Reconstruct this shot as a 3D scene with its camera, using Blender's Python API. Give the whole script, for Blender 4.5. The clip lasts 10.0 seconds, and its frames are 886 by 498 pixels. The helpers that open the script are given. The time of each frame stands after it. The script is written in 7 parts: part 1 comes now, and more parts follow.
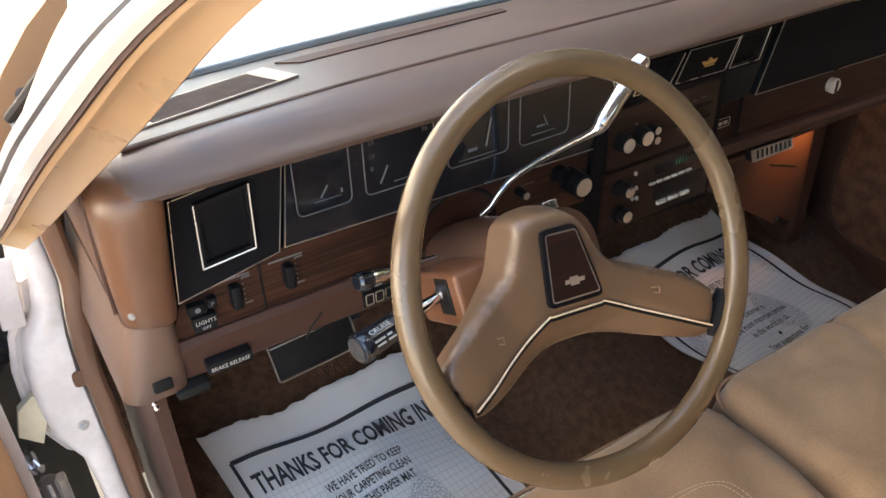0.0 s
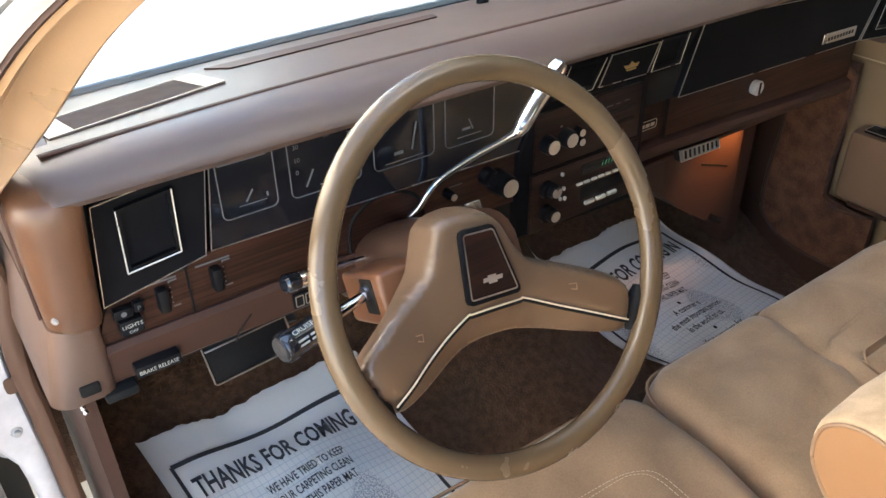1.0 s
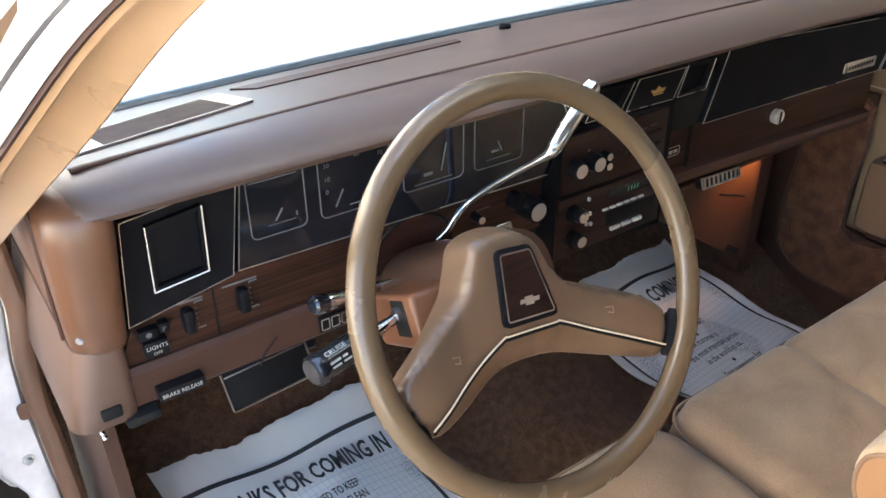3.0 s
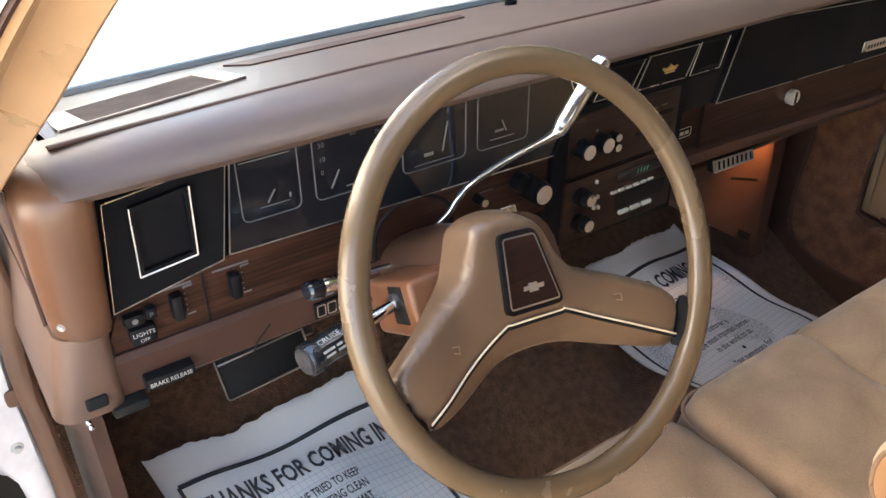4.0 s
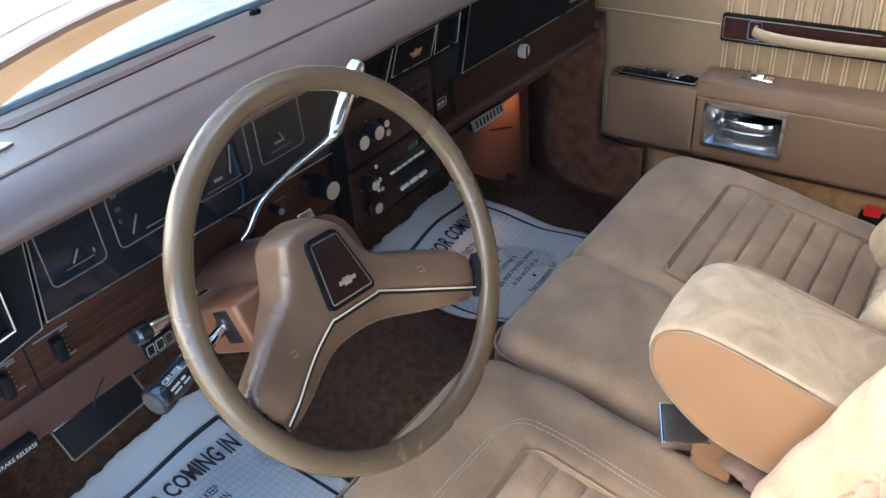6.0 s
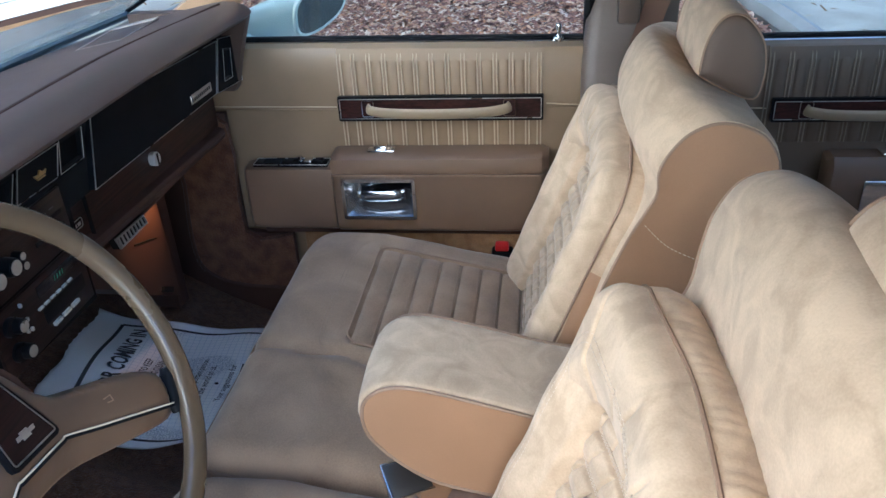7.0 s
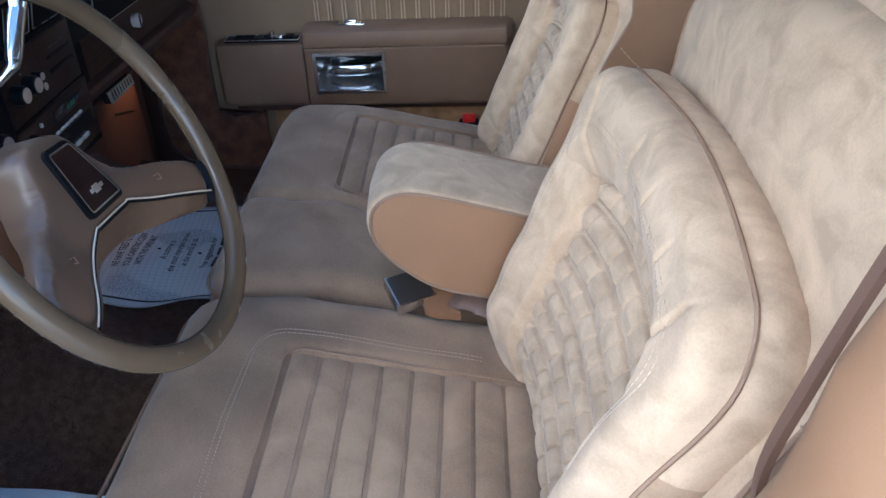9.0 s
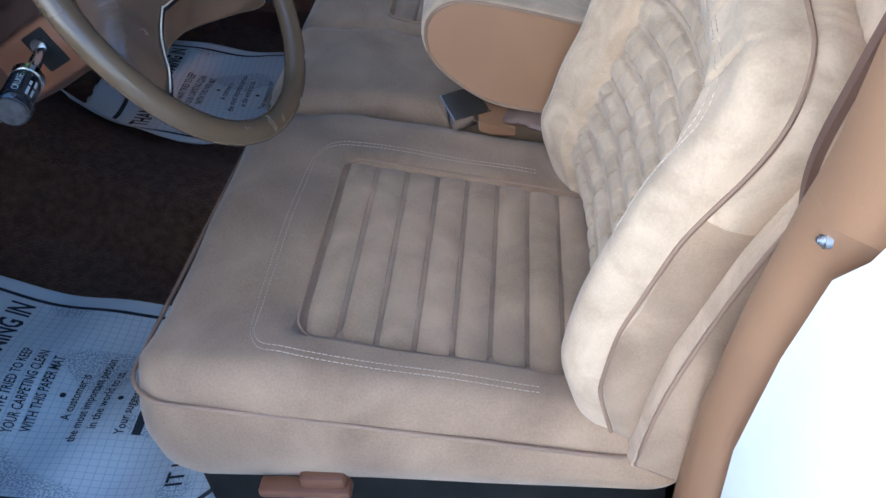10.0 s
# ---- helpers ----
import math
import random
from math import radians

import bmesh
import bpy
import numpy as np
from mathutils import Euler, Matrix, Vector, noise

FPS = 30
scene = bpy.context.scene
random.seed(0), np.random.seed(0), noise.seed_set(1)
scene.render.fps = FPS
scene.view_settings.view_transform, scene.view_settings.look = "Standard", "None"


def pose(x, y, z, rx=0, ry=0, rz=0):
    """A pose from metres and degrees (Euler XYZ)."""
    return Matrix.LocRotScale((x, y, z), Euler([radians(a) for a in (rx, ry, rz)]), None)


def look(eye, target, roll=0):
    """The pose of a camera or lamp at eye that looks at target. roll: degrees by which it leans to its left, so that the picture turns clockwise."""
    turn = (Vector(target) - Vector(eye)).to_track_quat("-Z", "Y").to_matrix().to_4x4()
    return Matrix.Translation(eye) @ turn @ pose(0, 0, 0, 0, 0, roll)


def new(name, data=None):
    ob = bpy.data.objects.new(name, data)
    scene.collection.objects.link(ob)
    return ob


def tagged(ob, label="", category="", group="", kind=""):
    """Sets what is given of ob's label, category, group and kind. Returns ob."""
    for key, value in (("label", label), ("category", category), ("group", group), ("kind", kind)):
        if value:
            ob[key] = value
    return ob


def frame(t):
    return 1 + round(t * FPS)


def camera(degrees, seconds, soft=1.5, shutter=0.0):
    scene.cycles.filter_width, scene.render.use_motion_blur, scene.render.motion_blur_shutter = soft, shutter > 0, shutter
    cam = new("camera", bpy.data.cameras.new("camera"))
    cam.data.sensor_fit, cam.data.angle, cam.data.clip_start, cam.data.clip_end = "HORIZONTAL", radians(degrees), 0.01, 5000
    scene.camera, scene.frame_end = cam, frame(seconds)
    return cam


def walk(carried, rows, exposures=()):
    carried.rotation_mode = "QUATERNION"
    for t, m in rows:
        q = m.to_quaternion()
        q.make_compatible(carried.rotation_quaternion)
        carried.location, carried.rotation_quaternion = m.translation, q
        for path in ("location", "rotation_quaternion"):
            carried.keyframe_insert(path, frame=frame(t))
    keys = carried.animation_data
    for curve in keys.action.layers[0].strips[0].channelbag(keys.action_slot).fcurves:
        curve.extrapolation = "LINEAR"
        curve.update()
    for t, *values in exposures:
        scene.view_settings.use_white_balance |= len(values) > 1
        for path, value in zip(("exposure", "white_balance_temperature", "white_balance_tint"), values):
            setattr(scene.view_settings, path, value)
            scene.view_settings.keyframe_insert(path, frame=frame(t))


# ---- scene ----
from mathutils.geometry import delaunay_2d_cdt

cam = camera(58.1, 10.0)
PATH = [
    (0, (-0.783, -0.384, 1.442), (0.106, 1.045, 0.361), -2.0),
    (0.5, (-0.772, -0.407, 1.445), (0.153, 0.993, 0.357), -1.1),
    (1, (-0.762, -0.421, 1.451), (0.207, 0.957, 0.373), -1.1),
    (1.5, (-0.755, -0.437, 1.452), (0.273, 0.917, 0.399), -1.4),
    (2, (-0.751, -0.452, 1.446), (0.339, 0.871, 0.415), -0.9),
    (2.5, (-0.78, -0.422, 1.431), (0.292, 0.948, 0.445), 0.0),
    (2.7, (-0.788, -0.409, 1.432), (0.243, 0.991, 0.444), -0.2),
    (4, (-0.763, -0.373, 1.411), (0.213, 1.033, 0.377), -0.7),
    (4.5, (-0.757, -0.372, 1.415), (0.23, 0.994, 0.338), -1.0),
    (5, (-0.77, -0.39, 1.433), (0.229, 0.948, 0.332), -1.9),
    (5.2, (-0.769, -0.401, 1.447), (0.241, 0.926, 0.343), -2.4),
    (6.3, (-0.816, -0.405, 1.474), (0.664, 0.367, 0.374), -4.6),
    (6.5, (-0.814, -0.386, 1.451), (0.773, 0.195, 0.381), -3.8),
    (7, (-0.832, -0.375, 1.464), (0.9, -0.12, 0.497), -3.3),
    (7.5, (-0.836, -0.382, 1.45), (0.942, -0.257, 0.543), -3.1),
    (8, (-0.883, -0.361, 1.457), (0.911, -0.324, 0.573), -3.0),
    (8.5, (-0.945, -0.313, 1.411), (0.818, -0.308, 0.466), -1.9),
    (9, (-1.005, -0.294, 1.366), (0.671, -0.211, 0.278), -2.2),
    (9.5, (-1.042, -0.287, 1.338), (0.547, -0.126, 0.135), -4.4),
    (10, (-1.085, -0.292, 1.296), (0.416, -0.074, -0.008), -5.7),
]
walk(cam, [(t, look(eye, target, roll)) for t, eye, target, roll in PATH], exposures=[(0, 3.85, 7400, 12), (1, 4.05, 6950, 9), (1.5, 4.05, 6700, 7), (2, 4.05, 6500, 6), (2.6, 4.05, 6450, 7), (4, 4.15, 7200, 12), (4.6, 4.15, 7150, 12), (5.2, 4.15, 6700, 10), (6.4, 3.75, 5200, 4), (7, 3.4, 5000, 4), (8.0, 3.25, 5000, 6), (8.5, 3.10, 5250, 7), (9, 2.97, 4750, 6), (10, 2.85, 4620, 5)])

# ---- light: sun over a tall wall added on the passenger side to shade the car; the concrete and the pale walls added ahead and beyond the driver's door stand in the sun ----
SUN_EL, SUN_AZ = 42.0, 125.0  # azimuth from +Y towards +X
world = bpy.data.worlds.new("sky")
scene.world = world
world.use_nodes = True
wn = world.node_tree
wn.nodes.clear()
sky = wn.nodes.new("ShaderNodeTexSky")
sky.sky_type = 'NISHITA'
sky.sun_disc = False
sky.sun_elevation = radians(SUN_EL)
sky.sun_rotation = radians(SUN_AZ)
sky.dust_density = 1.2
bgn = wn.nodes.new("ShaderNodeBackground")
bgn.inputs["Strength"].default_value = 0.10
won = wn.nodes.new("ShaderNodeOutputWorld")
wn.links.new(sky.outputs[0], bgn.inputs[0])
wn.links.new(bgn.outputs[0], won.inputs[0])
sun_data = bpy.data.lights.new("sun", 'SUN')
sun_data.energy = 5.0
sun_data.angle = radians(0.6)
sun_data.color = (1.0, 0.965, 0.91)
sun = new("sun", sun_data)
_d = Vector((math.sin(radians(SUN_AZ)) * math.cos(radians(SUN_EL)), math.cos(radians(SUN_AZ)) * math.cos(radians(SUN_EL)), math.sin(radians(SUN_EL))))
sun.matrix_world = look(_d * 30, (0, 0, 0))


# ---- materials ----
def mat(name, c1, c2=None, rough=0.5, metal=0.0, scale=12.0, fine=300.0, bump=0.15, dist=0.0005, sheen=0.0, coat=0.0,
        stretch=(1, 1, 1), spec=0.5, mixlo=0.35, mixhi=0.65, warp=0.0, rvar=0.1, trans=0.0):
    m = bpy.data.materials.new(name)
    m.use_nodes = True
    nt = m.node_tree
    b = nt.nodes["Principled BSDF"]
    c2 = c2 or tuple(v * 0.8 for v in c1)
    tc = nt.nodes.new("ShaderNodeTexCoord")
    mp = nt.nodes.new("ShaderNodeMapping")
    mp.inputs["Scale"].default_value = stretch
    nt.links.new(tc.outputs["Object"], mp.inputs["Vector"])
    n1 = nt.nodes.new("ShaderNodeTexNoise")
    n1.inputs["Scale"].default_value = scale
    n1.inputs["Detail"].default_value = 6
    n1.inputs["Distortion"].default_value = warp
    nt.links.new(mp.outputs[0], n1.inputs["Vector"])
    n2 = nt.nodes.new("ShaderNodeTexNoise")
    n2.inputs["Scale"].default_value = fine
    n2.inputs["Detail"].default_value = 4
    nt.links.new(mp.outputs[0], n2.inputs["Vector"])
    add = nt.nodes.new("ShaderNodeMath")
    add.operation = 'MULTIPLY_ADD'
    add.inputs[1].default_value = 0.3
    nt.links.new(n2.outputs[0], add.inputs[0])
    sub = nt.nodes.new("ShaderNodeMath")
    sub.operation = 'SUBTRACT'
    sub.inputs[1].default_value = 0.15
    nt.links.new(n1.outputs[0], sub.inputs[0])
    nt.links.new(sub.outputs[0], add.inputs[2])
    ramp = nt.nodes.new("ShaderNodeValToRGB")
    ramp.color_ramp.elements[0].position, ramp.color_ramp.elements[1].position = mixlo, mixhi
    ramp.color_ramp.elements[0].color, ramp.color_ramp.elements[1].color = (*c2, 1), (*c1, 1)
    nt.links.new(add.outputs[0], ramp.inputs[0])
    nt.links.new(ramp.outputs[0], b.inputs["Base Color"])
    mr = nt.nodes.new("ShaderNodeMapRange")
    mr.inputs["To Min"].default_value, mr.inputs["To Max"].default_value = max(0.02, rough - rvar), min(1, rough + rvar)
    nt.links.new(n1.outputs[0], mr.inputs[0])
    nt.links.new(mr.outputs[0], b.inputs["Roughness"])
    b.inputs["Metallic"].default_value = metal
    b.inputs["Sheen Weight"].default_value = sheen
    b.inputs["Sheen Roughness"].default_value = 0.5
    b.inputs["Coat Weight"].default_value = coat
    b.inputs["Specular IOR Level"].default_value = spec
    b.inputs["Transmission Weight"].default_value = trans
    if bump > 0:
        bp = nt.nodes.new("ShaderNodeBump")
        bp.inputs["Strength"].default_value = bump
        bp.inputs["Distance"].default_value = dist
        nt.links.new(n2.outputs[0], bp.inputs["Height"])
        nt.links.new(bp.outputs[0], b.inputs["Normal"])
    return m


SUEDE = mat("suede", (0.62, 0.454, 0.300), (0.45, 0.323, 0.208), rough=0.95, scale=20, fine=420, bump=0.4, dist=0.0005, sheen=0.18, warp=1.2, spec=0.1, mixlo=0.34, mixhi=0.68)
# Rubbed, worn copies of SUEDE; lesser light on the cushions also darkens their colour.
SUEDE_MID = mat("suede_rubbed_mid_tone", (0.445, 0.304, 0.190), (0.262, 0.174, 0.106), rough=0.95, scale=12, fine=420, bump=0.35, dist=0.0005, sheen=0.25, warp=0.5, spec=0.1, mixlo=0.3, mixhi=0.7)
SUEDE_SEAT = mat("suede_worn_shaded", (0.388, 0.259, 0.160), (0.208, 0.134, 0.082), rough=0.95, scale=8, fine=420, bump=0.35, dist=0.0005, sheen=0.25, warp=0.5, spec=0.1, mixlo=0.3, mixhi=0.7)
PIPE = mat("piping", (0.30, 0.19, 0.12), (0.24, 0.15, 0.095), rough=0.7, fine=400)
THREAD = mat("thread", (0.74, 0.60, 0.44), rough=0.8)
VINYL_TAN = mat("vinyl_tan", (0.350, 0.193, 0.100), (0.305, 0.166, 0.085), rough=0.5, scale=8, fine=700, bump=0.25, dist=0.0003)
VINYL_DOOR = mat("vinyl_door", (0.262, 0.176, 0.100), (0.215, 0.143, 0.080), rough=0.45, scale=6, fine=700, bump=0.25, dist=0.0003)
PLEAT = mat("pale_pleat", (0.52, 0.40, 0.27), (0.46, 0.35, 0.235), rough=0.5, bump=0.1)
DASH = mat("dash_vinyl", (0.12, 0.072, 0.053), (0.10, 0.06, 0.044), rough=0.42, scale=7, fine=900, bump=0.35, dist=0.0003)
DASH_TOP = mat("dash_top_vinyl", (0.078, 0.048, 0.036), (0.066, 0.040, 0.030), rough=0.44, scale=7, fine=900, bump=0.3, dist=0.0003, spec=0.55)
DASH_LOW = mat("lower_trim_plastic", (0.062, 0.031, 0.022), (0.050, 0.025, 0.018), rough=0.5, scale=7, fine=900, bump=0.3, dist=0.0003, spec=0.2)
COLUMN = mat("column_plastic", (0.150, 0.066, 0.034), (0.130, 0.056, 0.029), rough=0.36, fine=800, bump=0.2, dist=0.0002, spec=0.35)
END_CAP = mat("end_cap_plastic", (0.108, 0.050, 0.027), (0.094, 0.043, 0.023), rough=0.34, fine=800, bump=0.2, dist=0.0002, spec=0.4)
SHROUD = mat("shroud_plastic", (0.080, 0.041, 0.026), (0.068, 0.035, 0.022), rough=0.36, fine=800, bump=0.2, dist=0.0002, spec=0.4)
WHEEL = mat("wheel_vinyl", (0.108, 0.073, 0.042), (0.094, 0.063, 0.036), rough=0.27, scale=10, fine=1200, bump=0.2, dist=0.0002, rvar=0.02, coat=0.08)
HUB = mat("hub_vinyl", (0.130, 0.079, 0.047), (0.118, 0.071, 0.042), rough=0.30, scale=10, fine=1200, bump=0.25, dist=0.0002, rvar=0.02)
BLACK = mat("black_plastic", (0.005, 0.005, 0.006), (0.008, 0.008, 0.009), rough=0.45, bump=0.1, spec=0.12)
BLACK_MATT = mat("black_matt", (0.008, 0.008, 0.008), (0.014, 0.013, 0.012), rough=0.8, fine=600, spec=0.15)
BLACK_PAD = mat("black_grained_trim", (0.0055, 0.0055, 0.0068), (0.0075, 0.0075, 0.0088), rough=0.6, fine=900, bump=0.3, spec=0.07)
GAUGE = mat("gauge_glass", (0.008, 0.009, 0.012), (0.008, 0.009, 0.012), rough=0.10, bump=0.0, coat=0.0, spec=0.4, rvar=0.0)
SILVER = mat("silver_line", (0.75, 0.72, 0.66), (0.6, 0.57, 0.52), rough=0.3, metal=0.9, bump=0)
CHROME = mat("chrome", (0.82, 0.83, 0.85), (0.7, 0.72, 0.75), rough=0.08, metal=1.0, bump=0, rvar=0.04)
BRUSHED = mat("brushed_metal", (0.56, 0.52, 0.45), (0.42, 0.39, 0.34), rough=0.30, metal=0.7, fine=900, bump=0.2)
INK_WHITE = mat("white_marking", (0.45, 0.44, 0.41), rough=0.6, bump=0)
INK_GREY = mat("grey_marking", (0.12, 0.12, 0.125), rough=0.6, bump=0)
GOLD = mat("gold_emblem", (0.7, 0.5, 0.22), rough=0.3, metal=0.9, bump=0)
CARPET = mat("carpet", (0.205, 0.112, 0.066), (0.125, 0.066, 0.039), rough=1.0, scale=75, fine=260, bump=1.0, dist=0.007, sheen=0.2, spec=0.05)
# Footwell shade and the lamp's amber tint are put into this carpet's colour.
CARPET_KICK_SHADED = mat("kick_panel_carpet_shaded", (0.150, 0.070, 0.040), (0.080, 0.036, 0.022), rough=1.0, scale=30, fine=230, bump=1.0, dist=0.004, sheen=0.1, spec=0.05)
VINYL_ARM = mat("armrest_vinyl", (0.185, 0.112, 0.067), (0.155, 0.093, 0.055), rough=0.45, scale=6, fine=700, bump=0.25, dist=0.0003)
STRAP_TAN = mat("pull_strap", (0.32, 0.24, 0.15), (0.28, 0.21, 0.13), rough=0.4, fine=700, bump=0.15)
CARPET_TAN = mat("door_carpet", (0.34, 0.19, 0.09), (0.24, 0.13, 0.06), rough=1.0, scale=40, fine=300, bump=1.0, dist=0.003, sheen=0.3, spec=0.05)
PAINT = mat("white_paint", (0.86, 0.855, 0.83), (0.82, 0.81, 0.78), rough=0.3, scale=3, fine=60, bump=0.03, coat=0.5)
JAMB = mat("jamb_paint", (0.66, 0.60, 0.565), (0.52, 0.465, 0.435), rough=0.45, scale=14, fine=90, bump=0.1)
RUBBER = mat("rubber", (0.007, 0.007, 0.008), (0.013, 0.012, 0.012), rough=0.7, fine=300, spec=0.12)
SEAL_BROWN = mat("door_seal_brown", (0.125, 0.058, 0.031), (0.100, 0.046, 0.025), rough=0.5, fine=700, bump=0.2, dist=0.0003)
CREAM = mat("cream_paint", (0.55, 0.50, 0.36), (0.46, 0.41, 0.29), rough=0.5, scale=30, fine=200, bump=0.2)
STEEL = mat("steel", (0.45, 0.45, 0.46), (0.3, 0.3, 0.31), rough=0.35, metal=1.0, fine=200, bump=0.1)
GREASE = mat("greasy_metal", (0.10, 0.10, 0.11), (0.03, 0.03, 0.032), rough=0.5, metal=0.6, scale=40, fine=200, bump=0.4)
TRIM_PILLAR = mat("pillar_trim", (0.42, 0.265, 0.145), (0.37, 0.232, 0.125), rough=0.30, fine=700, bump=0.15)
STRAP = mat("belt_webbing", (0.180, 0.098, 0.062), (0.15, 0.080, 0.050), rough=0.8, fine=700, bump=0.5)
ASPHALT = mat("asphalt", (0.46, 0.42, 0.345), (0.27, 0.247, 0.20), rough=0.85, scale=0.9, fine=45, bump=0.6, dist=0.01, warp=0.7, mixlo=0.34, mixhi=0.66, spec=0.2)
CONCRETE = mat("concrete", (0.34, 0.33, 0.31), (0.26, 0.25, 0.235), rough=0.9, scale=2, fine=60, bump=0.4, dist=0.004)
MULCH_SOIL = mat("mulch_soil", (0.10, 0.055, 0.038), (0.05, 0.028, 0.02), rough=1, scale=6, fine=60, bump=1, dist=0.01)
# Kept dark so the added wall sends little light into the cabin.
DARK_BRICK = mat("dark_brick_wall", (0.115, 0.085, 0.070), (0.075, 0.055, 0.046), rough=0.9, scale=2, fine=30, bump=0.3, dist=0.005)
COWL = mat("cowl_dark_teal", (0.040, 0.068, 0.082), (0.030, 0.050, 0.060), rough=0.35, bump=0.1)
GLOSS_BLACK = mat("gloss_black", (0.010, 0.012, 0.016), (0.014, 0.016, 0.021), rough=0.16, bump=0, spec=0.6, coat=0.4)
LOCK_METAL = mat("lock_metal", (0.78, 0.77, 0.75), (0.7, 0.69, 0.67), rough=0.45, metal=0.5, bump=0)
SATIN = mat("satin_metal", (0.50, 0.51, 0.53), (0.42, 0.43, 0.45), rough=0.16, metal=0.95, bump=0)
STUCCO = mat("pale_stucco", (0.76, 0.73, 0.68), (0.68, 0.65, 0.60), rough=0.9, scale=1.5, fine=40, bump=0.3, dist=0.004)
KERB = mat("kerb_concrete", (0.27, 0.26, 0.245), (0.20, 0.195, 0.18), rough=0.9, scale=3, fine=60, bump=0.5, dist=0.004)
BARK = mat("bark", (0.050, 0.040, 0.031), (0.016, 0.013, 0.010), rough=1, scale=14, fine=50, bump=1, dist=0.02, stretch=(1, 1, 0.25))
LEAF = mat("leaf", (0.07, 0.11, 0.03), (0.05, 0.08, 0.02), rough=0.6, bump=0)
RED = mat("red_button", (0.6, 0.02, 0.02), (0.5, 0.015, 0.015), rough=0.35, bump=0)
BOOT = mat("wrinkled_vinyl_boot", (0.17, 0.105, 0.075), (0.12, 0.073, 0.052), rough=0.6, bump=0.1)
BUCKLE_TAN = mat("buckle_plastic", (0.27, 0.145, 0.075), (0.24, 0.125, 0.063), rough=0.35, bump=0.05)
BUCKLE_GREY = mat("buckle_button", (0.045, 0.038, 0.032), (0.035, 0.03, 0.026), rough=0.35, bump=0.05)


def wood(name, c1, c2):
    m = bpy.data.materials.new(name)
    m.use_nodes = True
    nt = m.node_tree
    b = nt.nodes["Principled BSDF"]
    tc = nt.nodes.new("ShaderNodeTexCoord")
    mp = nt.nodes.new("ShaderNodeMapping")
    mp.inputs["Scale"].default_value = (6, 40, 160)
    mp.inputs["Rotation"].default_value = (0, radians(4), 0)
    ns = nt.nodes.new("ShaderNodeTexNoise")
    ns.inputs["Scale"].default_value = 1.2
    ns.inputs["Detail"].default_value = 8
    ns.inputs["Distortion"].default_value = 0.8
    ramp = nt.nodes.new("ShaderNodeValToRGB")
    ramp.color_ramp.elements[0].position, ramp.color_ramp.elements[1].position = 0.36, 0.64
    ramp.color_ramp.elements[0].color, ramp.color_ramp.elements[1].color = (*c2, 1), (*c1, 1)
    nt.links.new(tc.outputs["Object"], mp.inputs[0])
    nt.links.new(mp.outputs[0], ns.inputs["Vector"])
    nt.links.new(ns.outputs[0], ramp.inputs[0])
    nt.links.new(ramp.outputs[0], b.inputs["Base Color"])
    b.inputs["Roughness"].default_value = 0.32
    b.inputs["Specular IOR Level"].default_value = 0.2
    return m


WOOD = wood("walnut_grain", (0.048, 0.0195, 0.0125), (0.014, 0.0062, 0.0045))
WOOD_RED = wood("rosewood_grain", (0.026, 0.0115, 0.0085), (0.009, 0.005, 0.004))
WOOD_DOOR = wood("rosewood_grain_door", (0.050, 0.016, 0.012), (0.016, 0.006, 0.005))


def glass(name, tint=(0.86, 0.90, 0.90), rough=0.0):
    m = bpy.data.materials.new(name)
    m.use_nodes = True
    b = m.node_tree.nodes["Principled BSDF"]
    b.inputs["Base Color"].default_value = (*tint, 1)
    b.inputs["Transmission Weight"].default_value = 1.0
    b.inputs["Roughness"].default_value = rough
    b.inputs["IOR"].default_value = 1.2
    return m


GLASS = glass("tinted_glass")
# Tint deepened to hold back outside light and dim the rear cabin.
GLASS_DARK = glass("dark_rear_glass", (0.42, 0.45, 0.45))
SCREEN_GLASS = glass("windscreen_glass", (0.95, 0.975, 0.97))
SCREEN_GLASS.node_tree.nodes["Principled BSDF"].inputs["IOR"].default_value = 1.15
# The darkness of the reflected scene is put into the mirror's own colour.
MIRROR = mat("mirror_darkened", (0.15, 0.16, 0.155), (0.14, 0.15, 0.145), rough=0.03, metal=1.0, bump=0, rvar=0.01)


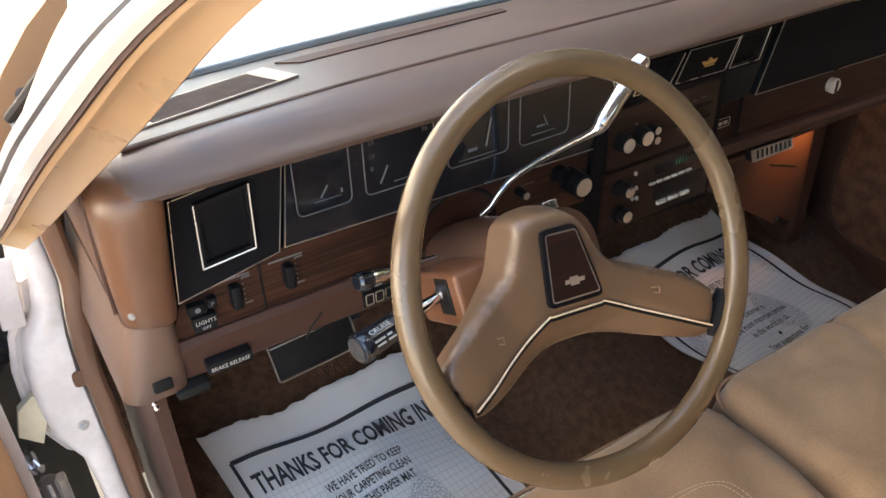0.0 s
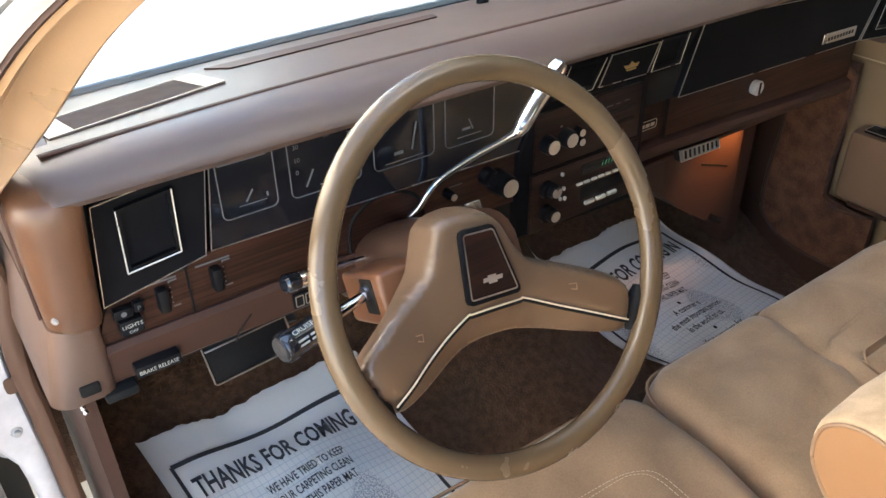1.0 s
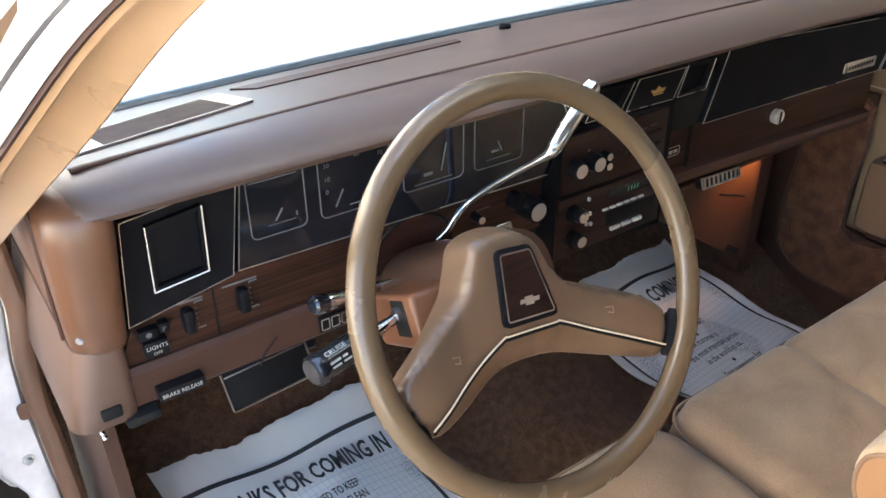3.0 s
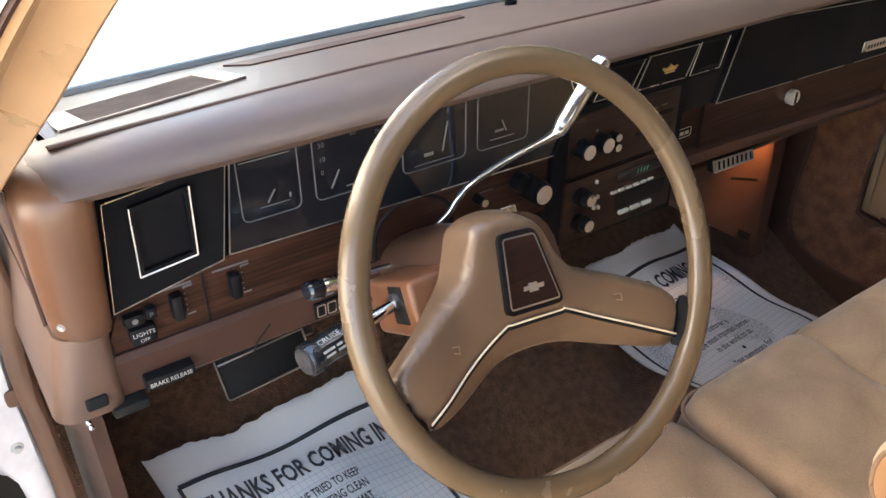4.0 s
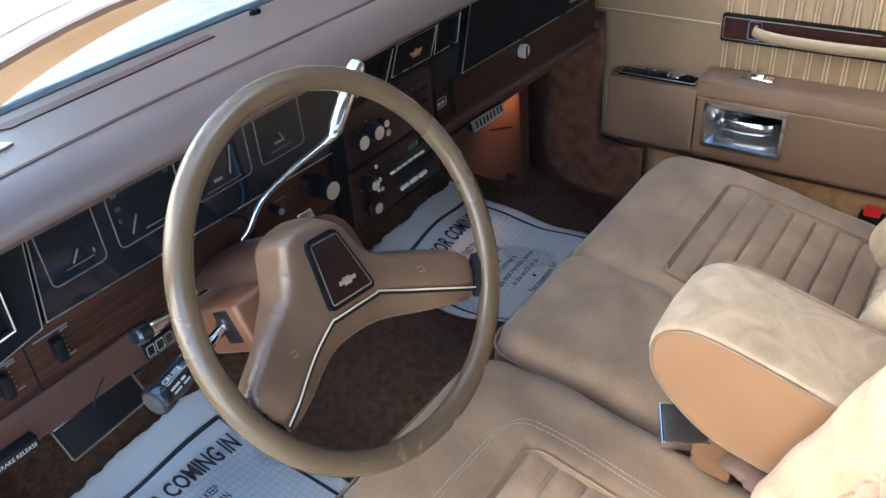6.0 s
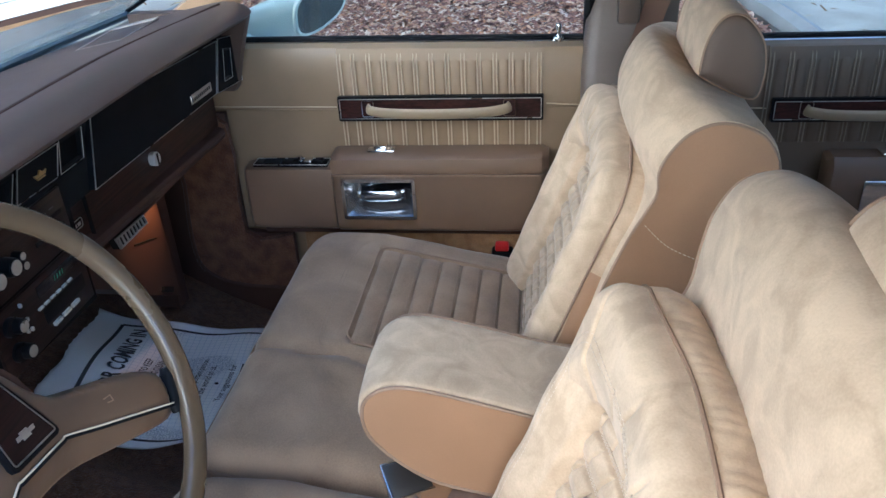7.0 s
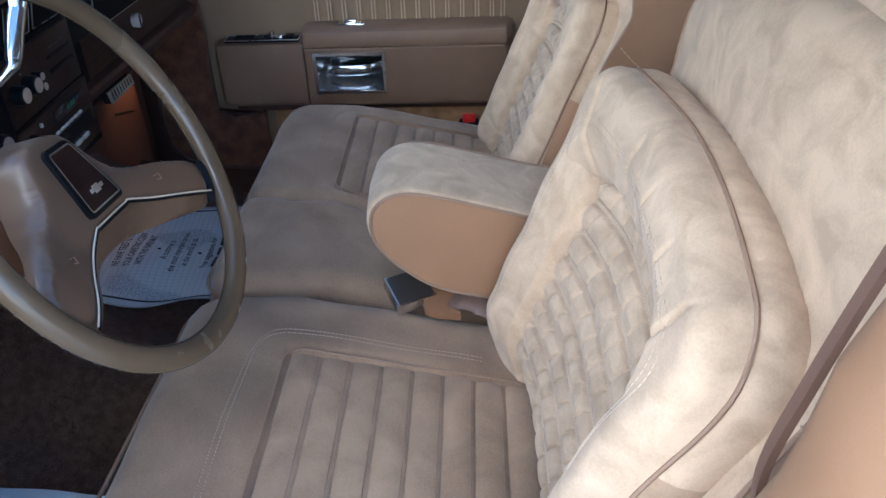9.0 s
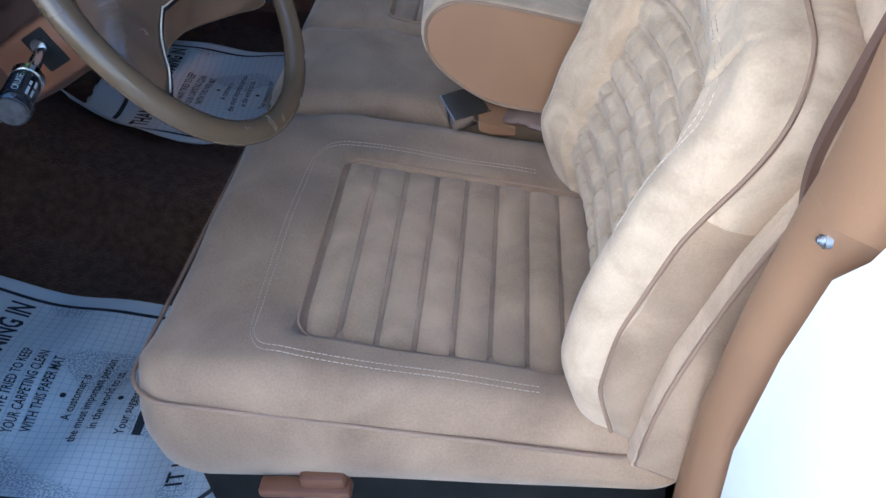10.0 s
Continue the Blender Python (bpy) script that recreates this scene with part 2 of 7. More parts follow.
def paper_material():
    m = bpy.data.materials.new("printed_paper")
    m.use_nodes = True
    nt = m.node_tree
    b = nt.nodes["Principled BSDF"]
    uv = nt.nodes.new("ShaderNodeUVMap")
    sep = nt.nodes.new("ShaderNodeSeparateXYZ")
    nt.links.new(uv.outputs[0], sep.inputs[0])

    def line(out):
        a = nt.nodes.new("ShaderNodeMath")
        a.operation = 'MULTIPLY'
        a.inputs[1].default_value = 34
        nt.links.new(out, a.inputs[0])
        f = nt.nodes.new("ShaderNodeMath")
        f.operation = 'FRACT'
        nt.links.new(a.outputs[0], f.inputs[0])
        g = nt.nodes.new("ShaderNodeMath")
        g.operation = 'LESS_THAN'
        g.inputs[1].default_value = 0.08
        nt.links.new(f.outputs[0], g.inputs[0])
        return g.outputs[0]

    mx = nt.nodes.new("ShaderNodeMath")
    mx.operation = 'MAXIMUM'
    nt.links.new(line(sep.outputs[0]), mx.inputs[0])
    nt.links.new(line(sep.outputs[1]), mx.inputs[1])
    # inside the printed frame only
    def window(out, lo, hi):
        a = nt.nodes.new("ShaderNodeMath")
        a.operation = 'GREATER_THAN'
        a.inputs[1].default_value = lo
        c = nt.nodes.new("ShaderNodeMath")
        c.operation = 'LESS_THAN'
        c.inputs[1].default_value = hi
        p = nt.nodes.new("ShaderNodeMath")
        p.operation = 'MULTIPLY'
        nt.links.new(out, a.inputs[0])
        nt.links.new(out, c.inputs[0])
        nt.links.new(a.outputs[0], p.inputs[0])
        nt.links.new(c.outputs[0], p.inputs[1])
        return p.outputs[0]
    w = nt.nodes.new("ShaderNodeMath")
    w.operation = 'MULTIPLY'
    nt.links.new(window(sep.outputs[0], 0.0, 1.0), w.inputs[0])
    nt.links.new(window(sep.outputs[1], 0.13, 1.0), w.inputs[1])
    gl = nt.nodes.new("ShaderNodeMath")
    gl.operation = 'MULTIPLY'
    nt.links.new(mx.outputs[0], gl.inputs[0])
    nt.links.new(w.outputs[0], gl.inputs[1])
    # printed speckled patches
    ns = nt.nodes.new("ShaderNodeTexNoise")
    ns.inputs["Scale"].default_value = 3.2
    ns.inputs["Detail"].default_value = 0
    nt.links.new(uv.outputs[0], ns.inputs["Vector"])
    nf = nt.nodes.new("ShaderNodeTexNoise")
    nf.inputs["Scale"].default_value = 130
    nf.inputs["Detail"].default_value = 1
    nt.links.new(uv.outputs[0], nf.inputs["Vector"])
    r1 = nt.nodes.new("ShaderNodeMapRange")
    r1.inputs["From Min"].default_value, r1.inputs["From Max"].default_value = 0.55, 0.6
    nt.links.new(ns.outputs[0], r1.inputs[0])
    r2 = nt.nodes.new("ShaderNodeMapRange")
    r2.inputs["From Min"].default_value, r2.inputs["From Max"].default_value = 0.48, 0.56
    nt.links.new(nf.outputs[0], r2.inputs[0])
    sp = nt.nodes.new("ShaderNodeMath")
    sp.operation = 'MULTIPLY'
    nt.links.new(r1.outputs[0], sp.inputs[0])
    nt.links.new(r2.outputs[0], sp.inputs[1])
    sp2 = nt.nodes.new("ShaderNodeMath")
    sp2.operation = 'MULTIPLY'
    nt.links.new(sp.outputs[0], sp2.inputs[0])
    nt.links.new(w.outputs[0], sp2.inputs[1])
    c1 = nt.nodes.new("ShaderNodeMix")
    c1.data_type = 'RGBA'
    c1.inputs["A"].default_value = (0.92, 0.91, 0.895, 1)
    c1.inputs["B"].default_value = (0.64, 0.67, 0.72, 1)
    nt.links.new(gl.outputs[0], c1.inputs["Factor"])
    c2 = nt.nodes.new("ShaderNodeMix")
    c2.data_type = 'RGBA'
    c2.inputs["B"].default_value = (0.50, 0.51, 0.54, 1)
    nt.links.new(c1.outputs["Result"], c2.inputs["A"])
    nt.links.new(sp2.outputs[0], c2.inputs["Factor"])
    nt.links.new(c2.outputs["Result"], b.inputs["Base Color"])
    b.inputs["Roughness"].default_value = 0.75
    return m


PAPER = paper_material()
INK = mat("black_ink", (0.018, 0.018, 0.022), (0.03, 0.03, 0.034), rough=0.7, bump=0)

# ---- building helpers ----
ORIGIN = {}


def thing(name, at, label, category, group="", kind=""):
    ob = new(name)
    ob.empty_display_size = 0.1
    ob.location = at
    ORIGIN[ob] = Vector(at)
    return tagged(ob, label, category, group, kind)


def link_mesh(name, bm, material, smooth=True):
    bmesh.ops.recalc_face_normals(bm, faces=bm.faces)
    me = bpy.data.meshes.new(name)
    bm.to_mesh(me)
    bm.free()
    me.materials.append(material)
    if smooth:
        me.polygons.foreach_set("use_smooth", [True] * len(me.polygons))
    return me


def part(name, bm, material, parent, label="", smooth=True, sharp=35):
    """One mesh object under a thing or a part; the bmesh is given in world metres."""
    o = ORIGIN[parent]
    bmesh.ops.translate(bm, vec=-o, verts=bm.verts)
    me = link_mesh(name, bm, material, smooth)
    if smooth and sharp:
        me.set_sharp_from_angle(angle=radians(sharp))
    ob = new(name, me)
    ob.parent = parent
    ORIGIN[ob] = o
    return tagged(ob, label)


def solid(name, bm, material, label, category="", kind="", smooth=True, sharp=35):
    """A top-level thing or piece of the setting made of one mesh."""
    me = link_mesh(name, bm, material, smooth)
    if smooth and sharp:
        me.set_sharp_from_angle(angle=radians(sharp))
    ob = new(name, me)
    ORIGIN[ob] = Vector((0, 0, 0))
    return tagged(ob, label, category, "", kind)


def join(*bms):
    out = bms[0]
    for b in bms[1:]:
        me = bpy.data.meshes.new("tmp")
        b.to_mesh(me)
        b.free()
        out.from_mesh(me)
        bpy.data.meshes.remove(me)
    return out


def loft(rings, caps=True, closed=True):
    bm = bmesh.new()
    vs = [[bm.verts.new(p) for p in r] for r in rings]
    n = len(rings[0])
    for a, b in zip(vs, vs[1:]):
        for i in range(n if closed else n - 1):
            j = (i + 1) % n
            bm.faces.new((a[i], a[j], b[j], b[i]))
    if caps and closed:
        bm.faces.new(vs[0][::-1])
        bm.faces.new(vs[-1])
    return bm


def box(x0, x1, y0, y1, z0, z1, r=0.0, seg=2):
    bm = bmesh.new()
    bmesh.ops.create_cube(bm, size=1)
    bmesh.ops.scale(bm, vec=(x1 - x0, y1 - y0, z1 - z0), verts=bm.verts)
    bmesh.ops.translate(bm, vec=((x0 + x1) / 2, (y0 + y1) / 2, (z0 + z1) / 2), verts=bm.verts)
    if r > 0:
        bmesh.ops.bevel(bm, geom=bm.edges[:], offset=r, segments=seg, profile=0.5, affect='EDGES', clamp_overlap=True)
    return bm


def moved(bm, m):
    bmesh.ops.transform(bm, matrix=m, verts=bm.verts)
    return bm


def tube(pts, r, n=8, closed=False, flat=1.0, up=None):
    """A round bar along points; r may be a list; flat squeezes it along its second axis."""
    pts = [Vector(p) for p in pts]
    k = len(pts)
    rs = r if isinstance(r, (list, tuple)) else [r] * k
    rings = []
    ref = Vector(up) if up else Vector((0.13, 0.29, 0.95))
    for i, p in enumerate(pts):
        a = pts[(i - 1) % k] if (closed or i > 0) else p
        b = pts[(i + 1) % k] if (closed or i < k - 1) else p
        d = (b - a).normalized()
        s = d.cross(ref)
        if s.length < 1e-4:
            s = d.cross(Vector((1, 0, 0)))
        s.normalize()
        t = s.cross(d)
        rings.append([p + s * (rs[i] * math.cos(2 * math.pi * j / n)) + t * (rs[i] * flat * math.sin(2 * math.pi * j / n)) for j in range(n)])
    if closed:
        rings.append(rings[0])
        bm = loft(rings, caps=False)
        bmesh.ops.remove_doubles(bm, verts=bm.verts, dist=1e-6)
        return bm
    return loft(rings)


def smooth_path(pts, n=6):
    """Catmull-Rom through the points."""
    P = [Vector(p) for p in pts]
    out = []
    for i in range(len(P) - 1):
        p0, p1, p2, p3 = P[max(i - 1, 0)], P[i], P[i + 1], P[min(i + 2, len(P) - 1)]
        for j in range(n):
            t = j / n
            out.append(0.5 * ((2 * p1) + (p2 - p0) * t + (2 * p0 - 5 * p1 + 4 * p2 - p3) * t * t + (3 * p1 - p0 - 3 * p2 + p3) * t ** 3))
    out.append(P[-1])
    return out


def disc(c, axis, r, depth, n=24, r2=None, bevel=0.0):
    """A cylinder whose front face is centred at c and faces along axis."""
    bm = bmesh.new()
    bmesh.ops.create_cone(bm, cap_ends=True, segments=n, radius1=r if r2 is None else r2, radius2=r, depth=depth)
    bmesh.ops.translate(bm, vec=(0, 0, -depth / 2), verts=bm.verts)
    if bevel:
        bmesh.ops.bevel(bm, geom=[e for e in bm.edges if abs(e.verts[0].co.z) < 1e-6 and abs(e.verts[1].co.z) < 1e-6], offset=bevel, segments=2, affect='EDGES')
    q = Vector((0, 0, 1)).rotation_difference(Vector(axis).normalized())
    return moved(bm, Matrix.Translation(c) @ q.to_matrix().to_4x4())


def plate(outline, axis, d0, d1):
    """A flat plate: outline in the two other axes, between d0 and d1 along axis ('x', 'y' or 'z')."""
    def at(p, d):
        return {'x': (d, p[0], p[1]), 'y': (p[0], d, p[1]), 'z': (p[0], p[1], d)}[axis]
    return loft([[at(p, d0) for p in outline], [at(p, d1) for p in outline]])


def frame_plate(outer, inner, axis, d0, d1):
    """A flat ring between two outlines with as many corners each."""
    def at(p, d):
        return {'x': (d, p[0], p[1]), 'y': (p[0], d, p[1]), 'z': (p[0], p[1], d)}[axis]
    bm = bmesh.new()
    loops = [[bm.verts.new(at(p, d)) for p in o] for o, d in ((outer, d0), (outer, d1), (inner, d1), (inner, d0))]
    n = len(outer)
    for a, b in zip(loops, loops[1:] + loops[:1]):
        for i in range(n):
            j = (i + 1) % n
            bm.faces.new((a[i], a[j], b[j], b[i]))
    return bm


def inset(outline, d):
    cx = sum(p[0] for p in outline) / len(outline)
    cy = sum(p[1] for p in outline) / len(outline)
    out = []
    n = len(outline)
    for i in range(n):
        p, a, b = Vector(outline[i]), Vector(outline[i - 1]), Vector(outline[(i + 1) % n])
        e1, e2 = (p - a).normalized(), (b - p).normalized()
        n1, n2 = Vector((-e1.y, e1.x)), Vector((-e2.y, e2.x))
        c = Vector((cx, cy)) - p
        if n1.dot(c) < 0:
            n1 = -n1
        if n2.dot(c) < 0:
            n2 = -n2
        m = n1 + n2
        out.append(tuple(p + m * (d / max(0.25, m.dot(n1)))))
    return out


def rounded(x0, x1, y0, y1, r, n=4):
    pts = []
    for cx, cy, a in ((x1 - r, y1 - r, 0), (x0 + r, y1 - r, 90), (x0 + r, y0 + r, 180), (x1 - r, y0 + r, 270)):
        for i in range(n + 1):
            t = radians(a + 90 * i / n)
            pts.append((cx + r * math.cos(t), cy + r * math.sin(t)))
    return pts


def ss(a, b, x):
    t = min(1, max(0, (x - a) / (b - a)))
    return t * t * (3 - 2 * t)


def pad(x0, x1, y0, y1, ztop, zbot, r, nx, ny, bulge=0.01, corner=0.04, m=None):
    """A stuffed cushion: a top sheet ztop(x, y) with edges rounded over radius r, and sides down to zbot, bulging out a little."""
    bm = bmesh.new()
    def spread(i, n):
        t = i / n
        return 0.5 - 0.5 * math.cos(math.pi * t) if n < 30 else t * 0.8 + 0.2 * (0.5 - 0.5 * math.cos(math.pi * t))
    cx, cy = (x0 + x1) / 2, (y0 + y1) / 2
    hx, hy = (x1 - x0) / 2, (y1 - y0) / 2
    grid = []
    for j in range(ny + 1):
        row = []
        for i in range(nx + 1):
            x, y = x0 + (x1 - x0) * spread(i, nx), y0 + (y1 - y0) * spread(j, ny)
            # pull the corners in to round the outline
            dx, dy = max(0, abs(x - cx) - (hx - corner)) / corner, max(0, abs(y - cy) - (hy - corner)) / corner
            if dx > 0 and dy > 0:
                k = max(dx, dy) / math.hypot(dx, dy)
                x = cx + math.copysign(hx - corner + dx * k * corner, x - cx)
                y = cy + math.copysign(hy - corner + dy * k * corner, y - cy)
                d = (1 - math.hypot(dx, dy) * k) * corner
            else:
                d = min(hx - abs(x - cx), hy - abs(y - cy))
            k = 1 - min(1, max(0, d) / r)
            row.append(bm.verts.new((x, y, ztop(x, y) - r * (1 - math.sqrt(max(0, 1 - k * k))))))
        grid.append(row)
    for j in range(ny):
        for i in range(nx):
            bm.faces.new((grid[j][i], grid[j][i + 1], grid[j + 1][i + 1], grid[j + 1][i]))
    loop = grid[0][:-1] + [g[-1] for g in grid[:-1]] + grid[-1][:0:-1] + [g[0] for g in grid[:0:-1]]
    prev = loop
    for s, o in ((0.25, 0.7), (0.5, 1.0), (0.8, 0.7), (1.0, -0.3)):
        ring = []
        for v in loop:
            c = Vector((v.co.x - cx, v.co.y - cy))
            c.normalize()
            ring.append(bm.verts.new((v.co.x + c.x * bulge * o, v.co.y + c.y * bulge * o, v.co.z + (zbot - v.co.z) * s)))
        for i in range(len(loop)):
            j = (i + 1) % len(loop)
            bm.faces.new((prev[i], prev[j], ring[j], ring[i]))
        prev = ring
    bm.faces.new(prev)
    return moved(bm, m) if m else bm


def text(words, size, place, bold=0.0, squeeze=1.0):
    """Letters as a flat mesh; place(x, y) gives the world point of each corner."""
    cu = bpy.data.curves.new("words", 'FONT')
    cu.body = words
    cu.size = size
    cu.offset = bold
    cu.resolution_u = 2
    ob = new("words", cu)
    me = bpy.data.meshes.new_from_object(ob)
    bm = bmesh.new()
    bm.from_mesh(me)
    bpy.data.objects.remove(ob)
    bpy.data.meshes.remove(me)
    for v in bm.verts:
        v.co = place(v.co.x * squeeze, v.co.y)
    return bm


def bars(spec, place, h=1.0):
    """Unreadable writing as plain bars: (x, y, width, height) each."""
    bm = bmesh.new()
    for x, y, w, hh in spec:
        vs = [bm.verts.new(place(a, b)) for a, b in ((x, y), (x + w, y), (x + w, y + hh * h), (x, y + hh * h))]
        bm.faces.new(vs)
    return bm

# ---- setting: ground, mulch bed, kerb ----
def sheet(fn, x0, x1, y0, y1, nx, ny, thick=0.0):
    bm = bmesh.new()
    g = [[bm.verts.new((x0 + (x1 - x0) * i / nx, y0 + (y1 - y0) * j / ny, fn(x0 + (x1 - x0) * i / nx, y0 + (y1 - y0) * j / ny))) for i in range(nx + 1)] for j in range(ny + 1)]
    for j in range(ny):
        for i in range(nx):
            bm.faces.new((g[j][i], g[j][i + 1], g[j + 1][i + 1], g[j + 1][i]))
    if thick:
        bmesh.ops.solidify(bm, geom=bm.faces[:], thickness=thick)
    return bm


ground = solid("ground", sheet(lambda x, y: 0.0, -400, 400, -400, 400, 8, 8), ASPHALT, "grey worn asphalt of the car park", "ground", "structure")
lot = solid("pavement", plate([(-8.2, -1.6), (-0.5, -1.6), (-0.5, 25), (-8.2, 25)], 'z', -0.02, 0.006), CONCRETE, "pale sunlit concrete beside the car", "pavement", "structure")

BED = [(3.0, 2.6), (6.3, 2.35), (7.5, 0.9), (6.75, -0.85), (5.6, -1.75), (3.0, -1.9)]
bed = solid("mulch_bed", plate(BED, 'z', -0.05, 0.09), MULCH_SOIL, "bed of reddish bark mulch under the tree", "ground", "structure")
kerb_path = smooth_path([(2.9, 2.75, 0.06), (6.35, 2.5, 0.06), (7.65, 0.95, 0.06), (6.88, -0.95, 0.06), (5.66, -1.9, 0.06), (2.9, -2.05, 0.06)], 5)
kerb = solid("kerb", tube(kerb_path, [0.1] * len(kerb_path), 8, up=(0, 0, 1)), KERB, "grey concrete kerb round the mulch bed", "kerb", "structure")
# Walls added for the lighting: one shades the car, two bounce sunlight in.
solid("shade_wall_east", box(16.0, 16.4, -60, 45, 0, 21.5, 0.02), DARK_BRICK, "tall dark brick wall, added out of view to shade the car", "wall", "structure")
solid("bounce_wall_west", box(-8.4, -8.0, -1.5, 12, 0, 13.0, 0.02), STUCCO, "tall pale stucco wall in full sun, added to bounce light into the car", "wall", "structure")
solid("bounce_wall_north", box(-8.4, 1.0, 12.0, 12.4, 0, 13.0, 0.02), STUCCO, "tall pale stucco wall ahead of the car, added to bounce light into it", "wall", "structure")

# ---- the body shell ----
shell = thing("car_body", (0, 0, 0.3), "white painted saloon body with tan inner trim, driver's door open", "car")
for s in (-1, 1):
    base = [(s * 0.765, 0.40, 1.045), (s * 0.74, 0.37, 1.076), (s * 0.715, 0.18, 1.195), (s * 0.695, 0.03, 1.288), (s * 0.681, -0.085, 1.360), (s * 0.669, -0.165, 1.401), (s * 0.662, -0.25, 1.431), (s * 0.659, -0.34, 1.445), (s * 0.655, -0.45, 1.450), (s * 0.65, -1.0, 1.445), (s * 0.66, -1.35, 1.41)]
    path = smooth_path(base, 5)

    def strip(*section):
        """A bar along the pillar: offsets outwards and forwards of its inner edge."""
        rings = []
        for p in path:
            k = 1.0 - 0.55 * ss(0.10, -0.32, p.y)
            rings.append([p + Vector((s * u, v * 0.55, v * 0.85)) * k for u, v in section])
        return loft(rings)
    part("pillar_trim", strip((0, 0.016), (0.001, 0.012), (0.0125, -0.0125), (0.015, -0.0135), (0.0355, 0.000), (0.038, 0.000), (0.0485, -0.0105), (0.052, -0.008), (0.052, 0.02), (0.03, 0.056), (0.004, 0.050)), TRIM_PILLAR, shell, "tan moulded pillar trim", sharp=25)
    part("door_seal", strip((0.0525, -0.009), (0.055, -0.0095), (0.056, -0.002), (0.0525, -0.001)), DASH_LOW, shell, "brown rubber door seal")
    part("pillar", strip((0.0562, -0.007), (0.064, -0.006), (0.067, -0.001), (0.067, 0.008), (0.054, 0.010)), PAINT, shell, "white painted pillar and roof rail", sharp=25)
    part("gutter", strip((0.0675, 0.0), (0.070, 0.001), (0.070, 0.007), (0.0675, 0.007)), STEEL, shell, "grey rain gutter")
    part("trim_screw", disc((s * 0.708, 0.232, 1.182), (-s, -0.6, 0.3), 0.006, 0.004, 16, bevel=0.001), CHROME, shell)

roof = loft([[(x, y, 1.462 + 0.05 * (1 - (x / 0.66) ** 2) - 0.35 * max(0, -0.9 - y) ** 2 + (0 if y > -0.2 else 0) - 0.8 * max(0, y + 0.16) + dz) for x, dz in
              [(-0.64 + 1.28 * i / 12, 0.0) for i in range(13)] + [(0.64 - 1.28 * i / 12, 0.03) for i in range(13)]] for y in (-0.06, -0.2, -0.5, -0.9, -1.2, -1.45)])
part("roof", roof, PAINT, shell, "white roof")
part("headliner", loft([[(x, y, 1.458 + 0.05 * (1 - (x / 0.66) ** 2) - 0.35 * max(0, -0.9 - y) ** 2 - 0.8 * max(0, y + 0.16) + dz) for x, dz in
              [(-0.63 + 1.26 * i / 12, -0.012) for i in range(13)] + [(0.63 - 1.26 * i / 12, 0.0) for i in range(13)]] for y in (-0.07, -0.2, -0.5, -0.9, -1.2, -1.44)]), VINYL_DOOR, shell, "tan cloth headliner")

# windscreen: curved, from the cowl to the roof
def windscreen(dx=0.0):
    rings = []
    for j in range(9):
        t = j / 8
        row = []
        for i in range(17):
            u = -1 + i / 8
            x = u * (0.75 - 0.09 * t)
            yb_ = 0.592 - 0.10 * u * u
            row.append((x, yb_ + (-0.02 - 0.09 * u * u - yb_) * t + dx, 1.168 - (yb_ - 0.262) * 0.172 + (1.440 - 1.168 + (yb_ - 0.262) * 0.172) * t + dx))
        rings.append(row)
    return rings


wr = windscreen()
part("windscreen", loft([r + [(p[0], p[1] + 0.004, p[2] + 0.003) for p in r[::-1]] for r in wr]), SCREEN_GLASS, shell, "curved tinted windscreen").visible_shadow = False
# The teal reflection along the glass edge is put into the seal's colour.
part("windscreen_seal", tube([Vector(p) + Vector((0, -0.008, -0.004)) for p in wr[0]], 0.008, 8), COWL, shell, "windscreen rubber, coloured dark teal for the glass edge's reflection")
# bonnet and cowl
hood = loft([[(x, y, 1.04 - 0.10 * ((y - 0.7) / 1.3) ** 2 - 0.05 * (x / 0.85) ** 2 + dz) for x, dz in [(-0.88 + 1.76 * i / 12, 0) for i in range(13)] + [(0.88 - 1.76 * i / 12, -0.03) for i in range(13)]] for y in (0.712, 0.80, 1.1, 1.5, 2.0, 2.25)])
part("bonnet", hood, PAINT, shell, "white bonnet")
part("cowl", box(-0.80, 0.80, 0.56, 0.715, 1.00, 1.062, 0.01), COWL, shell, "dark teal cowl under the windscreen")
for u_ in (0, -1):
    part("side_seal", tube([Vector(row[u_]) + Vector((0, -0.003, 0.002)) for row in wr], 0.006, 8), RUBBER, shell, "black rubber along the windscreen's side")
for s in (-1, 1):
    part("wing", loft([[(s * (0.86 + 0.07 * a), y, z) for a, z in ((0, 1.0), (0.6, 0.98), (1.2, 0.9), (1.3, 0.6), (1.2, 0.25), (0.6, 0.25), (0.3, 0.6))] for y in (0.62, 1.2, 2.2)]), PAINT, shell, "white front wing")
part("front_panel", box(-0.88, 0.88, 2.22, 2.3, 0.3, 0.95, 0.02), PAINT, shell, "white nose panel")
part("boot_lid", box(-0.88, 0.88, -3.0, -1.75, 0.5, 1.0, 0.05), PAINT, shell, "white boot")
part("parcel_shelf", box(-0.74, 0.74, -1.78, -1.4, 0.95, 0.98, 0.01), VINYL_DOOR, shell, "tan rear shelf")
part("rear_bulkhead", box(-0.74, 0.74, -1.80, -1.76, 0.3, 0.97, 0.005), VINYL_DOOR, shell, "tan panel behind the rear seat")
rear_glass = loft([[(x, -1.45 - 0.32 * t, 1.41 - 0.42 * t) for x in (-0.6, 0.6)] + [(x, -1.455 - 0.32 * t, 1.405 - 0.42 * t) for x in (0.6, -0.6)] for t in (0, 1)])
part("rear_window", rear_glass, GLASS_DARK, shell, "sloping tinted rear window").visible_shadow = False
